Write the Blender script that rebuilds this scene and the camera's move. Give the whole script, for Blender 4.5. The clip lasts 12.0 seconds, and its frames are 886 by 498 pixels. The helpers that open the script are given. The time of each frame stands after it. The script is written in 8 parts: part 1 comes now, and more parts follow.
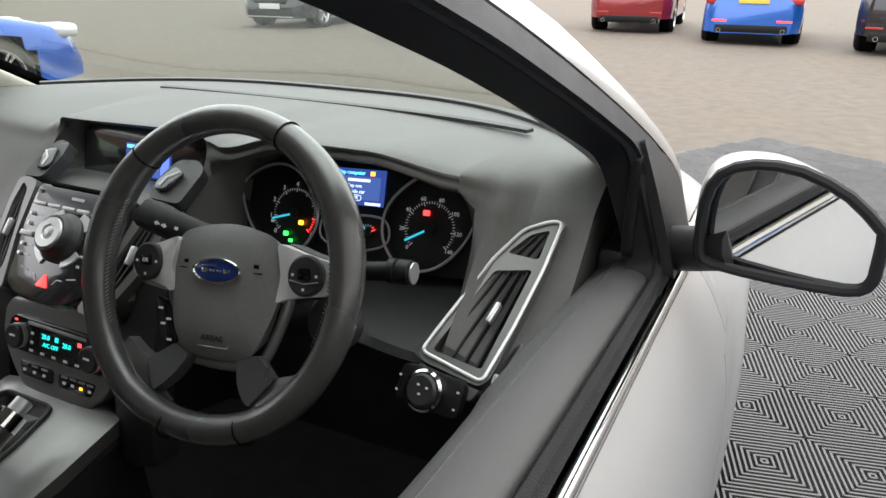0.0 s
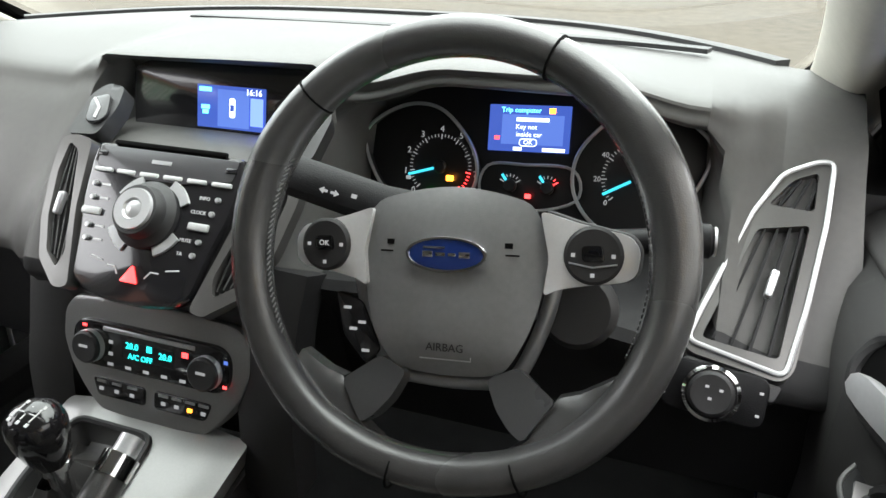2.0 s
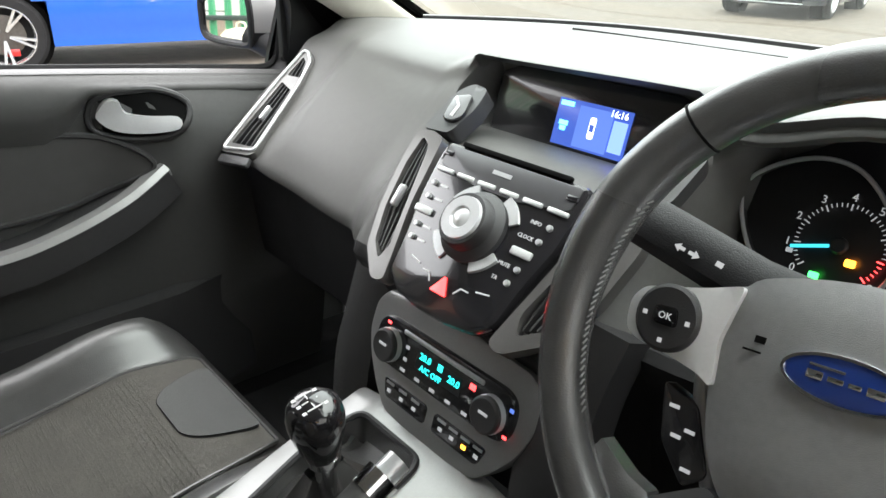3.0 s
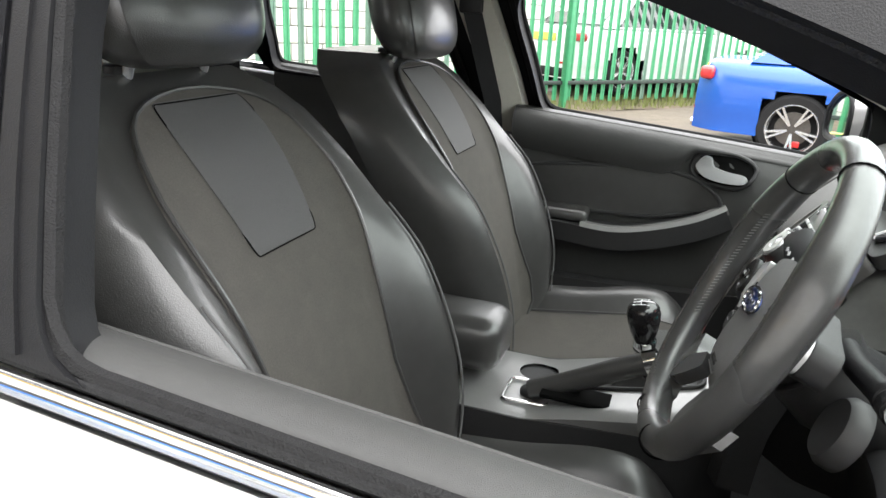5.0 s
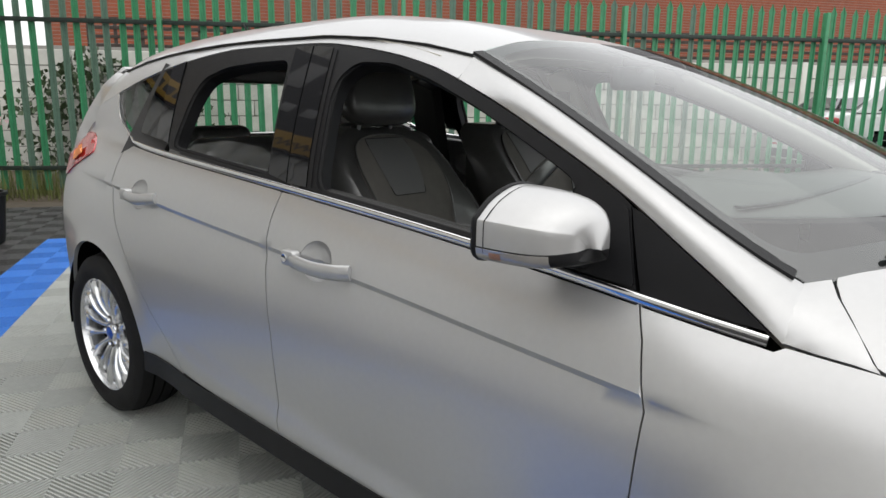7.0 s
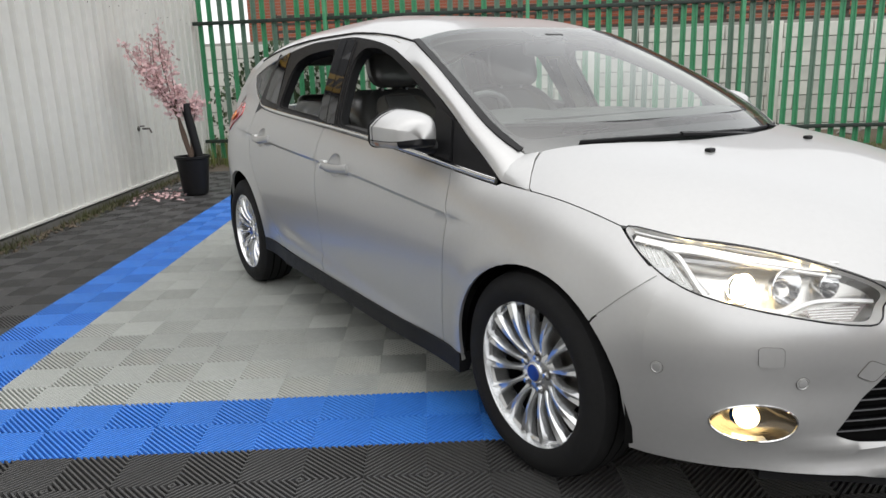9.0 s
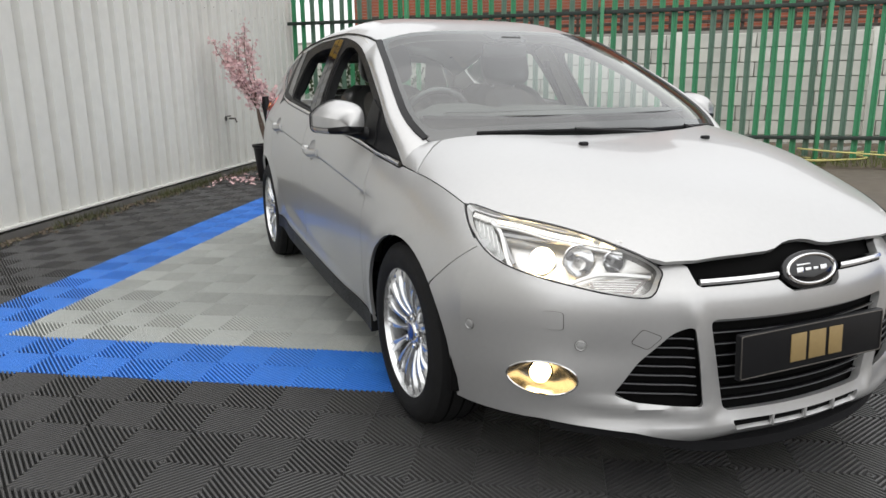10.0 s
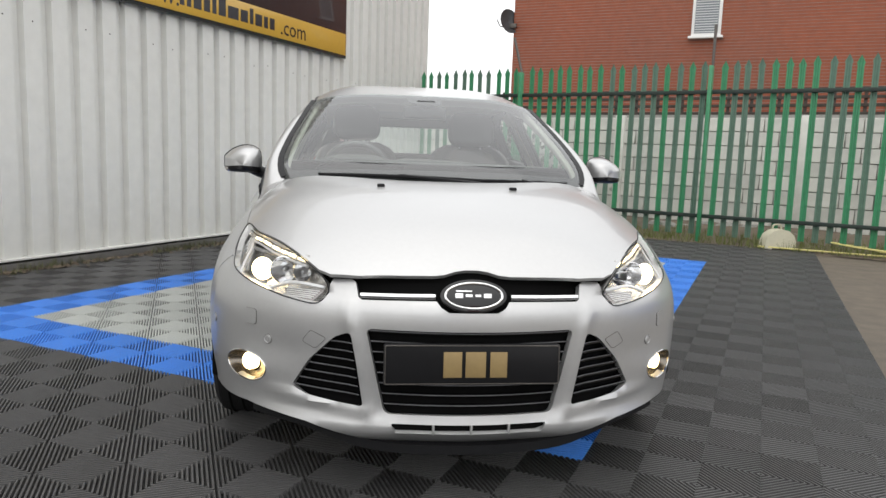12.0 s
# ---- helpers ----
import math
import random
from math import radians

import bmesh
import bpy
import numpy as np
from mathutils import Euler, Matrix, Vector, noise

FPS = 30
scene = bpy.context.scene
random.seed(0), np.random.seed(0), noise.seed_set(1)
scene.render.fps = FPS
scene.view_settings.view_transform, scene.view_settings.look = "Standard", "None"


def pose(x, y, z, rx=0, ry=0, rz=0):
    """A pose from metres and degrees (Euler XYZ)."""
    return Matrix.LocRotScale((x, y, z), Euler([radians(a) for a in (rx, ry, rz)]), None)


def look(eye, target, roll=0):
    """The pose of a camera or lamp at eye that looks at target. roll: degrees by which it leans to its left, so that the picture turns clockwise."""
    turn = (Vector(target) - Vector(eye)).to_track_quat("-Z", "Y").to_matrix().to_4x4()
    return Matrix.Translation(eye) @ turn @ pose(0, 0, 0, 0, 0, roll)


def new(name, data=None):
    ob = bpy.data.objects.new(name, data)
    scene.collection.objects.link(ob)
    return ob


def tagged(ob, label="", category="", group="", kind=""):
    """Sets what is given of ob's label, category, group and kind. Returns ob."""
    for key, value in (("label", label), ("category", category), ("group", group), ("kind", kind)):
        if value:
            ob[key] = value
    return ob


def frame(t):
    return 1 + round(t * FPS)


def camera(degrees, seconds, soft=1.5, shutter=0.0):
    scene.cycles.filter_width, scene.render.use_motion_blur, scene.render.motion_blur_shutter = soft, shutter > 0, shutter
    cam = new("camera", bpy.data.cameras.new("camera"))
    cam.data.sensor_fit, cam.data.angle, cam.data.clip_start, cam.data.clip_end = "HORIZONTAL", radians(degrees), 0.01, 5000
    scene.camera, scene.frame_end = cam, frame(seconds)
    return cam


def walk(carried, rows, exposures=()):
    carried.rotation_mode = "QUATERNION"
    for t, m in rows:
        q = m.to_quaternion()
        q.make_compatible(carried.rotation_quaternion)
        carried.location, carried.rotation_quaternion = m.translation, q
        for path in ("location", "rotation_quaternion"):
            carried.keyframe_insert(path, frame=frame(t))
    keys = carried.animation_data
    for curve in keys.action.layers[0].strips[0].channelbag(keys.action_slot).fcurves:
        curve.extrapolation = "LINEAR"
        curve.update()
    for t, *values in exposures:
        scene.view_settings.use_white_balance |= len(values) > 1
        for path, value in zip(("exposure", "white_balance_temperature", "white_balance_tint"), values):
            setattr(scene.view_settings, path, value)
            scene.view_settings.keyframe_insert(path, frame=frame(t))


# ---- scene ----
cam = camera(64.6, 12.0)
PATH = [
    (0, (0.888, -1.458, 1.267), (0.104, 0.174, 0.543), 0.5),
    (0.3, (0.821, -1.397, 1.255), (0.200, 0.291, 0.501), 0.5),
    (0.5, (0.795, -1.380, 1.241), (0.232, 0.299, 0.426), 0.1),
    (1, (0.679, -1.399, 1.211), (0.239, 0.277, 0.339), -0.0),
    (1.5, (0.586, -1.405, 1.207), (0.168, 0.278, 0.316), -0.1),
    (2, (0.524, -1.391, 1.205), (-0.068, 0.252, 0.336), -0.3),
    (2.5, (0.473, -1.353, 1.179), (-0.466, 0.145, 0.357), 0.3),
    (3, (0.451, -1.295, 1.169), (-0.880, -0.119, 0.364), 1.5),
    (3.5, (0.526, -1.252, 1.139), (-1.117, -0.566, 0.348), 2.0),
    (3.7, (0.583, -1.230, 1.124), (-1.142, -0.768, 0.340), 1.6),
    (5.5, (1.302, -0.818, 1.247), (-0.402, -1.703, 0.687), 2.9),
    (6, (1.521, -0.539, 1.249), (-0.081, -1.639, 0.775), 1.7),
    (6.5, (1.771, -0.284, 1.253), (0.244, -1.504, 0.827), 1.3),
    (7, (1.908, 0.064, 1.231), (0.459, -1.248, 0.809), 0.7),
    (7.2, (1.992, 0.196, 1.215), (0.56, -1.137, 0.798), 0.4),
    (8.8, (2.175, 1.364, 1.201), (1.079, -0.236, 0.711), -2.0),
    (9, (2.11, 1.506, 1.186), (1.068, -0.133, 0.709), -2.0),
    (9.5, (1.919, 1.838, 1.165), (1.015, 0.113, 0.706), -1.5),
    (10, (1.629, 2.144, 1.152), (0.872, 0.353, 0.686), -0.7),
    (10.5, (1.282, 2.388, 1.147), (0.67, 0.534, 0.711), 0.6),
    (11, (0.986, 2.614, 1.138), (0.51, 0.717, 0.722), 1.5),
    (11.5, (0.602, 2.769, 1.136), (0.24, 0.83, 0.802), 2.0),
    (12, (0.356, 2.896, 1.063), (0.109, 0.929, 0.8), 2.0),
]
walk(cam, [(t, look(eye, target, roll)) for t, eye, target, roll in PATH], [(0, 1.85), (1, 2.15), (1.5, 2.5), (2.2, 2.72), (3, 2.9), (3.7, 2.9), (5.5, 2.2), (6, 1.1), (6.5, .80), (7, .70), (12, .72)])

# ---- world, sun, light ----
world = bpy.data.worlds.new("sky")
scene.world = world
world.use_nodes = True
wn = world.node_tree.nodes
sky = wn.new("ShaderNodeTexSky")
sky.sky_type, sky.sun_disc = "NISHITA", False
sky.sun_elevation, sky.sun_rotation = radians(72), radians(20)
sky.air_density, sky.dust_density, sky.ozone_density = 1.0, 6.0, 1.0
soft = wn.new("ShaderNodeHueSaturation")
soft.inputs["Saturation"].default_value = 0.25
world.node_tree.links.new(sky.outputs[0], soft.inputs["Color"])
# an even cloud layer: the sky's contrast is flattened
even = wn.new("ShaderNodeGamma")
even.inputs["Gamma"].default_value = 0.2
lift = wn.new("ShaderNodeVectorMath")
lift.operation = "SCALE"
lift.inputs["Scale"].default_value = 4.7
world.node_tree.links.new(soft.outputs[0], even.inputs[0])
world.node_tree.links.new(even.outputs[0], lift.inputs[0])
world.node_tree.links.new(lift.outputs[0], wn["Background"].inputs[0])
wn["Background"].inputs[1].default_value = 0.15
sun = new("sun", bpy.data.lights.new("sun", "SUN"))
sun.data.energy, sun.data.angle, sun.data.color = 0.35, radians(110), (1, .97, .93)
sun.matrix_world = look((1.2, 3.3, 12), (0, 0, 0))


# ---- materials ----
def mat(name, colour, rough=.5, metal=0.0, coat=0.0, vary=.12, scale=40.0, bump=0.0, bump_scale=None, glow=None, power=0.0, spec=.5, each=0.0, stain=.0):
    """A procedural surface: base colour with grain at two sizes, gloss that varies with it, and fine relief."""
    m = bpy.data.materials.new(name)
    m.use_nodes = True
    nt = m.node_tree
    b = nt.nodes["Principled BSDF"]
    b.inputs["Roughness"].default_value, b.inputs["Metallic"].default_value = rough, metal
    b.inputs["Coat Weight"].default_value, b.inputs["Coat Roughness"].default_value = coat, .04
    b.inputs["Specular IOR Level"].default_value = spec
    b.inputs["Base Color"].default_value = (*colour, 1)
    if vary or bump or each:
        co = nt.nodes.new("ShaderNodeTexCoord")
        n1, n2 = nt.nodes.new("ShaderNodeTexNoise"), nt.nodes.new("ShaderNodeTexNoise")
        for n, sc, det in ((n1, scale, 5), (n2, scale * .07, 3)):
            n.inputs["Scale"].default_value, n.inputs["Detail"].default_value = sc, det
            nt.links.new(co.outputs["Object"], n.inputs["Vector"])
        add = nt.nodes.new("ShaderNodeMath")
        add.operation = "ADD"
        nt.links.new(n1.outputs["Fac"], add.inputs[0])
        nt.links.new(n2.outputs["Fac"], add.inputs[1])
        last = add.outputs[0]
        if each:
            oi, mu = nt.nodes.new("ShaderNodeObjectInfo"), nt.nodes.new("ShaderNodeMath")
            mu.operation, mu.inputs[1].default_value, mu.inputs[2].default_value = "MULTIPLY_ADD", each / max(vary, .01), -.5 * each / max(vary, .01)
            nt.links.new(oi.outputs["Random"], mu.inputs[0])
            ad2 = nt.nodes.new("ShaderNodeMath")
            nt.links.new(last, ad2.inputs[0])
            nt.links.new(mu.outputs[0], ad2.inputs[1])
            last = ad2.outputs[0]
        rng = nt.nodes.new("ShaderNodeMapRange")
        rng.clamp = False
        rng.inputs["From Min"].default_value, rng.inputs["From Max"].default_value = .6, 1.4
        rng.inputs["To Min"].default_value, rng.inputs["To Max"].default_value = 1 - vary, 1 + vary
        nt.links.new(last, rng.inputs["Value"])
        mix = nt.nodes.new("ShaderNodeVectorMath")
        mix.operation = "SCALE"
        mix.inputs[0].default_value = colour
        nt.links.new(rng.outputs[0], mix.inputs["Scale"])
        nt.links.new(mix.outputs[0], b.inputs["Base Color"])
        rr = nt.nodes.new("ShaderNodeMapRange")
        rr.inputs["From Min"].default_value, rr.inputs["From Max"].default_value = .3, .7
        rr.inputs["To Min"].default_value, rr.inputs["To Max"].default_value = rough * (1 - .5 * vary - stain), min(1, rough * (1 + .5 * vary + stain))
        nt.links.new(n2.outputs["Fac"], rr.inputs["Value"])
        nt.links.new(rr.outputs[0], b.inputs["Roughness"])
        if bump:
            n3, bp = nt.nodes.new("ShaderNodeTexNoise"), nt.nodes.new("ShaderNodeBump")
            n3.inputs["Scale"].default_value = bump_scale or scale * 4
            n3.inputs["Detail"].default_value = 3
            nt.links.new(co.outputs["Object"], n3.inputs["Vector"])
            bp.inputs["Strength"].default_value, bp.inputs["Distance"].default_value = min(1, bump * 5), .002
            nt.links.new(n3.outputs["Fac"], bp.inputs["Height"])
            nt.links.new(bp.outputs[0], b.inputs["Normal"])
    if glow:
        b.inputs["Emission Color"].default_value, b.inputs["Emission Strength"].default_value = (*glow, 1), power
    return m


def glass_mat(name, tint, rough=0.0, straight=.06):
    """Thin clear or tinted glass: a sheet that lets light through and mirrors at a slant."""
    m = bpy.data.materials.new(name)
    m.use_nodes = True
    nt = m.node_tree
    nt.nodes.remove(nt.nodes["Principled BSDF"])
    tr, gl, mx, lw, pw, fr = (nt.nodes.new(k) for k in ("ShaderNodeBsdfTransparent", "ShaderNodeBsdfGlossy", "ShaderNodeMixShader", "ShaderNodeLayerWeight", "ShaderNodeMath", "ShaderNodeMath"))
    tr.inputs[0].default_value = (*tint, 1)
    gl.inputs["Roughness"].default_value = rough
    lw.inputs["Blend"].default_value = .5
    pw.operation, pw.inputs[1].default_value = "POWER", 5.0
    fr.operation, fr.inputs[1].default_value, fr.inputs[2].default_value = "MULTIPLY_ADD", 1 - straight, straight
    nt.links.new(lw.outputs["Facing"], pw.inputs[0])
    nt.links.new(pw.outputs[0], fr.inputs[0])
    nt.links.new(fr.outputs[0], mx.inputs[0])
    nt.links.new(tr.outputs[0], mx.inputs[1])
    nt.links.new(gl.outputs[0], mx.inputs[2])
    nt.links.new(mx.outputs[0], nt.nodes["Material Output"].inputs[0])
    return m


PAINT = mat("silver_paint", (.49, .49, .487), .31, .55, .5, .03, 900, .02, 2500)
BLACK_TRIM = mat("black_trim", (.010, .010, .011), .45, 0, 0, .15, 300, .05, 900, spec=.22)
GLOSS_BLACK = mat("gloss_black", (.008, .008, .009), .04, 0, 0, .05, 60, spec=.55)
CHROME = mat("chrome", (.80, .80, .80), .10, 1, 0, .05, 80)
SATIN = mat("satin_silver", (.60, .61, .62), .34, .7, .2, .06, 500)
RUBBER = mat("rubber", (.012, .012, .0125), .78, 0, 0, .25, 120, .15, 600, spec=.25)
ALLOY = mat("alloy", (.72, .73, .74), .22, .85, .4, .06, 60)
DARK_METAL = mat("brake_metal", (.13, .12, .11), .5, .8, 0, .3, 60)
# Black for hidden parts, and for sheets that stand in for shade in openings.
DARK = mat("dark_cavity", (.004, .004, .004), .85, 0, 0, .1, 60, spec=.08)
CLEAR = glass_mat("clear_glass", (.92, .95, .93), 0, .08)
SCREEN_GLASS = glass_mat("windscreen_glass", (.80, .87, .84), 0, .17)
TINT = glass_mat("privacy_glass", (.10, .11, .11))
LENS = glass_mat("lamp_lens", (.96, .97, .98))
WHITE_BULB = mat("lit_lamp", (1, .95, .85), .3, vary=0, glow=(1, .74, .36), power=13.0)
FOG_GLOW = mat("lit_fog_lamp", (1, .9, .7), .3, vary=0, glow=(1, .72, .32), power=6.0)
LED = mat("lit_led", (1, .95, .85), .3, vary=0, glow=(1, .78, .40), power=3.0)
AMBER = mat("amber_plastic", (.75, .22, .03), .25, vary=.05)
RED_LENS = mat("red_lens", (.42, .02, .02), .12, 0, .8, .1, 90)
MIRROR = mat("mirror_glass", (.86, .87, .88), .02, 1, 0, 0)
BADGE_BLUE = mat("badge_blue", (.02, .055, .28), .2, .3, .8, .05, 100)
WHITE = mat("white_paint", (.78, .78, .76), .5, 0, 0, .05, 60)
CLADDING = mat("white_cladding", (.66, .655, .62), .42, 0, .1, .07, 9, .02, 60, stain=.1)
GREEN = mat("green_paint", (.040, .235, .105), .42, 0, .1, .22, 14, .03, 200)
TARMAC = mat("tarmac", (.108, .089, .068), .88, 0, 0, .32, 7, .5, 260)
GREY_TILE = mat("grey_tile", (.405, .42, .398), .5, 0, 0, .10, 30, .05, 500, each=.07)
BLUE_TILE = mat("blue_tile", (.042, .20, .64), .45, 0, 0, .10, 30, .05, 500, each=.06)
BLACK_TILE = mat("black_tile", (.058, .057, .057), .38, 0, 0, .18, 30, .05, 500, each=.12, spec=.5)
BLOCK = mat("white_block", (.62, .61, .565), .85, 0, 0, .16, 7, .2, 60, each=.10)
MORTAR = mat("mortar", (.26, .25, .23), .9, 0, 0, .2, 20, .2, 90)
BRICK = mat("red_brick", (.27, .078, .040), .85, 0, 0, .25, 6, .2, 60)
SOIL = mat("soil", (.11, .085, .06), .95, 0, 0, .4, 6, .6, 40)
GRASS = mat("grass_blade", (.135, .155, .04), .7, 0, 0, .4, 3)
IVY = mat("ivy_leaf", (.035, .06, .02), .5, 0, 0, .4, 4)
GOLD = mat("gold_vinyl", (.55, .33, .045), .3, 0, .4, .05, 20)
SIGN_DARK = mat("charcoal_vinyl", (.02, .02, .023), .25, 0, .5, .05, 20)
BARK = mat("bark", (.10, .068, .05), .8, 0, 0, .3, 60, .3, 120)
BLOSSOM = mat("blossom", (.64, .43, .43), .7, 0, 0, .25, 12)


# ---- mesh helpers ----
def part(name, bm, material, parent=None, label="", smooth=True):
    me = bpy.data.meshes.new(name)
    bm.to_mesh(me)
    bm.free()
    me.materials.append(material)
    if smooth:
        for p in me.polygons:
            p.use_smooth = True
        me.set_sharp_from_angle(angle=radians(38))
    ob = new(name, me)
    ob.parent = parent
    if label:
        ob["label"] = label
    return ob


def thing(name, label, category, m=None, group="", kind=""):
    ob = new(name)
    ob.matrix_basis = m or Matrix()
    return tagged(ob, label, category, group, kind)


def poly_edges(loop, step):
    out = []
    for i, p in enumerate(loop):
        q = loop[(i + 1) % len(loop)]
        n = max(1, math.ceil(math.dist(p, q) / step))
        out += [(p[0] + (q[0] - p[0]) * j / n, p[1] + (q[1] - p[1]) * j / n) for j in range(n)]
    return out


def inside(px, py, loop):
    hit = np.zeros(len(px), bool)
    a = np.array(loop)
    b = np.roll(a, -1, axis=0)
    for (x0, y0), (x1, y1) in zip(a, b):
        if y0 != y1:
            c = ((y0 > py) != (y1 > py)) & (px < (x1 - x0) * (py - y0) / (y1 - y0) + x0)
            hit ^= c
    return hit


def rnd(loop, r, n=5):
    """The loop with its corners rounded by about r."""
    out = []
    for i, p in enumerate(loop):
        a, b = Vector(loop[i - 1]), Vector(loop[(i + 1) % len(loop)])
        v = Vector(p)
        d1, d2 = a - v, b - v
        k1, k2 = min(r, d1.length * .45), min(r, d2.length * .45)
        s, e = v + d1.normalized() * k1, v + d2.normalized() * k2
        for j in range(n + 1):
            t = j / n
            out.append(tuple(s * (1 - t) ** 2 + v * 2 * t * (1 - t) + e * t * t))
    return out


def smooth_loop(pts, n=6, closed=True):
    """A Catmull-Rom curve through the points (of any dimension)."""
    pts = [Vector(p) for p in pts]
    m, out = len(pts), []
    for i in range(m if closed else m - 1):
        p = [pts[(i + k - 1) % m] if closed else pts[min(m - 1, max(0, i + k - 1))] for k in range(4)]
        for j in range(n):
            t = j / n
            out.append(.5 * (2 * p[1] + (p[2] - p[0]) * t + (2 * p[0] - 5 * p[1] + 4 * p[2] - p[3]) * t * t + (3 * p[1] - p[0] - 3 * p[2] + p[3]) * t ** 3))
    if not closed:
        out.append(pts[-1])
    return out


def mesh2d(loop, holes, step, lines=()):
    """Triangles that fill a flat outline with holes."""
    from mathutils.geometry import delaunay_2d_cdt
    loops = [poly_edges(loop, step)] + [poly_edges(h, step) for h in holes]
    pts, edges = [], []
    for lp in loops:
        k = len(pts)
        pts += lp
        edges += [(k + i, k + (i + 1) % len(lp)) for i in range(len(lp))]
    rim = np.array(pts)
    for ln in lines:
        lp = np.array(ln)
        ok = inside(lp[:, 0], lp[:, 1], loops[0])
        for h in loops[1:]:
            ok &= ~inside(lp[:, 0], lp[:, 1], h)
        ok &= np.array([((rim - p) ** 2).sum(1).min() > (step * .3) ** 2 for p in lp])
        last = None
        for p, o in zip(ln, ok):
            if o:
                pts.append(tuple(p))
                if last is not None:
                    edges.append((last, len(pts) - 1))
                last = len(pts) - 1
            else:
                last = None
    a = np.array(loops[0])
    xs, ys = np.arange(a[:, 0].min() + step * .5, a[:, 0].max(), step), np.arange(a[:, 1].min() + step * .5, a[:, 1].max(), step)
    if len(xs) and len(ys):
        gx, gy = (g.ravel() for g in np.meshgrid(xs, ys))
        ok = inside(gx, gy, loops[0])
        for h in loops[1:]:
            ok &= ~inside(gx, gy, h)
        allb = np.array(pts)
        gx, gy = gx[ok], gy[ok]
        if len(gx):
            far = np.array([((allb[:, 0] - x) ** 2 + (allb[:, 1] - y) ** 2).min() > (step * .45) ** 2 for x, y in zip(gx, gy)])
            pts += list(zip(gx[far], gy[far]))
    v, e, f, *_ = delaunay_2d_cdt([Vector(p) for p in pts], edges, [], 0, 1e-6)
    c = np.array([[sum(v[i][k] for i in t) / 3 for k in (0, 1)] for t in f])
    ok = inside(c[:, 0], c[:, 1], loops[0])
    for h in loops[1:]:
        ok &= ~inside(c[:, 0], c[:, 1], h)
    return [tuple(p) for p in v], [t for t, o in zip(f, ok) if o], loops


def sheet(fn, loop, holes=(), step=.03, thick=.012, out=(0, 0, 1), lift=0.0, bm=None, lines=()):
    """A shell on the surface fn(a, b) inside the outline, with its edges turned in by thick. out: a point's direction that faces outward."""
    bm = bm or bmesh.new()
    v, f, loops = mesh2d(loop, holes, step, lines)
    P = [Vector(fn(*p)) for p in v]
    h = 1e-3

    def normal(p):
        o = Vector(fn(*p))
        n = (Vector(fn(p[0] + h, p[1])) - o).cross(Vector(fn(p[0], p[1] + h)) - o).normalized()
        d = out(o) if callable(out) else Vector(out)
        return n if n.dot(d) > 0 else -n
    N = [normal(p) for p in v]
    if lift:
        P = [p + n * lift for p, n in zip(P, N)]
    vs = [bm.verts.new(p) for p in P]
    for t in f:
        a, b, c = (P[i] for i in t)
        flip = (b - a).cross(c - a).dot(N[t[0]]) < 0
        try:
            bm.faces.new([vs[i] for i in (reversed(t) if flip else t)])
        except ValueError:
            pass
    if thick:
        used = {}
        for t in f:
            for i in range(3):
                k = (t[i], t[(i + 1) % 3])
                used[tuple(sorted(k))] = used.get(tuple(sorted(k)), 0) + 1
        rim = {}
        for (i, j), n in used.items():
            if n == 1:
                for k in (i, j):
                    if k not in rim:
                        rim[k] = (bm.verts.new(P[k]), bm.verts.new(P[k] - N[k] * thick))
                bm.faces.new([rim[i][0], rim[j][0], rim[j][1], rim[i][1]])
    return bm


def membrane(loop3, step=.02, bulge=0.0, holes=(), thick=0.0, bm=None, facing=(0, 0, 1)):
    """A taut skin over a closed 3D outline, swollen by bulge towards facing."""
    bm = bm or bmesh.new()
    n = Vector(facing).normalized()
    ax = n.orthogonal().normalized()
    ay = n.cross(ax)
    flat = [(Vector(p).dot(ax), Vector(p).dot(ay)) for p in loop3]
    v, f, loops = mesh2d(flat, holes, step)
    dense, hts = [], []
    for i, p in enumerate(loop3):
        q = loop3[(i + 1) % len(loop3)]
        for j in range(12):
            w = Vector(p).lerp(Vector(q), j / 12)
            dense.append((w.dot(ax), w.dot(ay)))
            hts.append(w.dot(n))
    dense, hts = np.array(dense), np.array(hts)
    edge = {}
    for t in f:
        for i in range(3):
            k = tuple(sorted((t[i], t[(i + 1) % 3])))
            edge[k] = edge.get(k, 0) + 1
    border = {i for k, c in edge.items() if c == 1 for i in k}
    H = np.zeros(len(v))
    for i, p in enumerate(v):
        H[i] = hts[((dense - np.array(p)) ** 2).sum(1).argmin()]
    near = [[] for _ in v]
    for a, b in edge:
        near[a].append(b)
        near[b].append(a)
    inner = [i for i in range(len(v)) if i not in border and near[i]]
    for _ in range(120):
        for i in inner:
            H[i] = sum(H[j] for j in near[i]) / len(near[i])
    if bulge and inner:
        G = np.zeros(len(v))
        for _ in range(150):
            for i in inner:
                G[i] = sum(G[j] for j in near[i]) / len(near[i]) + 1
        H += bulge * np.sqrt(G / max(G.max(), 1e-6))
    P = [ax * p[0] + ay * p[1] + n * h for p, h in zip(v, H)]
    vs = [bm.verts.new(p) for p in P]
    for t in f:
        a, b, c = (P[i] for i in t)
        flip = (b - a).cross(c - a).dot(n) < 0
        bm.faces.new([vs[i] for i in (reversed(t) if flip else t)])
    if thick:
        rim = {i: bm.verts.new(P[i] - n * thick) for i in border}
        rim0 = {i: bm.verts.new(P[i]) for i in border}
        for (a, b), c in edge.items():
            if c == 1:
                bm.faces.new([rim0[a], rim0[b], rim[b], rim[a]])
    return bm


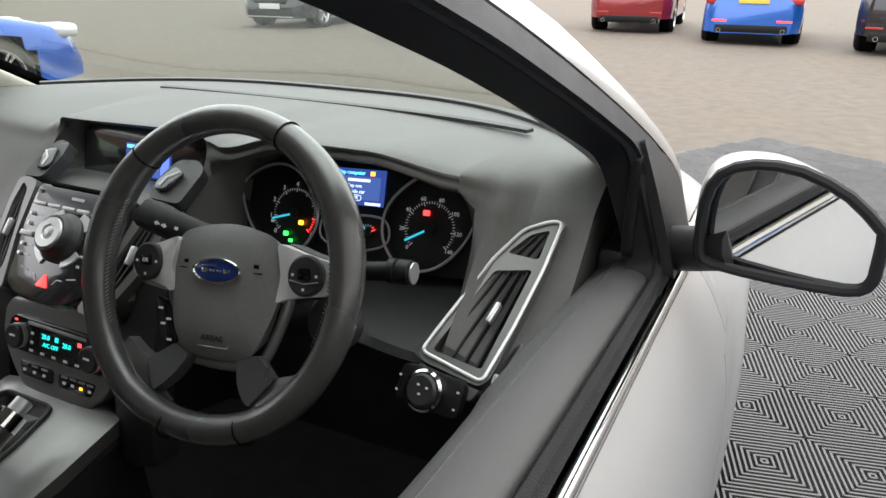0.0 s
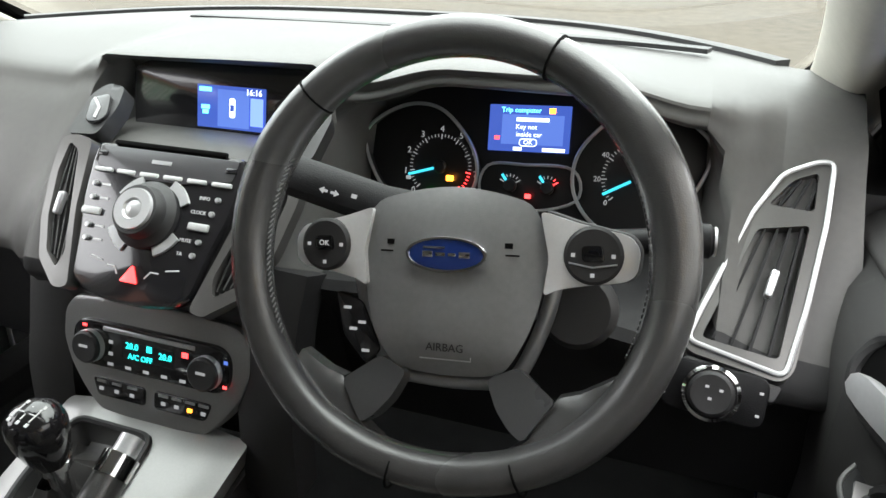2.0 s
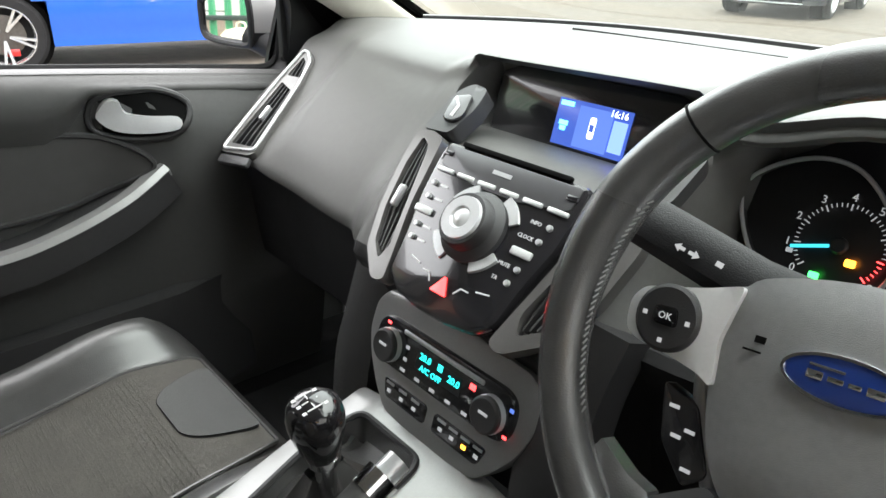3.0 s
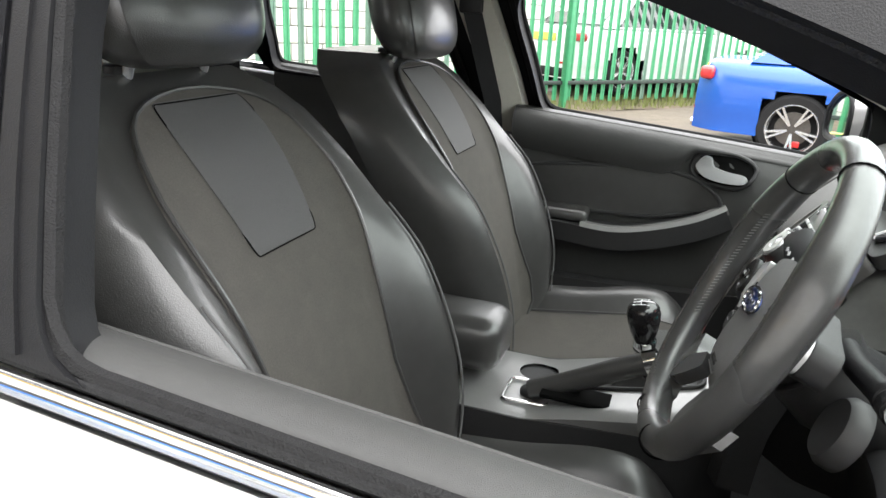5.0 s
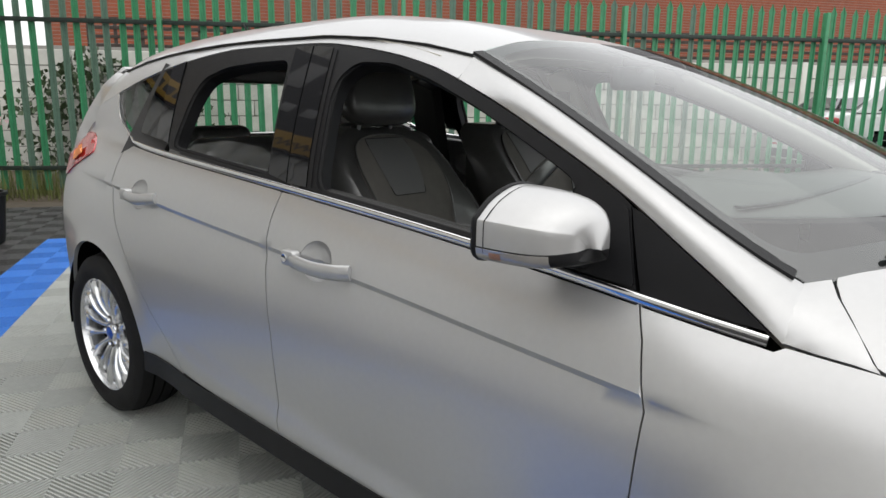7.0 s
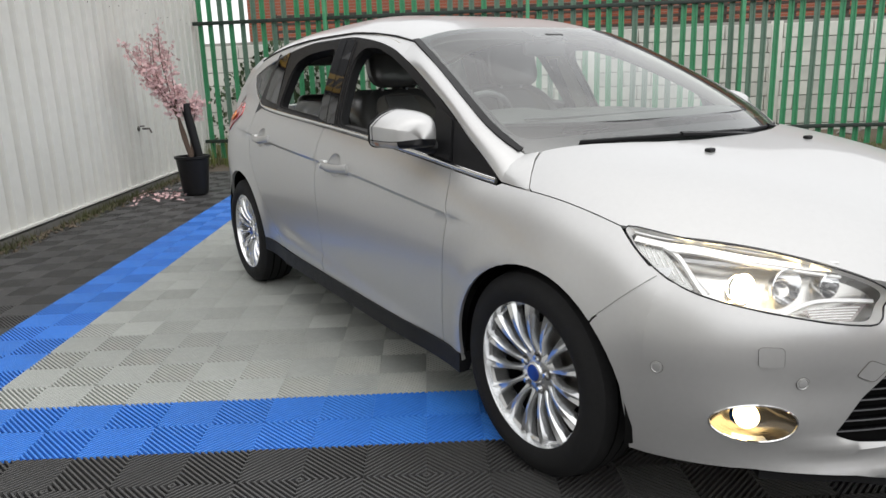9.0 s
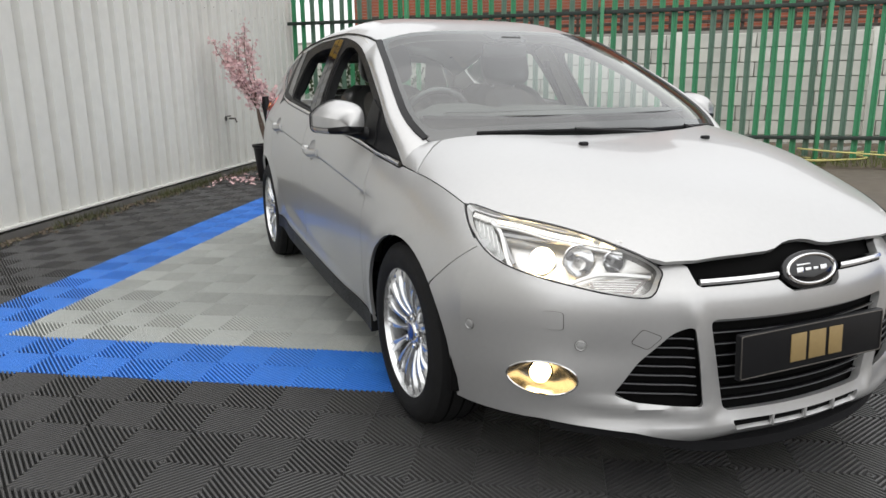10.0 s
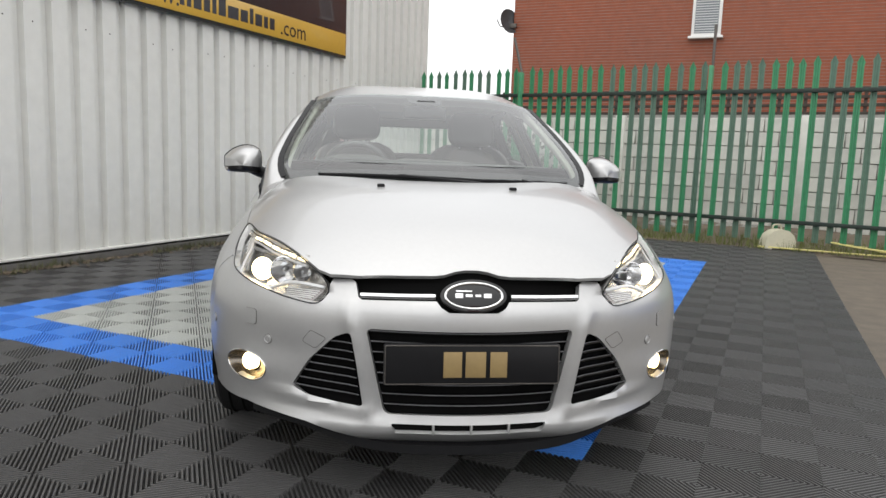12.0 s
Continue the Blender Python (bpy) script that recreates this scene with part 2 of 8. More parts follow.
def sweep(path, prof, closed=False, up=(0, 0, 1), bm=None, caps=True):
    """A closed 2D profile carried along a path."""
    bm = bm or bmesh.new()
    pts = [Vector(p) for p in path]
    n, rings = len(pts), []
    for i, p in enumerate(pts):
        a = pts[i - 1] if i or closed else p
        b = pts[(i + 1) % n] if i < n - 1 or closed else p
        t = (b - a).normalized()
        s = t.cross(Vector(up))
        s = s.normalized() if s.length > 1e-6 else t.orthogonal().normalized()
        w = s.cross(t)
        rings.append([bm.verts.new(p + s * q[0] + w * q[1]) for q in prof])
    m = len(prof)
    for i in range(n if closed else n - 1):
        r, q = rings[i], rings[(i + 1) % n]
        for j in range(m):
            bm.faces.new([r[j], r[(j + 1) % m], q[(j + 1) % m], q[j]])
    if not closed and caps:
        bm.faces.new(list(reversed(rings[0])))
        bm.faces.new(rings[-1])
    bmesh.ops.recalc_face_normals(bm, faces=bm.faces)
    return bm


def circle(r, n=10, ry=None):
    return [(r * math.cos(2 * math.pi * i / n), (ry or r) * math.sin(2 * math.pi * i / n)) for i in range(n)]


def tube(path, r, n=10, closed=False, bm=None, up=(0, 0, 1)):
    return sweep(path, circle(r, n), closed, up, bm)


def lathe(prof, m=None, n=24, bm=None, caps=True):
    """A profile of (radius, height) pairs turned round the z axis, then moved by m."""
    bm = bm or bmesh.new()
    m = m or Matrix()
    rings = [[bm.verts.new(m @ Vector((r * math.cos(2 * math.pi * i / n), r * math.sin(2 * math.pi * i / n), z))) for i in range(n)] for r, z in prof]
    for a, b in zip(rings, rings[1:]):
        for i in range(n):
            bm.faces.new([a[i], a[(i + 1) % n], b[(i + 1) % n], b[i]])
    for r in (rings[0], rings[-1]) if caps else ():
        bm.faces.new(r)
    bmesh.ops.recalc_face_normals(bm, faces=bm.faces)
    return bm


def block(c, size, bevel=.004, m=None, bm=None, segs=2):
    """A box with rounded edges, centred on c."""
    b2 = bmesh.new()
    bmesh.ops.create_cube(b2, size=1, matrix=Matrix.Translation(c) @ Matrix.Diagonal((*size, 1)))
    if bevel:
        bmesh.ops.bevel(b2, geom=b2.edges[:], offset=min(bevel, min(size) * .45), segments=segs, affect="EDGES", profile=.5)
    if m:
        b2.transform(m)
    return join(bm, b2)


def join(bm, b2):
    if bm is None:
        return b2
    me = bpy.data.meshes.new("tmp")
    b2.to_mesh(me)
    b2.free()
    bm.from_mesh(me)
    bpy.data.meshes.remove(me)
    return bm


def slab(loop, depth, m=None, bevel=.002, bm=None, segs=2):
    """A flat outline (x, y) raised to depth along z with a rounded upper edge, then moved by m."""
    b2 = bmesh.new()
    lo = [b2.verts.new((p[0], p[1], 0)) for p in loop]
    f = b2.faces.new(lo)
    f.normal_update()
    if f.normal.z < 0:
        f.normal_flip()
    up = bmesh.ops.extrude_face_region(b2, geom=[f])
    top = [g for g in up["geom"] if isinstance(g, bmesh.types.BMVert)]
    bmesh.ops.translate(b2, verts=top, vec=(0, 0, depth))
    bmesh.ops.recalc_face_normals(b2, faces=b2.faces)
    if bevel:
        es = [e for e in b2.edges if all(abs(v.co.z - depth) < 1e-6 for v in e.verts)]
        bmesh.ops.bevel(b2, geom=es, offset=bevel, segments=segs, affect="EDGES", profile=.5)
    if m:
        b2.transform(m)
    return join(bm, b2)


def face_frame(o, right, up):
    """A frame at o whose x runs along right, whose y runs along up and whose z faces the viewer."""
    x = Vector(right).normalized()
    z = x.cross(Vector(up)).normalized()
    y = z.cross(x)
    m = Matrix((x, y, z)).transposed().to_4x4()
    m.translation = o
    return m


def words(text, size, m, material, parent, name="lettering"):
    """Raised lettering in the built-in font, centred on the frame m, as a mesh."""
    cu = bpy.data.curves.new(name, "FONT")
    cu.body, cu.size, cu.align_x, cu.align_y, cu.extrude, cu.resolution_u = text, size, "CENTER", "CENTER", .0003, 2
    tmp = bpy.data.objects.new(name, cu)
    me = bpy.data.meshes.new_from_object(tmp)
    bpy.data.objects.remove(tmp)
    me.transform(m)
    me.materials.clear()
    me.materials.append(material)
    ob = new(name, me)
    ob.parent = parent
    return ob




# ---- car surfaces ----
def pchip(pts):
    """A smooth curve through (t, value) pairs that does not overshoot."""
    xs, ys = [p[0] for p in pts], [p[1] for p in pts]
    n = len(xs)
    h = [xs[i + 1] - xs[i] for i in range(n - 1)]
    d = [(ys[i + 1] - ys[i]) / h[i] for i in range(n - 1)]
    m = [d[0]] + [0.0] * (n - 2) + [d[-1]]
    for i in range(1, n - 1):
        if d[i - 1] * d[i] > 0:
            w1, w2 = 2 * h[i] + h[i - 1], h[i] + 2 * h[i - 1]
            m[i] = (w1 + w2) / (w1 / d[i - 1] + w2 / d[i])

    def f(t):
        if t <= xs[0]:
            return ys[0] + m[0] * (t - xs[0])
        if t >= xs[-1]:
            return ys[-1] + m[-1] * (t - xs[-1])
        i = 0
        while t > xs[i + 1]:
            i += 1
        s = (t - xs[i]) / h[i]
        return ((1 + 2 * s) * (1 - s) ** 2 * ys[i] + s * (1 - s) ** 2 * h[i] * m[i]
                + s * s * (3 - 2 * s) * ys[i + 1] + s * s * (s - 1) * h[i] * m[i + 1])
    return f


def sstep(a, b, t):
    s = min(1.0, max(0.0, (t - a) / (b - a)))
    return s * s * (3 - 2 * s)


AXLE_R, HUB_Z, ROOF_X, ROOF_Z = -2.648, 0.308, 0.612, 1.375
half_w = pchip([(-3.4, .70), (-3.15, .80), (-2.65, .880), (-2.0, .888), (-1.2, .893), (-.5, .892), (0, .888), (.3, .868), (.41, .848), (.6, .79)])
belt_z = pchip([(-3.35, 1.10), (-2.95, 1.09), (-2.3, 1.04), (-1.53, .989), (-.473, .892), (-.253, .858), (0, .838), (.247, .792), (.41, .735), (.6, .66)])
belt_x = pchip([(-3.35, .60), (-2.95, .69), (-2.2, .778), (-1.53, .800), (-.47, .803), (-.253, .775), (0, .768), (.247, .754), (.41, .73), (.6, .66)])
crease_z = pchip([(-2.9, .935), (-2.083, .871), (-1.168, .808), (-.6, .757), (-.322, .732), (.1, .70)])


def side_x(y, z):
    """Half width of the body at (y, z)."""
    w, zb, xb = half_w(y), belt_z(y), belt_x(y)
    if z <= zb:
        t = (z - .2) / (zb - .2)
        if t < .58:
            x = w - .035 * ((.58 - t) / .58) ** 2
        else:
            q = (t - .58) / .42
            x = w - (w - xb) * (.12 * q + .88 * q ** 2.6)
        zc = crease_z(y)
        on = sstep(-.24, -.50, y) * sstep(-3.0, -2.5, y)
        x -= .011 * on * sstep(zc + .007, zc - .007, z) * math.exp(-max(0, zc - z) / .13)
        zf = .339 - .11 * (y + 1.11)
        x += .014 * sstep(zf + .035, zf - .03, z) * sstep(-2.15, -1.9, y) * sstep(-.5, -.75, y)
    else:
        s = (z - zb) / max(.05, ROOF_Z - zb)
        x = xb - (xb - ROOF_X) * s ** 1.2
    for yc in (0, AXLE_R):
        r = math.hypot(y - yc, z - HUB_Z)
        x += .012 * math.exp(-((r - .36) / .045) ** 2) * sstep(.9, .7, z)
    return x


def side(y, z, s=1):
    return (s * side_x(y, z), y, z)


rail_z = pchip([(-3.02, 1.175), (-2.90, 1.208), (-2.77, 1.243), (-2.576, 1.295), (-2.32, 1.345), (-1.99, 1.379), (-1.61, 1.381), (-1.40, 1.361), (-1.16, 1.318),
                (-.935, 1.242), (-.745, 1.161), (-.527, 1.055), (-.37, .956), (-.235, .855)])
roof_c = pchip([(-3.15, 1.368), (-2.8, 1.440), (-2.2, 1.480), (-1.7, 1.487), (-1.35, 1.456), (-1.02, 1.385)])


def roof(x, y, s=1):
    zr = rail_z(y)
    xr = side_x(y, zr)
    zc = roof_c(y)
    n = 5.2
    return (s * x, y, zc - (zc - zr) * min(1.2, abs(x) / xr) ** n)


bonnet_c = pchip([(-.35, 1.01), (0, .958), (.14, .938), (.3, .912), (.5, .866), (.65, .812), (.74, .752), (.80, .70)])


def bonnet_z(x, y):
    zc, zb = bonnet_c(y), belt_z(y)
    xb = belt_x(min(y, .3)) 
    n = 5.5 - 3.0 * sstep(-.2, .7, y)
    return zc - (zc - zb) * min(1.1, abs(x) / xb) ** n


def bonnet(x, y, s=1):
    return (s * x, y, bonnet_z(x, y))


nose_y = pchip([(.15, .78), (.20, .84), (.245, .872), (.30, .868), (.45, .872), (.55, .874), (.60, .868), (.64, .84), (.70, .80), (.78, .72)])


def fascia_y(x, z):
    xl = side_x(.41, z)
    r = min(1.0, abs(x) / xl)
    y = .41 + (nose_y(z) - .41) * (1 - .68 * r * r - .32 * r ** 10)
    a = abs(x)
    y += .014 * math.exp(-((z - .215) / .04) ** 2) * sstep(.95, .35, a)
    y += .020 * math.exp(-((z - .2) / .05) ** 2) * sstep(.15, .35, a) * sstep(.85, .6, a)
    y += .014 * math.exp(-(((a - .70) / .085) ** 2 + ((z - .372) / .065) ** 2))
    y -= .006 * math.exp(-(((a - .57) / .08) ** 2 + ((z - .45) / .05) ** 2))
    xc = .312 + .20 * (z - .28)
    y += .012 * math.exp(-((a - xc) / .022) ** 2) * sstep(.22, .30, z) * sstep(.66, .54, z)
    y += .013 * math.exp(-((z - .283 - .10 * (a - .33)) / .016) ** 2) * sstep(.28, .36, a) * sstep(.68, .54, a)
    return y


def fascia(x, z, s=1):
    return (s * x, fascia_y(x, z), z)


ws_edge = pchip([(-.1, .63), (0, .668), (.09, .696), (.2, .707), (.4, .690), (.6, .661), (.8, .631), (1, .600), (1.1, .585)])


def ws(a, b):
    """The windscreen: a from -1 to 1 across, b from 0 at the cowl to 1 at the roof."""
    q = 1 - abs(a) ** 2.2
    lo = (a, -.245 + .235 * q, .935 + .022 * q)
    hi = (a, -1.023 + .045 * q, 1.334 + .049 * (1 - abs(a) ** 4))
    k = .03 * 4 * b * (1 - b)
    x, y, z = (lo[i] + (hi[i] - lo[i]) * b for i in range(3))
    return (ws_edge(b) * a, y + k * .5, z + k * (.85 - .5 * a ** 4))


def pillar(k, b, s=1):
    """The strip from the side rail (k = 0) to the windscreen's edge (k = 1)."""
    y = -.24 - .78 * b
    z = rail_z(y)
    p, q = (side_x(y, z), y, z), ws(1, b)
    h = .018 * 4 * k * (1 - k) * (1 - sstep(.7, 1, b))
    x, y, z = (p[i] + (q[i] - p[i]) * k for i in range(3))
    return (s * (x + h * .8), y + .2 * h, z + h * .6)


# ---- the yard ----
SITE = Matrix.Rotation(radians(148.5), 4, "Z")


def at_site(u, v, z=0.0):
    return SITE @ Vector((u, v, z))


def ground():
    bm = bmesh.new()
    n, far = 60, 400.0
    g = [math.copysign(abs(i / n * 2 - 1) ** 3 * far, i / n * 2 - 1) for i in range(n + 1)]
    vs = [[bm.verts.new((x, y, -.022 + (.01 * noise.noise((x * .4, y * .4, 0)) if math.hypot(x, y) > 9 else 0))) for y in g] for x in g]
    for i in range(n):
        for j in range(n):
            bm.faces.new([vs[i][j], vs[i + 1][j], vs[i + 1][j + 1], vs[i][j + 1]])
    tagged(part("ground", bm, TARMAC), "worn pinkish grey tarmac yard with patches", "ground", kind="structure")


ground()


def cladding():
    """The profiled steel wall beside the bay."""
    bm = bmesh.new()
    v0, v1, pitch, h = -9.0, 8.70, .25, 4.7
    prof, v = [], v0
    while v < v1:
        prof += [(v, 0), (v + .15, 0), (v + .166, .055), (v + .232, .055)]
        v += pitch
    prof = [p for p in prof if p[0] <= v1] + [(v1, 0)]
    rows = [[bm.verts.new(at_site(-4.35 - d, v, z)) for v, d in prof] for z in (.09, h)]
    for i in range(len(prof) - 1):
        bm.faces.new([rows[0][i], rows[0][i + 1], rows[1][i + 1], rows[1][i]])
    back = [[bm.verts.new(at_site(-4.6, v, z)) for v in (v0, v1)] for z in (.05, h)]
    bm.faces.new([back[0][0], back[0][1], back[1][1], back[1][0]])
    bm.faces.new([rows[0][-1], back[0][1], back[1][1], rows[1][-1]])
    bm.faces.new([rows[0][0], back[0][0], back[1][0], rows[1][0]])
    w = tagged(part("wall_cladding", bm, CLADDING, smooth=False), "white profiled steel sheet wall with vertical ribs", "wall", kind="structure")
    bm = bmesh.new()
    block((-4.43, (v0 + v1) / 2, .0), (.2, v1 - v0, .13), .01, SITE, bm)
    # The shadow line under the cladding is put into the rail's dark colour.
    part("drip_rail", bm, mat("shadow_line_flashing", (.10, .095, .09), .6, 0, 0, .35, 6, stain=.3), w, "mottled dark flashing along the foot, with a shadow line in its colour")
    part("base_trim", block((-4.36, (v0 + v1) / 2, .095), (.07, v1 - v0, .022), .004, SITE), CLADDING, w, "thin white edge along the foot")
    rng = random.Random(4)
    dirt = bmesh.new()
    for k in range(900):
        v, u = rng.uniform(-3, 8.4), -4.33 + abs(rng.gauss(0, .07))
        r = rng.uniform(.008, .028)
        q = SITE @ Matrix.Translation((u, v, .002)) @ Euler((rng.uniform(-.6, .6), rng.uniform(-.6, .6), rng.uniform(0, 6))).to_matrix().to_4x4()
        c = [dirt.verts.new(q @ Vector(p)) for p in ((-r, -r * .7, 0), (r, -r * .5, 0), (r * .8, r * .8, 0), (-r * .7, r, 0), (0, 0, r * .9))]
        for a in range(4):
            dirt.faces.new([c[a], c[(a + 1) % 4], c[4]])
    tagged(part("debris", dirt, SOIL, smooth=False), "brown dirt and leaf litter along the foot of the wall", "debris", kind="stuff")
    weeds = bmesh.new()
    for k in range(1300):
        v = rng.choice((5.1, 4.2, 4.6, 2.9, 1.2, 6.2, 7.4)) + rng.gauss(0, .28)
        base = at_site(-4.32 + abs(rng.gauss(0, .06)), v, 0)
        a = rng.uniform(0, 6.28)
        e = Vector((math.cos(a), math.sin(a), 0)) * .005
        weeds.faces.new([weeds.verts.new(base + e), weeds.verts.new(base - e), weeds.verts.new(base + Vector((rng.gauss(0, .03), rng.gauss(0, .03), rng.uniform(.02, .10))))])
    tagged(part("weeds", weeds, mat("weed_blade", (.075, .08, .030), .7, vary=.4, scale=3), smooth=False), "tufts of grass and weeds along the foot of the wall", "weeds", kind="stuff")
    sc = bmesh.new()
    for k in range(46):
        v = v0 + pitch * (1 + int(k * 1.5)) + .075
        for z in ((2.05, 3.6) if k % 2 else (2.05,)):
            lathe([(.007, -.004), (.007, .004), (.003, .007)], SITE @ pose(-4.352, v, z + rng.uniform(-.02, .02), 0, 90), 6, sc)
    part("fixing_screws", sc, DARK_METAL, w)["kind"] = "stuff"
    return w


cladding()


def sign_board():
    m = face_frame(at_site(-4.325, 2.97, 2.37), SITE.to_3x3() @ Vector((0, 1, 0)), (0, 0, 1))
    t = thing("sign_board", "charcoal and gold company sign board on the steel wall", "sign")
    part("panel", slab([(-3, 0), (3, 0), (3, 1.55), (-3, 1.55)], .03, m, .004), SIGN_DARK, t)
    part("gold_band", slab([(-3, .04), (2.98, .04), (2.98, .33), (-3, .33)], .006, m @ pose(0, 0, .03), .001), GOLD, t, "gold stripe along the lower edge")
    words("www.", .27, m @ pose(-.42, .175, .0375), SIGN_DARK, t)
    x = -.10
    for w, h in ((.06, .17), (.06, .13), (.11, .13), (.09, .13), (.06, .17), (.11, .19), (.17, .13), (.12, .13), (.06, .17), (.12, .13), (.07, .13), (.09, .13)):
        part("letter_bar", block((x + w / 2, .115 + h / 2, .037), (w, h, .002), 0, m), SIGN_DARK, t)
        x += w + .035
    words(".com", .27, m @ pose(1.78, .175, .0375), SIGN_DARK, t)
    pale = mat("sign_lettering", (.42, .42, .42), .5)
    for i in range(7):
        part('title_bar', block((-1.9 + i * .55, 1.2, .034), (.30, .42, .006), .001, m), pale, t)
    for i in range(8):
        part('title_bar', block((-1.2 + i * .3, .68, .034), (.16, .13, .006), .001, m), pale, t)


sign_board()


def fence():
    """Green steel palisade: posts, two rails, pointed pales; some pales are bare grey."""
    p0, p1 = Vector(at_site(-2.385, 8.118)), Vector(at_site(.436, 7.75))
    d = (p1 - p0)
    bay = d.length
    d.normalize()
    nrm = Vector((-d.y, d.x, 0))
    bays = 8
    f = thing("palisade_fence", "green painted steel palisade fence, some pales faded grey", "fence")
    grey = mat("faded_pale", (.105, .185, .135), .55, .1, 0, .2, 14)
    prof = [(-.038, .004), (-.019, .004), (-.013, .014), (.013, .014), (.019, .004), (.038, .004), (.038, 0), (.018, 0), (.012, .010), (-.012, .010), (-.018, 0), (-.038, 0)]

    def pale():
        bm = bmesh.new()
        lo = [bm.verts.new((x, y, .10)) for x, y in prof]
        hi = [bm.verts.new((x, y, 2.34)) for x, y in prof]
        neck = [bm.verts.new((x * 1.22, y, 2.405 - abs(x) * .5)) for x, y in prof]
        tip = [bm.verts.new((x * .22, y, 2.485 - abs(x) * .6)) for x, y in prof]
        for a, b in ((lo, hi), (hi, neck), (neck, tip)):
            for i in range(len(prof)):
                bm.faces.new([a[i], a[(i + 1) % len(prof)], b[(i + 1) % len(prof)], b[i]])
        bm.faces.new(tip)
        return bm
    rng = random.Random(11)
    p = part("pale", pale(), GREEN, f, smooth=False)
    g = part("pale", pale(), grey, f, "pale with its green worn to grey", smooth=False)
    rot = Matrix.Rotation(math.atan2(d.y, d.x), 4, "Z")
    first = {False: p, True: g}
    used = set()
    for b in range(bays):
        o = p0 + d * bay * (b - 1)
        if b > 0 or True:
            bm = bmesh.new()
            block((0, -.06, 1.2), (.05, .10, 2.4), .004, None, bm)
            q = part("post", bm, GREEN, f)
            q.matrix_basis = Matrix.Translation(o) @ rot
        for k in range(17):
            pos = o + d * bay * ((k + .9) / 17.6)
            if (pos - p0).dot(d) < -bay * .72:
                continue
            worn = rng.random() < (.5 if .6 < b - 1 + k / 17 < 2.2 else .2)
            src = first[worn]
            ob = src if worn not in used else src.copy()
            if worn in used:
                scene.collection.objects.link(ob)
            used.add(worn)
            ob.matrix_basis = Matrix.Translation(pos + Vector((0, 0, rng.uniform(-.015, .02)))) @ rot @ Matrix.Rotation(rng.uniform(-.008, .008), 4, "Y")
    rail_mat = mat("dark_rail", (.022, .035, .028), .5, .2, 0, .3, 20)
    for z in (.36, 2.05):
        bm = bmesh.new()
        block((0, 0, 0), (bay * 7.72, .045, .05), .004, None, bm)
        r = part("rail", bm, rail_mat, f, "dark green-black rail")
        r.matrix_basis = Matrix.Translation(p0 + d * bay * (3.86 - .72) - nrm * .03 * (1 if nrm.y < 0 else -1) + Vector((0, 0, z))) @ rot
    for k, sl in ((1, -.18), (2, 0)):
        o = p0 + d * bay * (k - 1)
        part("cranked_extension", tube([o + Vector((0, 0, 2.35)), o + Vector((0, 0, 2.5)) + d * sl * .3, o + Vector((0, 0, 2.95)) + d * sl], .02, 6), DARK_METAL, f, "rusty dark steel arm on a post")
    return p0, d, bay


FP0, FD, _ = fence()


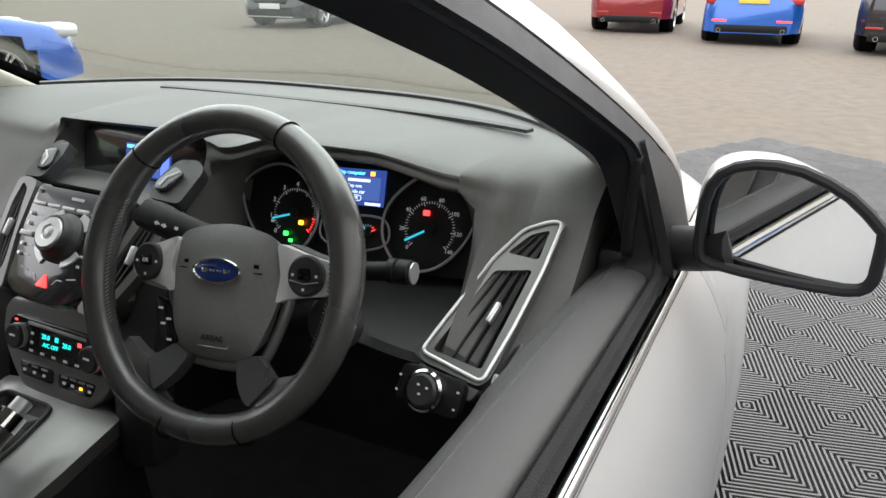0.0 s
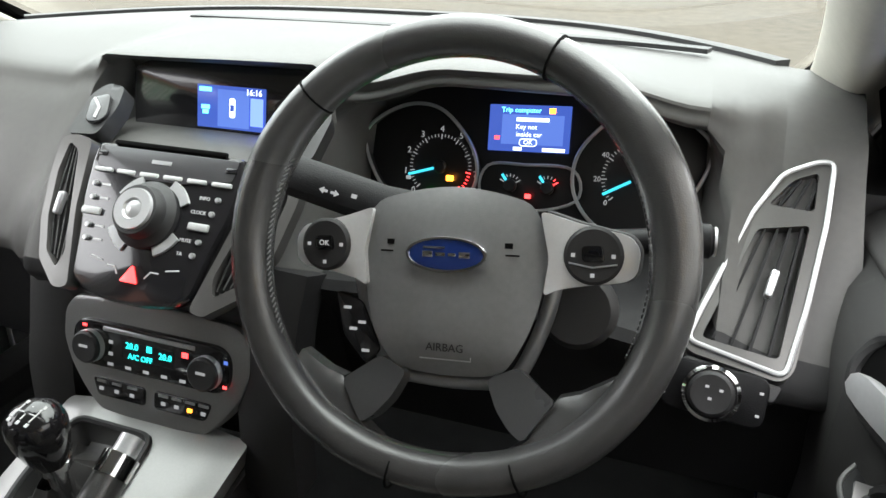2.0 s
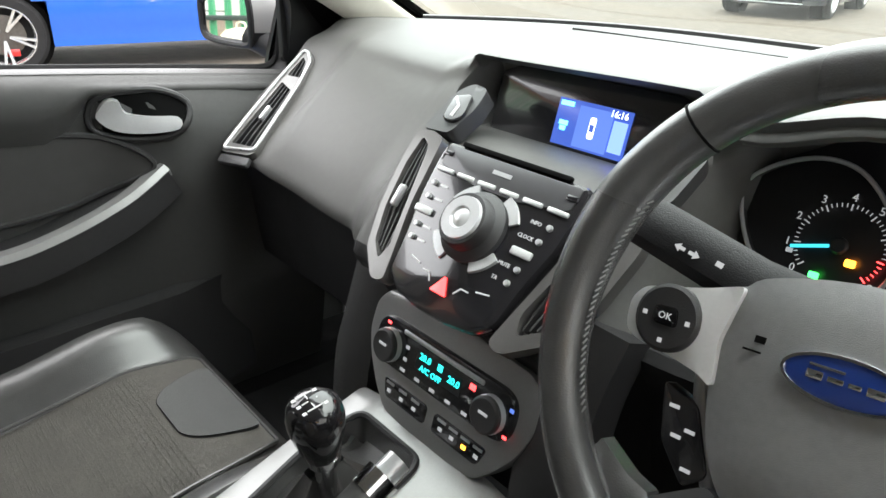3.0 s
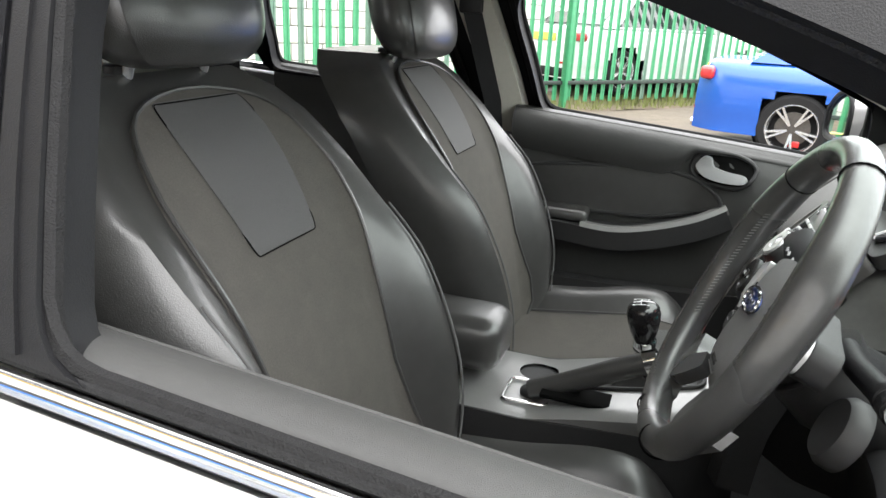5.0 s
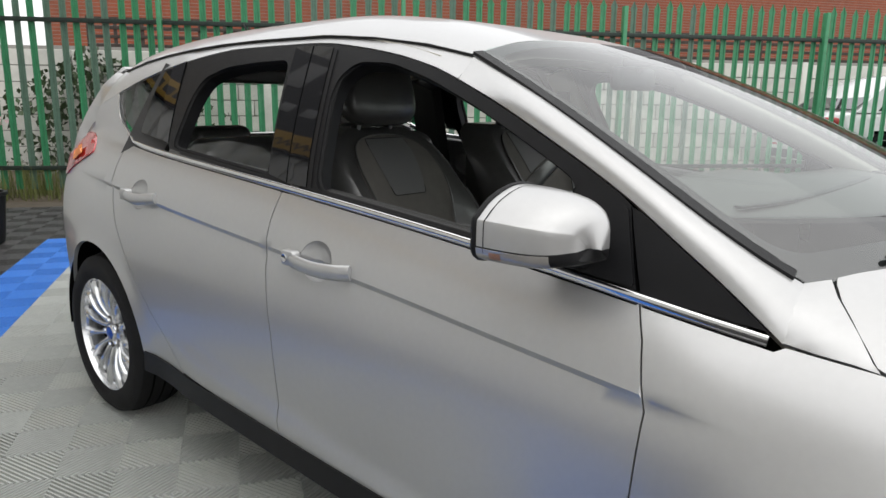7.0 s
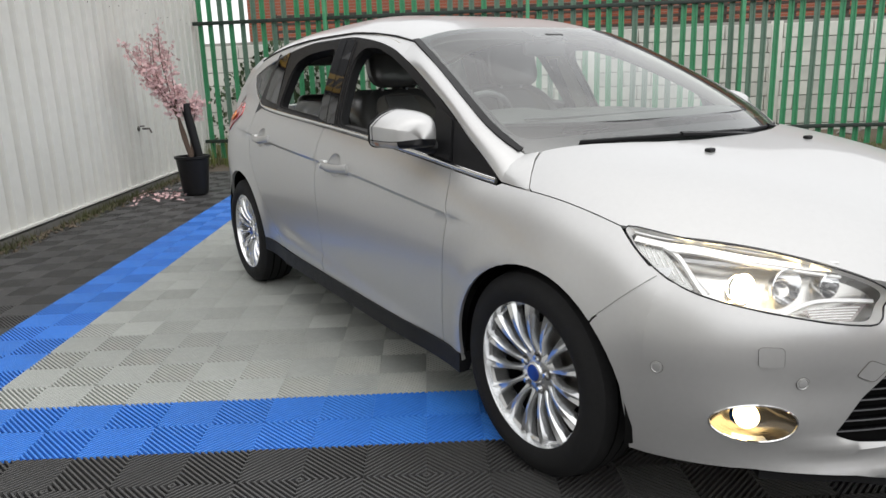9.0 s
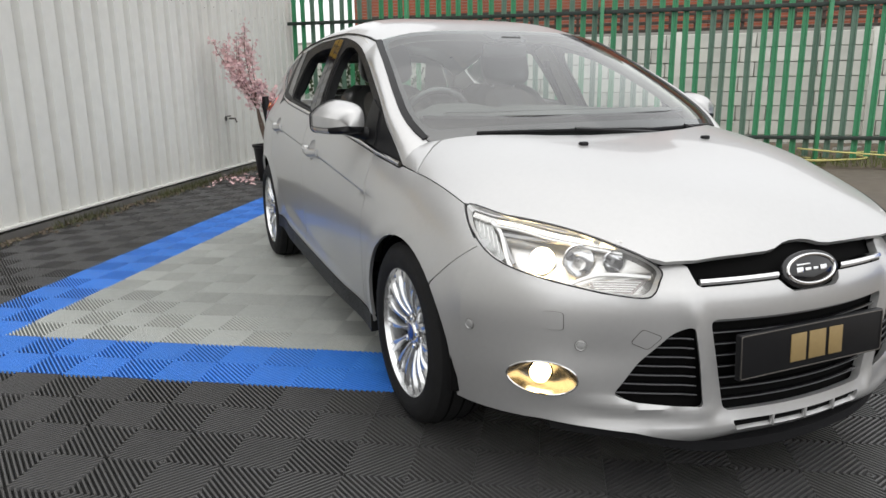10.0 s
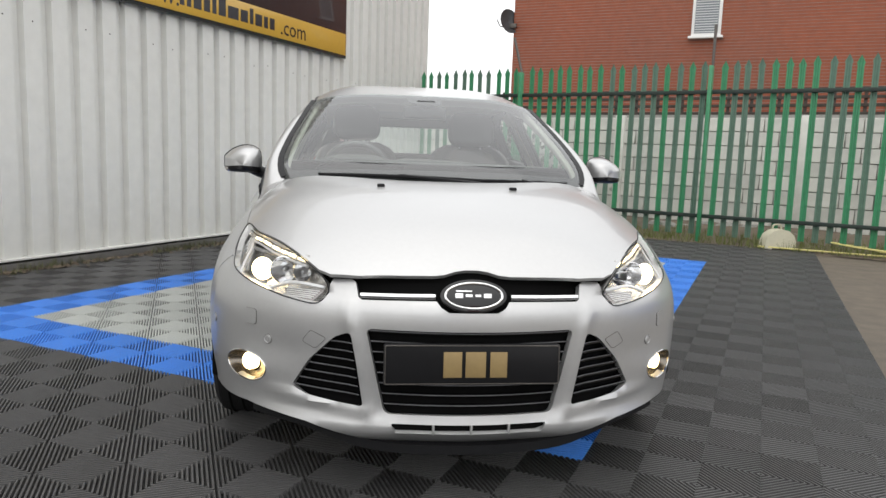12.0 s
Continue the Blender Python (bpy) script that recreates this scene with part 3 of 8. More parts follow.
def back_wall():
    """White painted block wall behind the fence, with piers, on a rough bank."""
    w = new("wall_blockwork")
    tagged(w, "white painted concrete block wall, flaking near its foot", "wall", kind="structure")
    m = Matrix.Translation(FP0) @ Matrix.Rotation(math.atan2(FD.y, FD.x), 4, "Z")
    inv = -1 if (Vector((-FD.y, FD.x, 0)).dot(SITE.to_3x3() @ Vector((0, 1, 0))) < 0) else 1
    off = 1.9 * inv
    bm = bmesh.new()
    block((5.8, off + .12 * inv, .93), (21.8, .16, 1.9), .004, m, bm)
    part("wall_core", bm, MORTAR, w)
    rng = random.Random(3)
    bm = bmesh.new()
    block((0, 0, 0), (.438, .06, .213), .006, None, bm, 1)
    src, k = part("block", bm, BLOCK, w), 0
    for row in range(8):
        for col in range(33):
            x = -2.1 + col * .45 + (.225 if row % 2 else 0)
            if k >= 295:
                break
            ob = src if k == 0 else src.copy()
            if k:
                scene.collection.objects.link(ob)
            k += 1
            ob.matrix_basis = m @ Matrix.Translation((x, off + .02 * inv + rng.uniform(-.004, .004), .14 + row * .226)) @ Matrix.Rotation(rng.uniform(-.006, .006), 4, "Y")
    bm = bmesh.new()
    for x in (1.0, 3.9, 6.8, 9.7, 12.6):
        block((x, off - .0 * inv, .93), (.16, .1, 1.87), .006, m, bm)
    part("pier", bm, BLOCK, w)
    bm = bmesh.new()
    for row in range(8):
        for col in (*range(-6, 0), *range(33, 42)):
            block((-2.1 + col * .45 + (.225 if row % 2 else 0), off + .02 * inv, .14 + row * .226), (.438, .06, .213), 0, m, bm)
    part("far_blocks", bm, BLOCK, w)["kind"] = "stuff"
    bm = bmesh.new()
    for i in range(150):
        x, r = rng.uniform(-2, 13), rng.uniform(.05, .16)
        c = m @ Vector((x, off - inv * rng.uniform(.1, 1.0), rng.uniform(-.02, .12)))
        b2 = bmesh.new()
        bmesh.ops.create_icosphere(b2, subdivisions=1, radius=r, matrix=Matrix.Translation(c) @ Matrix.Diagonal((1.3, 1, .6, 1)))
        for vv in b2.verts:
            vv.co += Vector([rng.uniform(-.3, .3) * r for _ in range(3)])
        join(bm, b2)
    tagged(part("rubble", bm, MORTAR, smooth=False), "broken stones and rubble along the wall foot", "rubble", kind="stuff")
    bm = bmesh.new()
    n = 40
    vs = [[bm.verts.new(m @ Vector((-6 + 24 * i / n, inv * (-.25 + 2.2 * j / 6), -.02 + .16 * math.sin(j / 6 * math.pi * .6) + .05 * noise.noise((i * .9, j * .9, 3))))) for j in range(7)] for i in range(n + 1)]
    for i in range(n):
        for j in range(6):
            bm.faces.new([vs[i][j], vs[i + 1][j], vs[i + 1][j + 1], vs[i][j + 1]])
    bmesh.ops.recalc_face_normals(bm, faces=bm.faces)
    tagged(part("verge", bm, SOIL), "rough earth verge under the fence", "verge", kind="structure")
    bm = bmesh.new()
    for i in range(15000):
        x, y = rng.uniform(-3, 14), inv * rng.triangular(-.35, 1.7, .0)
        base = m @ Vector((x, y, 0))
        hgt = rng.uniform(.05, .20) * (1 + (x < -1) * 1.2)
        a = rng.uniform(0, 6.28)
        s = Vector((math.cos(a), math.sin(a), 0))
        tip = base + Vector((rng.uniform(-.06, .06), rng.uniform(-.06, .06), hgt))
        bm.faces.new([bm.verts.new(base + s * .006), bm.verts.new(base - s * .006), bm.verts.new(tip)])
    tagged(part("grass", bm, GRASS, smooth=False), "straggling yellow-green grass along the fence", "grass", kind="stuff")
    bm = bmesh.new()
    for i in range(1500):
        x = rng.gauss(-1.35, .75)
        hgt = rng.uniform(.05, 1.9) * math.exp(-abs(x + 1.3) * .35)
        c = m @ Vector((x, off - inv * rng.uniform(.05, .4), hgt))
        r, a, e = rng.uniform(.025, .06), rng.uniform(0, 6.28), rng.uniform(-.8, .8)
        q = Matrix.Translation(c) @ Euler((1.2 + e, e, a)).to_matrix().to_4x4()
        bm.faces.new([bm.verts.new(q @ Vector(p)) for p in ((0, -r, 0), (r * .8, 0, r * .2), (0, r * 1.2, 0), (-r * .8, 0, r * .2))])
    tagged(part("ivy", bm, IVY, smooth=False), "dark ivy climbing over the block wall", "ivy", kind="stuff")
    return m, off, inv


WALL_M, WALL_OFF, WALL_INV = back_wall()


def brick_house(u0, u1, v, h, roof_h, win):
    """A plain brick house end with sash windows behind the wall."""
    t = thing("brick_house", "red brick house behind the yard wall", "house", SITE @ Matrix.Translation((u0, v, 0)))
    w = u1 - u0
    bm = bmesh.new()
    block((w / 2, 3, h / 2), (w, 6, h), .01, None, bm)
    part("wall", bm, BRICK, t)
    bm = bmesh.new()
    for i in range(int(h / .075)):
        if i * .075 < 1.9:
            continue
        block((w / 2, -.001, .0375 + i * .075), (w, .006, .008), 0, None, bm)
    part("bed_joints", bm, MORTAR, t)["kind"] = "stuff"
    bm = bmesh.new()
    block((w / 2, 3, h + .06), (w + .5, 6.6, .12), .01, None, bm)
    vs = [bm.verts.new(p) for p in ((-.25, -.3, h + .12), (w + .25, -.3, h + .12), (w + .25, 6.3, h + .12), (-.25, 6.3, h + .12), (-.25, 3, h + roof_h), (w + .25, 3, h + roof_h))]
    for q in ((0, 1, 5, 4), (2, 3, 4, 5), (0, 4, 3), (1, 2, 5)):
        bm.faces.new([vs[i] for i in q])
    part("roof", bm, mat("slate", (.07, .065, .07), .6, vary=.3, scale=9), t)
    for x, z, ww, hh in win:
        f = part("window", block((x, -.02, z), (ww, .08, hh), .006), WHITE, t, "white framed window")
        part("pane", block((x, -.065, z), (ww - .14, .01, hh - .14), 0), mat("window_pane", (.2, .22, .24), .1, vary=.1), f)
        bm = bmesh.new()
        for i in range(int((hh - .14) / .06)):
            block((x, -.075, z - hh / 2 + .1 + i * .06), (ww - .16, .006, .012), 0, None, bm)
        part("blind", bm, WHITE, f)
        part("sill", block((x, -.07, z - hh / 2 - .03), (ww + .12, .18, .06), .006), WHITE, f)
    return t


brick_house(-5.35, 3.5, 16, 6.5, 2.2, ((4.95, 4.85, .68, 1.35),))
brick_house(3.6, 30, 17, 5.2, 2.0, ())


def trellis():
    """Old dark timber lattice standing behind the block wall."""
    t = thing("timber_trellis", "dark weathered timber lattice behind the block wall", "trellis")
    dark = mat("weathered_timber", (.055, .042, .034), .85, vary=.4, scale=12)
    off = WALL_OFF + .42 * WALL_INV
    for k in range(5):
        part("lattice_rail", block((7.2, off, 1.80 + .125 * k), (17.5, .02, .05), .003, WALL_M), dark, t)
    rng = random.Random(8)
    for k in range(46):
        part("lattice_upright", block((-1.5 + .38 * k + rng.uniform(-.05, .05), off + .02 * WALL_INV, 1.16), (.05, .02, 2.32 + rng.uniform(-.06, .05)), .003, WALL_M), dark, t)


trellis()


def satellite_dish():
    t = thing("satellite_dish", "dark grey satellite dish on the house corner", "dish", SITE @ Matrix.Translation((-5.5, 15.9, 4.72)))
    bm = lathe([(.0, .0), (.12, .008), (.24, .045), (.33, .095), (.325, .1), (.22, .055), (.0, .012)], pose(0, 0, 0, 80, 0, 60), 20)
    part("bowl", bm, mat("dish_grey", (.06, .06, .065), .5), t)
    part("arm", tube([(.1, 0, -.2), (-.1, -.3, -.15), (-.15, -.42, 0)], .014, 6), DARK_METAL, t)
    part("wall_bracket", block((.15, .02, -.1), (.2, .06, .12), .006), DARK_METAL, t)


satellite_dish()


def tap_pot_tree():
    t = thing("blossom_tree", "artificial pink blossom tree in a black pot", "tree", Matrix.Translation(at_site(-3.62, 5.45, 0)))
    r3 = SITE.to_3x3()
    part("pot", lathe([(.115, 0), (.135, .02), (.175, .40), (.19, .41), (.19, .435), (.165, .435), (.15, .37)], None, 24), BLACK_TRIM, t, "black tapered plastic pot")
    rng = random.Random(21)
    wood, flowers = bmesh.new(), bmesh.new()
    tips = []

    def limb(p, d, length, r, depth):
        pts = [p]
        for i in range(5):
            d = (d + Vector([rng.uniform(-.14, .14) for _ in range(3)])).normalized()
            pts.append(pts[-1] + d * length / 5)
        n, rings = 6, []
        for i, q in enumerate(pts):
            rr = r * (1 - .55 * i / 5)
            s = d.orthogonal().normalized()
            w = d.cross(s)
            rings.append([wood.verts.new(q + (s * math.cos(6.283 * j / n) + w * math.sin(6.283 * j / n)) * rr) for j in range(n)])
        for a, b in zip(rings, rings[1:]):
            for j in range(n):
                wood.faces.new([a[j], a[(j + 1) % n], b[(j + 1) % n], b[j]])
        if depth:
            for _ in range(3):
                i = rng.randint(2, 5)
                limb(pts[i], (d + Vector((rng.uniform(-.42, .42), rng.uniform(-.42, .42), rng.uniform(.1, .7)))).normalized(), length * rng.uniform(.5, .75), r * .5, depth - 1)
        if depth < 2:
            tips.extend(q for q in pts[1:] if q.z > .84)
    for a, (lu, lv, lz) in enumerate(((-.27, -.05, 1), (-.20, .05, 1), (-.06, .10, 1))):
        limb(Vector((0, 0, .38)), (r3 @ Vector((lu, lv, lz))).normalized(), (.74, .62, .50)[a], .019, 2)
    for p in tips:
        for _ in range(rng.randint(8, 11)):
            c = p + Vector([rng.gauss(0, .035) for _ in range(3)])
            q = Matrix.Translation(c) @ Euler([rng.uniform(0, 6.28) for _ in range(3)]).to_matrix().to_4x4()
            r = rng.uniform(.010, .02)
            for k in range(4):
                a = k * 1.57
                flowers.faces.new([flowers.verts.new(q @ Vector(v)) for v in ((0, 0, 0), (r * math.cos(a - .6), r * math.sin(a - .6), r * .3), (r * 1.4 * math.cos(a), r * 1.4 * math.sin(a), r * .2), (r * math.cos(a + .6), r * math.sin(a + .6), r * .3))])
    part("trunk", wood, BARK, t)
    part("crown", flowers, BLOSSOM, t, "clusters of pale pink silk blossom", smooth=False)
    b = thing("bollard_tube", "black plastic tube leaning up out of the plant pot", "tube", Matrix.Translation(at_site(-3.55, 5.50, .36)) @ Matrix.Rotation(radians(148.5), 4, "Z") @ Matrix.Rotation(radians(-9), 4, "Y"))
    part("tube", lathe([(.048, 0), (.048, .60), (.056, .60), (.056, .64), (.03, .645)], None, 16), BLACK_TRIM, b)
    w = thing("wall_tap", "small dark tap on the steel wall", "tap", Matrix.Translation(at_site(-4.3, 5.9, .72)))
    part("spout", tube([(-.0, 0, 0), tuple(r3 @ Vector((.08, 0, 0))), tuple(r3 @ Vector((.1, 0, -.05)))], .012, 8), DARK_METAL, w)
    part("lever", block((0, 0, .03), (.05, .02, .015), .003), DARK_METAL, w)
    part("back_plate", lathe([(.03, 0), (.03, .01)], Matrix.Rotation(radians(148.5), 4, "Z") @ pose(-.048, 0, 0, 0, 90), 12), DARK_METAL, w)
    petals = bmesh.new()
    for i in range(70):
        c = at_site(-3.85 + rng.gauss(0, .16), 5.2 + rng.gauss(0, .22), .03 + abs(rng.gauss(0, .02)))
        q = Matrix.Translation(c) @ Euler([rng.uniform(-.5, .5), rng.uniform(-.5, .5), rng.uniform(0, 6)]).to_matrix().to_4x4()
        petals.faces.new([petals.verts.new(q @ Vector(v)) for v in ((-.03, 0, 0), (0, -.02, .01), (.03, 0, 0), (0, .02, .01))])
    tagged(part("fallen_blossom", petals, BLOSSOM, smooth=False), "fallen pale blossom on the tiles by the pot", "petals", kind="stuff")


tap_pot_tree()


def hose_reel():
    m = Matrix.Translation(at_site(1.43, 7.55, 0)) @ Matrix.Rotation(radians(-5), 4, "Z")
    t = thing("hose_reel", "cream plastic hose reel with yellow hose by the fence", "hose reel", m)
    cream = mat("cream_plastic", (.58, .55, .42), .5, vary=.1)
    face = pose(0, 0, 0, 90)
    shell = [(-.205, .01), (.205, .01), (.20, .11), (.165, .19), (.10, .245), (.03, .262), (-.03, .262), (-.10, .245), (-.165, .19), (-.20, .11)]
    part("housing", slab(shell, .20, face @ pose(0, 0, -.10), .025, segs=3), cream, t)
    part("rim_ring", sweep([face @ Vector((.155 * math.cos(a), .13 + .118 * math.sin(a), .103)) for a in [6.2832 * i / 28 for i in range(28)]], circle(.008, 6), True, (0, -1, 0)), cream, t)
    part("hub", lathe([(.078, 0), (.078, .02), (.05, .035), (.02, .04)], face @ pose(0, .13, .10), 20), mat("grey_plastic", (.30, .29, .26), .6), t, "grey round hub")
    part("handle", tube(smooth_loop([(-.06, -.04, .25), (-.05, -.04, .305), (0, -.04, .32), (.05, -.04, .305), (.06, -.04, .25)], 4, False), .012, 8, up=(0, 1, 0)), cream, t)
    for s in (-1, 1):
        part("foot", block((s * .15, 0, .012), (.05, .26, .024), .008), cream, t)
    hose = mat("yellow_hose", (.62, .56, .20), .45, vary=.1)
    pts = [at_site(1.2, 7.4, .03)]
    rng = random.Random(5)
    for i in range(60):
        a = i * .35
        pts.append(at_site(2.35 + .55 * math.cos(a) + .028 * i, 7.35 + .28 * math.sin(a) + rng.uniform(-.03, .03), .03 + .1 * max(0, math.sin(a * .5)) ** 2 + .002 * i))
    h = tagged(part("garden_hose", tube(smooth_loop(pts, 3, False), .011, 6), hose), "pale yellow garden hose coiled loosely on the ground", "hose")


hose_reel()


# ---- the silver car: outside ----
CAR = thing("hatchback_car", "silver five-door hatchback with open side windows on the tiles", "car")
RIGHT = lambda p: Vector((math.copysign(1, p.x), 0, .25))
FRONT_ARCH, REAR_ARCH = (.018, .300, .358), (-2.648, .325, .362)


def arc_pts(c, a0, a1, n=14):
    return [(c[0] + c[2] * math.cos(radians(a0 + (a1 - a0) * i / n)), c[1] + c[2] * math.sin(radians(a0 + (a1 - a0) * i / n))) for i in range(n + 1)]


def belt_pts(y0, y1, dz, n=10):
    return [(y0 + (y1 - y0) * i / n, belt_z(y0 + (y1 - y0) * i / n) + dz) for i in range(n + 1)]


def rail_pts(y0, y1, dz=0.0, n=12):
    return [(y0 + (y1 - y0) * i / n, rail_z(y0 + (y1 - y0) * i / n) + dz) for i in range(n + 1)]


DOOR_F = [(-.470, .884), (-.446, .83), (-.418, .72), (-.423, .6), (-.431, .5), (-.452, .36), (-.466, .27)]
DOOR_M = [(-1.462, .308), (-1.466, .45), (-1.478, .607), (-1.511, .786), (-1.521, .904), (-1.519, .974)]
DOOR_R = [(-2.012, .345), (-2.094, .416), (-2.193, .494), (-2.314, .611), (-2.44, .772), (-2.52, .90), (-2.562, 1.07)]
FWIN = [(-1.388, .990), (-1.422, 1.13), (-1.452, 1.235), (-1.445, 1.285), (-1.395, 1.322), (-1.26, 1.316), (-1.10, 1.272), (-.95, 1.217), (-.80, 1.152), (-.70, 1.106), (-.652, 1.082), (-.638, 1.05), (-.636, .924), (-1.0, .957)]
RWIN = [(-2.192, 1.056), (-2.184, 1.13), (-2.180, 1.22), (-2.152, 1.285), (-2.035, 1.320), (-1.86, 1.332), (-1.705, 1.335), (-1.66, 1.2), (-1.602, 1.014), (-1.9, 1.036)]
DLO_TIP = [(-2.576, 1.098), (-2.66, 1.124), (-2.715, 1.153), (-2.757, 1.19), (-2.790, 1.234)]


def shell(name, loop, material, s, parent=CAR, holes=(), label="", step=.035, thick=.014, lift=0.0, lines=()):
    return part(name, sheet(lambda y, z: side(y, z, s), loop, holes, step, thick, RIGHT, lift, None, lines), material, parent, label)


CREASE = [[(-2.9 + .024 * i, crease_z(-2.9 + .024 * i) + dz) for i in range(112)] for dz in (.007, 0, -.007)]


def door(s, rear):
    name = "rear_door" if rear else "front_door"
    if rear:
        loop = [(y - .004, z) for y, z in DOOR_M] + belt_pts(-1.53, -2.55, -.011) + [(y + .003, z) for y, z in DOOR_R[::-1]]
    else:
        loop = DOOR_F + DOOR_M + belt_pts(-1.515, -.475, -.011)
    hy = [(-1.405, .826), (-1.165, .826)] if not rear else [(-2.392, .888), (-2.155, .897)]
    d = shell(name, loop, PAINT, s, holes=[cup_hole(hy)], label="silver painted door with a rising crease", step=.024, lines=CREASE)
    if rear:
        outer = [(-1.508, 1.0), *rail_pts(-1.612, -2.31, -.004), (-2.222, 1.068), *belt_pts(-2.2, -1.53, .012)]
        hole = rnd(RWIN, .035, 4)
    else:
        outer = [*belt_pts(-1.49, -.482, .012), (-.524, 1.046), *rail_pts(-.55, -1.604, -.004)]
        hole = rnd(FWIN, .04, 4)
    shell("window_frame", outer, BLACK_TRIM, s, d, [hole], "satin black window surround", .03, .05)
    # seal round the opening
    ring = [Vector(side(y, z, s)) - Vector((s * .012, 0, 0)) for y, z in hole]
    part("window_seal", tube(ring, .007, 6, True), RUBBER, d)
    handle(s, hy, d)
    if rear:
        glass_y = [(-2.15, 1.050), (-2.08, 1.074), (-1.9, 1.094), (-1.7, 1.084), (-1.62, 1.052), (-1.6, .99), (-2.15, 1.02)]
        g = part("lowered_glass", sheet(lambda y, z: (s * (side_x(y, z) - .025), y, z), glass_y, (), .04, 0, RIGHT), CLEAR, d, "door glass wound most of the way down")
        shell("pillar_trim", [(-1.512, 1.003), (-1.614, 1.37), (-1.694, 1.37), (-1.597, 1.018)], GLOSS_BLACK, s, d, (), "gloss black pillar cover", .04, .006, .004)
    else:
        shell("pillar_trim", [(-1.506, 1.0), (-1.606, 1.37), (-1.518, 1.362), (-1.425, .998)], GLOSS_BLACK, s, d, (), "gloss black pillar cover", .04, .006, .004)
        shell("pillar_edge", [(-1.420, .998), (-1.513, 1.36), (-1.497, 1.355), (-1.405, .997)], BLACK_TRIM, s, d, (), "", .04, .006, .003)
    return d


def handle(s, hy, parent):
    (y0, z0), (y1, z1) = hy
    yc, zc = (y0 + y1) / 2, (z0 + z1) / 2
    pts = []
    for i in range(9):
        t = i / 8
        y, z = y0 + (y1 - y0) * t, z0 + (z1 - z0) * t - .006 * math.sin(math.pi * t)
        pts.append((s * (side_x(y, z) + .007 + .019 * math.sin(math.pi * min(1, max(0, t))) ** .45), y, z))
    prof = [(.010 * math.cos(a), .019 * math.sin(a)) for a in [k * math.pi / 6 for k in range(12)]]
    h = part("door_handle", sweep(pts, prof, up=(0, 0, 1)), PAINT, parent, "silver pull handle")
    m = face_frame((s * (side_x(y0, z0) + .004), y0 + .012, z0 + .002), (0, s, 0), (0, 0, 1))
    part("lock_cap", slab(rnd([(-.025, -.02), (.03, -.02), (.03, .02), (-.025, .02)], .012), .022, m, .005), PAINT, h)
    if (y0 > -2):
        part("key_slot", lathe([(.010, 0), (.010, .002), (.006, .001)], m @ pose(-.008, 0, .022), 12), CHROME, h)
    # shallow cup behind the handle
    cup = bmesh.new()
    n, rings = 28, []
    c = (yc - .02, zc + .004)
    for k, (rr, dep) in enumerate(((1.02, .0006), (.9, .007), (.7, .015), (.4, .021), (.02, .023))):
        rings.append([])
        for i in range(n):
            a = 2 * math.pi * i / n
            y, z = c[0] + .062 * rr * math.cos(a), c[1] + .050 * rr * math.sin(a)
            rings[-1].append(cup.verts.new((s * (side_x(y, z) - dep), y, z)))
    for a, b in zip(rings, rings[1:]):
        for i in range(n):
            cup.faces.new([a[i], a[(i + 1) % n], b[(i + 1) % n], b[i]])
    bmesh.ops.recalc_face_normals(cup, faces=cup.faces)
    cup.faces.new(rings[-1])
    part("handle_cup", cup, PAINT, h)


def cup_hole(hy):
    (y0, z0), (y1, z1) = hy
    c = ((y0 + y1) / 2 - .02, (z0 + z1) / 2 + .004)
    return [(c[0] + .062 * math.cos(2 * math.pi * i / 28), c[1] + .050 * math.sin(2 * math.pi * i / 28)) for i in range(28)]


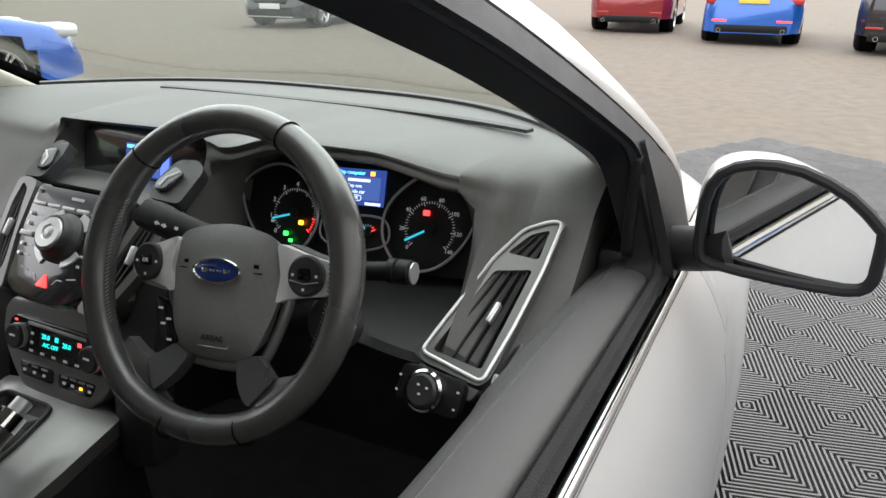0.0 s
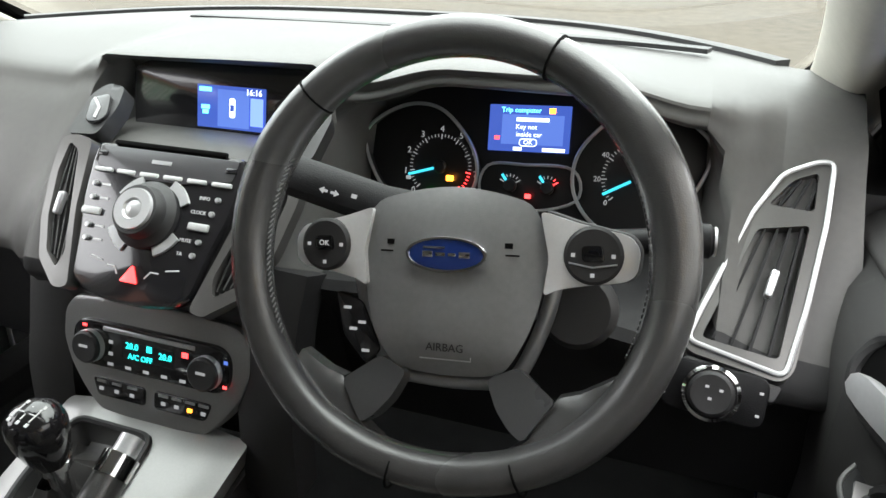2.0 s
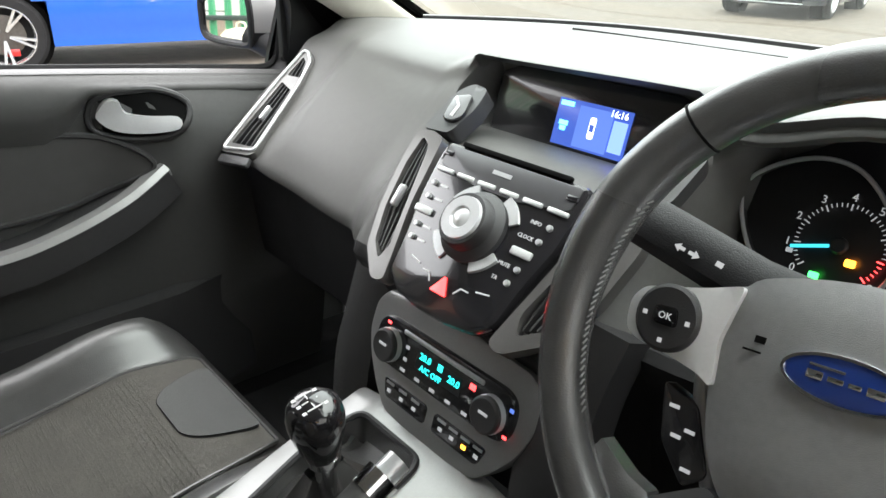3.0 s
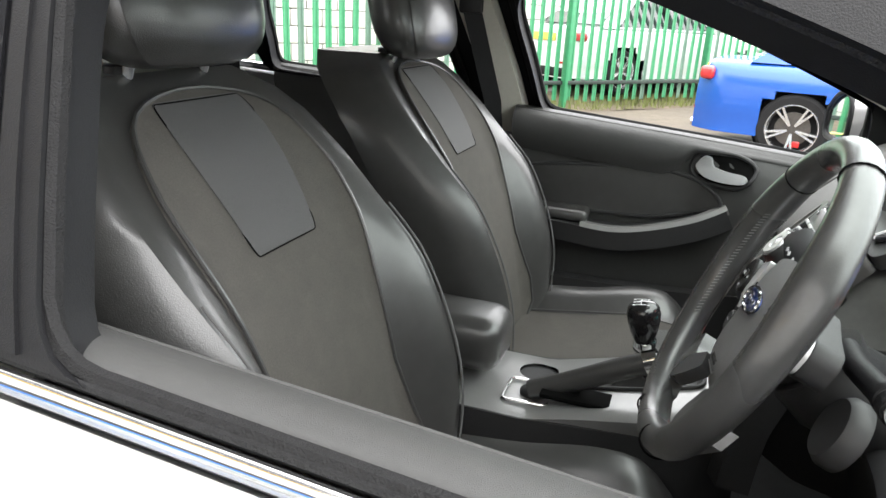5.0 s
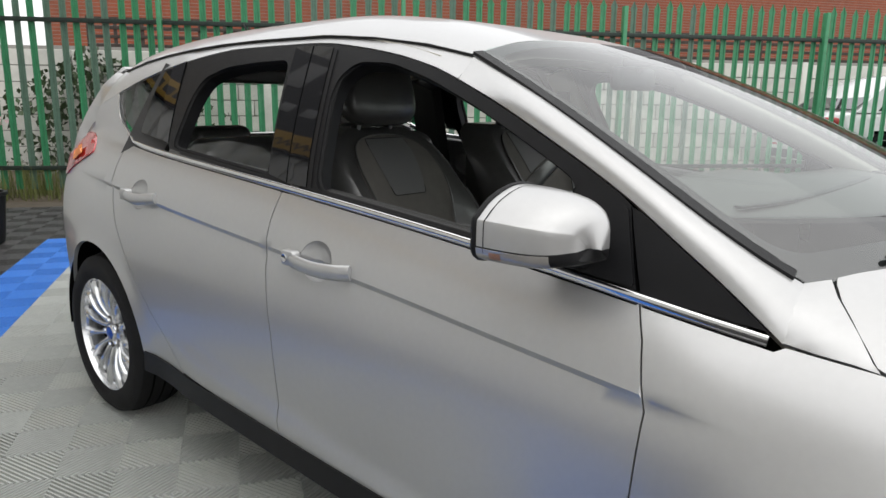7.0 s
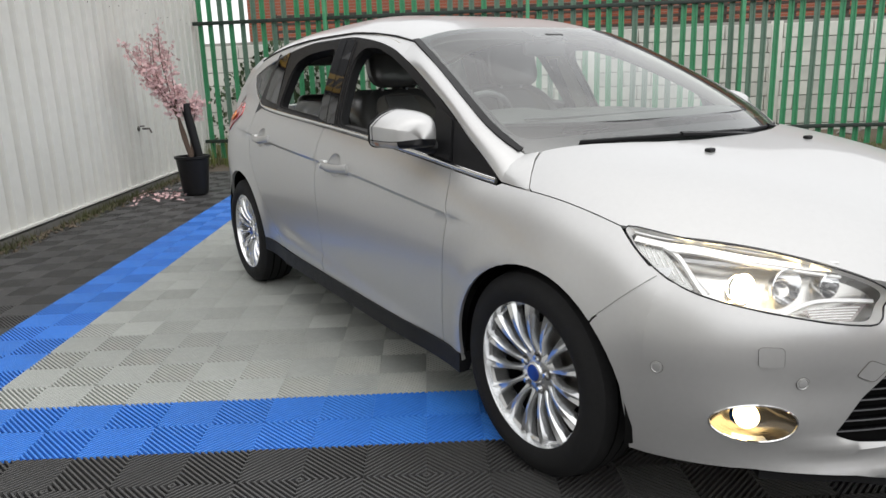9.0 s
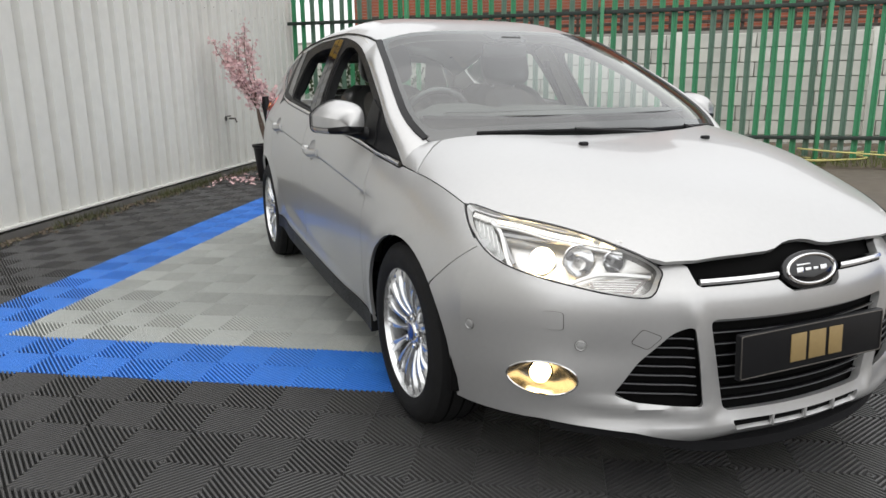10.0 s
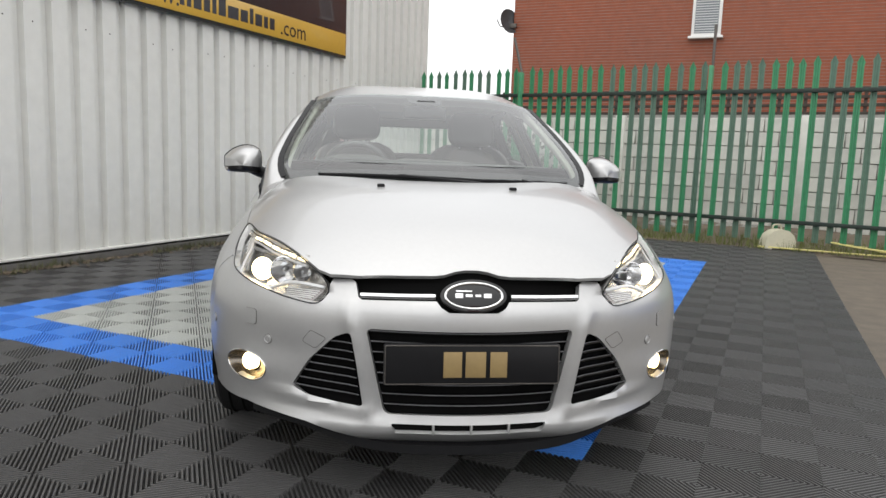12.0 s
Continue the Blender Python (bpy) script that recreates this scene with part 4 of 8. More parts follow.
for s in (1, -1):
    door(s, False)
    door(s, True)
    # front wing
    loop = ([(y + .0035, z) for y, z in DOOR_F[::-1]] + belt_pts(-.462, -.25, -.011, 4) + belt_pts(-.235, .247, -.002, 8)
            + [(.30, .754), (.35, .722), (.392, .695), (.268, .572)] + [(p[0], p[1]) for p in arc_pts(FRONT_ARCH, 47, 188, 20)] + [(-.36, .245)])
    shell("front_wing", loop, PAINT, s, label="silver front wing", step=.024, lines=CREASE)
    # rear quarter with the arch and the rear pillar
    loop = ([(-2.005, .33)] + [(y - .004, z) for y, z in DOOR_R] + [(-2.574, 1.08)] + [(y, z - .010) for y, z in DLO_TIP[1:-1]] + [(-2.802, 1.230)]
            + rail_pts(-2.82, -3.0, .0, 4) + [(-3.055, 1.12), (-3.09, 1.0), (-3.12, .8), (-3.16, .6), (-3.18, .4), (-3.14, .25), (-3.03, .24)] + [(p[0], p[1]) for p in arc_pts(REAR_ARCH, 192, -5, 24)])
    shell("rear_quarter", loop, PAINT, s, label="silver rear quarter panel", step=.024, lines=CREASE)
    shell("quarter_glass", [(-2.318, 1.335), *rail_pts(-2.34, -2.775, -.006, 8), (-2.748, 1.195), (-2.705, 1.160), (-2.652, 1.133), (-2.576, 1.108), (-2.23, 1.07)], TINT, s, CAR, (), "dark tinted fixed rear quarter glass", .04, .004, -.003)
    shell("quarter_divider", [(-2.322, 1.345), (-2.40, 1.325), (-2.325, 1.085), (-2.226, 1.073)], GLOSS_BLACK, s, CAR, (), "", .04, .006, .002)
    shell("front_quarter_panel", [(-.472, .902), (-.521, 1.043), *rail_pts(-.50, -.262, -.004, 6), (-.255, .872)], BLACK_TRIM, s, CAR, (), "black triangular panel ahead of the door glass", .03, .01)
    # chrome waist strip
    strip = [(y, z, ) for y, z in belt_pts(-.262, -2.5, 0, 24)] + [(-2.576, 1.090)]
    tip = [(-2.566, 1.088)] + [(y, z - .004) for y, z in DLO_TIP[1:]]
    part("waist_strip_tip", sweep([Vector(side(y, z, s)) + Vector((s * .003, 0, 0)) for y, z in tip], circle(.0045, 10, .0035), up=(-s, 0, .3)), CHROME, CAR, "slim upswept end of the chrome strip")
    pts = [Vector(side(y, z, s)) + Vector((s * .003, 0, .0)) for y, z in strip]
    part("waist_strip", sweep(pts[::s], circle(.0115, 14, .0065), up=(-s, 0, .3)), CHROME, CAR, "chrome strip under the side windows")
    # sill
    sill = []
    for i in range(25):
        y, z = -.34 - 1.94 * i / 24, .240 + .072 * i / 24
        sill.append(Vector((s * max(.838, side_x(y, z + .034) - .024), y, z)))
    part("sill_trim", sweep(sill, [(-.03, -.035), (.008, -.032), (.02, .0), (.012, .034), (-.03, .036)], up=(0, 0, 1)), BLACK_TRIM, CAR, "black plastic sill moulding")
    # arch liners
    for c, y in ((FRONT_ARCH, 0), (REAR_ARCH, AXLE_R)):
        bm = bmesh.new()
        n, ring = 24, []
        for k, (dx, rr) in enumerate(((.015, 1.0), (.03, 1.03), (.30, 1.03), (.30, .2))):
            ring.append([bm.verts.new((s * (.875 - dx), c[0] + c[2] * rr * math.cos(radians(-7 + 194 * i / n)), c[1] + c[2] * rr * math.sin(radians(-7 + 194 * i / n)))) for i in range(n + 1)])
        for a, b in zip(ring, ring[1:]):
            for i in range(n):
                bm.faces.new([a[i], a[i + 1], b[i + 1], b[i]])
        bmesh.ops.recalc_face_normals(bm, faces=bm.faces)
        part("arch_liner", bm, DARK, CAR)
    # front pillar
    part("front_pillar", sheet(lambda k, b: pillar(k, b, s), [(0, .0), (.985, .0), (.985, 1), (0, 1)], (), .05, .01, RIGHT), PAINT, CAR, "silver windscreen pillar")
    foot = [pillar(k / 4, .004) for k in range(5)] + [(.640, -.214, .944), (.676, -.194, .925), (.728, -.150, .889), (.762, -.119, .857), (.772, -.105, .846)] + [(side_x(y, belt_z(y) + .002), y, belt_z(y) + .002) for y in (-.14, -.19)]
    part("pillar_foot", membrane([(s * x, y, z) for x, y, z in foot], .02, .005, facing=(s * .75, .25, .62), thick=.01), PAINT, CAR, "silver panel at the foot of the pillar")

# roof
loop = [(-.598, -1.024), (-.3, -.997), (0, -.985), (.3, -.997), (.598, -1.024), (side_x(-1.022, rail_z(-1.022)), -1.022)]
rl = [-1.1 - 1.9 * i / 14 for i in range(15)]
loop = loop + [(side_x(y, rail_z(y)), y) for y in rl] + [(.45, -3.12), (0, -3.15), (-.45, -3.12)] + [(-side_x(y, rail_z(y)), y) for y in rl[::-1]] + [(-side_x(-1.022, rail_z(-1.022)), -1.022)]
part("roof_panel", sheet(roof, loop, (), .05, .012), PAINT, CAR, "silver roof")
for s in (1, -1):
    pts = [Vector(roof(.592 - .01 * i / 10, -1.0 - 1.9 * i / 10, s)) + Vector((0, 0, .003)) for i in range(11)]
    part("roof_moulding", sweep(pts, [(-.006, -.004), (.006, -.004), (.005, .002), (-.005, .002)]), BLACK_TRIM, CAR)
part("aerial", tube([(0.0, -2.75, 1.39), (0.0, -2.86, 1.47), (0, -2.95, 1.56)], .004, 6), BLACK_TRIM, CAR, "short black roof aerial")

# bonnet
half = [(.15, .008), (.30, -.02), (.45, -.085), (.56, -.155), (.628, -.208), (.645, -.204), (.678, -.187), (.731, -.144), (.765, -.112)] + [(belt_x(y) - .0005, y) for y in (-.095, -.05, 0, .1, .2, .243)] + [(.69, .392), (.595, .545), (.52, .672), (.468, .742), (.43, .768), (.345, .786), (.2, .797), (.12, .80), (.085, .797), (.05, .787), (.02, .783)]
loop = half + [(-x, y) for x, y in half[::-1]]
part("bonnet", sheet(bonnet, loop, (), .035, .014), PAINT, CAR, "silver bonnet")
for s in (1, -1):
    c = Vector(bonnet(.263, .14, s))
    part("washer_jet", block(c + Vector((0, 0, .004)), (.03, .022, .014), .005), BLACK_TRIM, CAR)

# windscreen, its dark border and the cowl
part("windscreen", sheet(ws, [(-.995, .0), (.995, 0), (.995, 1), (-.995, 1)], (), .05, .004), SCREEN_GLASS, CAR, "clear laminated windscreen").visible_shadow = False
part("windscreen_border", sheet(ws, [(-1, -.02), (1, -.02), (1, 1.0), (-1, 1.0)], [rnd([(-.945, .085), (.945, .085), (.950, .955), (-.950, .955)], .07)], .04, 0, (0, 0, 1), -.003), BLACK_TRIM, CAR, "black printed band round the glass")
for s in (1, -1):
    part("glass_edge_trim", sweep([Vector(ws(s * .992, b)) + Vector((0, .001, .001)) for b in [.03 + .97 * i / 16 for i in range(17)]], [(-.016, -.003), (.014, -.003), (.013, .003), (-.014, .003)], up=(s * .2, .45, .87)), BLACK_TRIM, CAR, "black gutter strip beside the glass")
part("cowl", sheet(lambda a, b: tuple(Vector(ws(a, 0)) + Vector((0, .10 * b, -.02 - .03 * b))), [(-1.0, 0), (1.0, 0), (1.0, 1), (-1.0, 1)], (), .06, .01), BLACK_TRIM, CAR, "black plastic cowl under the windscreen")
part("sensor_cover", sheet(ws, rnd([(-.15, .985), (.17, .985), (.15, .90), (.085, .865), (.05, .90), (-.03, .89), (-.07, .85), (-.13, .885)], .012), (), .03, .004, (0, 0, 1), -.010), BLACK_TRIM, CAR, "black sensor and mirror mount cover behind the glass")


def wiper(a0, a1, b0, b1, pivot):
    """A flat-bladed wiper parked along the foot of the glass, with its arm down to the cowl."""
    n = 14
    line = [Vector(ws(a0 + (a1 - a0) * i / n, b0 + (b1 - b0) * i / n)) + Vector((0, .006, .008)) for i in range(n + 1)]
    w = part("wiper", sweep(line, [(-.006, -.003), (.006, -.003), (.003, .004), (-.003, .004)], up=(0, .4, .9)), BLACK_TRIM, CAR, "black wiper arm and blade")
    part("blade", sweep([p - Vector((0, .001, .006)) for p in line], [(-.002, -.005), (.002, -.005), (.002, .005), (-.002, .005)], up=(0, .4, .9)), RUBBER, w)
    mid = line[n // 2] + Vector((0, .004, .004))
    foot = Vector(ws(pivot, -.03)) + Vector((0, .03, .004))
    part("arm", sweep([foot, foot.lerp(mid, .35) + Vector((0, .004, .004)), foot.lerp(mid, .7) + Vector((0, .003, .003)), mid], [(-.009, -.004), (.009, -.004), (.006, .004), (-.006, .004)], up=(0, .4, .9)), BLACK_TRIM, w)
    part("arm_cap", lathe([(.016, -.02), (.016, .004), (.011, .010), (.001, .012)], Matrix.Translation(foot), 14), BLACK_TRIM, w)


wiper(.76, -.22, .034, .008, -.42)
wiper(-.18, -.86, .006, .022, -.74)


# front bumper
def mirrored(half):
    return half + [(-x, z) for x, z in half[::-1]]


GRILLE = rnd([(.322, .541), (.263, .279), (-.263, .279), (-.322, .541)], .022)
SIDE_G = [(.549, .335), (.494, .428), (.418, .507), (.368, .529), (.350, .441), (.326, .297), (.398, .303), (.502, .316)]
SLOT_LOW = rnd([(.242, .252), (.228, .222), (-.228, .222), (-.242, .252)], .008)
FOG = [(.702 + .070 * math.cos(a), .372 + .048 * math.sin(a)) for a in [2 * math.pi * i / 30 for i in range(30)]]
half = [(.075, .598), (.098, .612), (.112, .629), (.2, .6275), (.334, .624), (.345, .63), (.354, .672), (.366, .679), (.422, .676), (.432, .66), (.434, .636), (.455, .612), (.488, .600), (.577, .612), (.675, .634), (.735, .652), (.764, .669), (.776, .688)] + [(side_x(.41, z), z) for z in (.69, .678, .665, .65, .635, .62, .6, .58, .56, .53, .5, .47, .44, .4, .36, .32, .28, .236)] + [(.70, .250), (.60, .243), (.5, .233), (.40, .208), (.31, .187), (.2, .174), (.08, .170)]
loop = mirrored(half)
FASC_OUT = lambda p: Vector((p.x * 1.2, 1, 0))
side_gs = [rnd([(k * x, z) for x, z in SIDE_G], .016) for k in (1, -1)]
fogs = [[(k * x, z) for x, z in FOG] for k in (1, -1)]
bm = sheet(fascia, loop, [GRILLE, SLOT_LOW, *side_gs, *fogs], .017, .022, FASC_OUT)
for s in (1, -1):
    sl = [(.274, .570), (.392, .690), *[(.411, z) for z in (.69, .678, .665, .65, .635, .62, .6, .58, .56, .53, .5, .47, .44, .4, .36, .32, .28, .236)], (.372, .238), *arc_pts(FRONT_ARCH, -8, 46, 8)]
    sheet(lambda y, z: side(y, z, s), sl, (), .03, 0, RIGHT, 0, bm)
for s in (1, -1):
    sheet(lambda y, z: side(y, z, s), [(.27, .585), (.345, .715), (.385, .712), (.416, .715), (.416, .24), (.38, .24), (.345, .5), (.30, .57)], (), .03, 0, RIGHT, -.0025, bm)
SATIN_EDGE = mat("satin_edge", (.22, .22, .23), .35, .5, 0, .1, 200)
BUMPER = part("front_bumper", bm, PAINT, CAR, "silver painted front bumper")
bm = sheet(lambda x, z: (x, fascia_y(x, z) - .035, z), mirrored([(.36, .715), (.38, .60), (.56, .48), (.58, .3), (.3, .2)]), (), .05, 0, FASC_OUT)
part("grille_backing", bm, DARK, BUMPER)
bm = bmesh.new()
for z in [.305 + .0325 * i for i in range(8)]:
    w = .258 + (z - .279) * .225
    pts = [(w * (i / 8 - 1), fascia_y(w * (i / 8 - 1), z) - .022, z) for i in range(17)]
    b2 = sweep(pts, [(-.006, -.004), (.012, -.004), (.012, .001), (-.006, .004)])
    gb = part("grille_bar", b2, GLOSS_BLACK, BUMPER)
    part("bar_edge", sweep([(x, y + .0115, z + .0015) for x, y, z in pts], [(-.001, -.0012), (.001, -.0012), (.001, .0012), (-.001, .0012)]), SATIN_EDGE, gb, "thin satin edge")
for s in (1, -1):
    for i in range(7):
        z = .328 + .027 * i
        x0 = .334 + (z - .3) * .155
        x1 = .552 - (z - .335) * .66
        pts = [(s * (x0 + (x1 - x0) * k / 6), fascia_y(x0 + (x1 - x0) * k / 6, z) - .02, z - .0 + .012 * k / 6 * (1 - i / 7)) for k in range(7)]
        gb = part("side_grille_bar", sweep(pts, [(-.006, -.004), (.012, -.004), (.012, .001), (-.006, .004)]), GLOSS_BLACK, BUMPER)
        part("bar_edge", sweep([(x, y + .0115, z + .0015) for x, y, z in pts], [(-.001, -.0012), (.001, -.0012), (.001, .0012), (-.001, .0012)]), SATIN_EDGE, gb, "thin satin edge")
    x0, x1 = .115, .338
    pts = [(s * (x0 + (x1 - x0) * k / 6), fascia_y(x0 + (x1 - x0) * k / 6, .637) + .002, .643 - .001 * k) for k in range(7)]
    part("chrome_bar", sweep(pts[::-s], [(-.012, -.008), (.006, -.008), (.010, 0), (.006, .008), (-.012, .008)]), CHROME, BUMPER, "bright bar beside the badge")
part("slot_backing", sheet(lambda x, z: (x, fascia_y(x, z) - .012, z), mirrored([(.25, .258), (.235, .216)]), (), .04, 0, FASC_OUT), DARK, BUMPER)
for x in (.112, -.004, -.122):
    part("slot_divider", block((x, fascia_y(x, .237) - .008, .237), (.007, .014, .034), .002), PAINT, BUMPER)
# lip under the bumper
pts = [(x, fascia_y(x, .2) - .10, .20 + .05 * (abs(x) / .8) ** 2) for x in [-.5 + 1.0 * i / 24 for i in range(25)]]
part("lower_lip", sweep(pts, [(-.02, -.03), (.015, -.025), (.018, .02), (-.02, .025)]), BLACK_TRIM, BUMPER, "black under-tray lip")
lip_z = pchip([(0, .155), (.2, .157), (.31, .168), (.40, .190), (.5, .214), (.6, .224), (.70, .231), (.8, .232)])
pts = [(x, fascia_y(x, .24) - .055, lip_z(abs(x)) + .008) for x in [-.66 + 1.32 * i / 32 for i in range(33)]]
part("chin_strip", sweep(pts, [(-.03, -.015), (.006, -.015), (.012, .0), (.006, .014), (-.03, .014)]), BLACK_TRIM, BUMPER, "black strip under the bumper edge")
# badge
o = Vector((0, fascia_y(0, .644) + .006, .646))
m = face_frame(o, (-1, 0, 0), (0, -.35, 1))
b = part("front_badge", slab(circle(.103, 40, .052), .012, m @ pose(0, 0, -.008), .005), GLOSS_BLACK, BUMPER, "black badge mount")
part("badge_ring", sweep([m @ Vector((*p, .005)) for p in circle(.087, 40, .039)], circle(.0045, 8), True, m.to_3x3() @ Vector((0, 0, 1))), CHROME, b)
part("badge_oval", slab(circle(.083, 40, .035), .006, m, .003), GLOSS_BLACK, b, "dark oval emblem")
bars = bmesh.new()
for x, w, h in ((-.045, .024, .03), (-.015, .022, .018), (.013, .018, .016), (.042, .024, .028)):
    block((x, 0, .0075), (w, h * .5, .003), .001, m, bars)
block((-.03, .014, .0075), (.05, .005, .003), .001, m, bars)
part("badge_script", bars, CHROME, b, "silver script mark on the emblem")
# number plate
o = Vector((0, .888, .445))
m = face_frame(o, (-1, 0, 0), (0, -.06, 1))
pl = part("number_plate", slab(rnd([(-.268, -.062), (.268, -.062), (.268, .062), (-.268, .062)], .006), .016, m @ pose(0, 0, -.02), .003), mat("plate_black", (.010, .010, .011), .4, 0, 0, .1, 40, spec=.25), BUMPER, "black show plate with gold characters")
for x, w in ((-.062, .056), (.008, .062), (.078, .052)):
    part("gold_block", block((x, 0, -.0025), (w, .078, .003), .001, m), mat("dull_gold", (.27, .19, .08), .5), pl, "dull gold block")
part("plate_edge", sweep([m @ Vector((x, y, -.003)) for x, y in rnd([(-.264, -.058), (.264, -.058), (.264, .058), (-.264, .058)], .006)], circle(.0018, 6), True, m.to_3x3() @ Vector((0, 0, 1))), DARK_METAL, pl)
# sensors, washer covers, towing cover
for s in (1, -1):
    for x, z in ((.626, .473), (.833, .485)):
        p, q = Vector(fascia(x, z, s)), Vector(fascia(x + .01, z, s))
        m = face_frame(p, (q - p) * -s, (0, 0, 1))
        part("sensor_gap", tube([m @ Vector((*c2, .0012)) for c2 in circle(.0155, 24)], .0006, 5, True, up=m.to_3x3() @ Vector((0, 0, 1))), DARK_METAL, BUMPER)
        e = part("parking_sensor", lathe([(.015, -.002), (.015, .0025), (.013, .003), (.011, .001), (.010, .003), (0.001, .004)], m, 20), PAINT, BUMPER)
    for (x, z), w, h in (((.686, .537), .021, .024), ((.462, .498), .042, .030)):
        lp = rnd([(x - w, z - h), (x + w, z - h), (x + w, z + h), (x - w, z + h)] if w < .03 else [(.440, .500), (.474, .464), (.516, .484), (.490, .522)], .010)
        part("cover_gap", tube([Vector(fascia(a, c2, s)) + Vector((0, .0012, 0)) for a, c2 in lp], .0011, 5, True, up=(s * .5, 1, 0)), DARK_METAL, BUMPER)
        part("washer_cover" if w < .03 else "towing_cover", sheet(lambda a, c: fascia(a, c, s), lp, (), .02, .008, FASC_OUT, .0035 if w < .03 else .0015), PAINT, BUMPER)
    # fog lamp bowl
    c = Vector(fascia(.702, .372, s))
    q = Vector(fascia(.712, .372, s)) - c
    m = face_frame(c, q * -s, (0, 0, 1))
    bm = bmesh.new()
    n, rings = 30, []
    for k in range(6):
        t = k / 5
        rings.append([])
        for i in range(n):
            x, z = FOG[i]
            p0 = Vector(fascia(x, z, s))
            p1 = m @ Vector((-.026 * s + .034 * math.cos(2 * math.pi * i / n) * -s, .034 * math.sin(2 * math.pi * i / n), -.055))
            rings[-1].append(bm.verts.new(p0.lerp(p1, t) + (m.to_3x3() @ Vector((0, 0, -1))) * .012 * math.sin(math.pi * t)))
    for a, b2 in zip(rings, rings[1:]):
        for i in range(n):
            bm.faces.new([a[i], a[(i + 1) % n], b2[(i + 1) % n], b2[i]])
    bmesh.ops.recalc_face_normals(bm, faces=bm.faces)
    f = part("fog_lamp", bm, mat("fog_bowl", (.17, .155, .135), .24, .9, 0, .1, 60), BUMPER, "lit round fog lamp in a chrome bowl")
    part("fog_ring", tube([Vector(fascia(x, z, s)) for x, z in FOG], .0026, 6, True, up=(0, 1, 0)), CHROME, f)
    part("fog_bulb", lathe([(.028, -.02), (.028, .004), (.023, .010), (.011, .014), (.001, .015)], m @ pose(-.024 * s, .003, -.032), 28), FOG_GLOW, f, "glowing warm lens")


# head lamps
LAMP_UP = [(.745, .262), (.69, .398), (.597, .551), (.523, .677), (.472, .747)]
LAMP_LOW = [(.437, .637), (.457, .614), (.488, .603), (.577, .615), (.675, .637), (.735, .655), (.764, .672)]
LAMP_SILVER = mat("lamp_silver", (.76, .75, .73), .28, .4, 0, .05, 40)
LAMP_CHROME = mat("lamp_chrome", (.74, .72, .68), .26, .8, 0, .15, 30)
LAMP_GREY = mat("lamp_grey", (.34, .335, .33), .28, .6, 0, .15, 60)


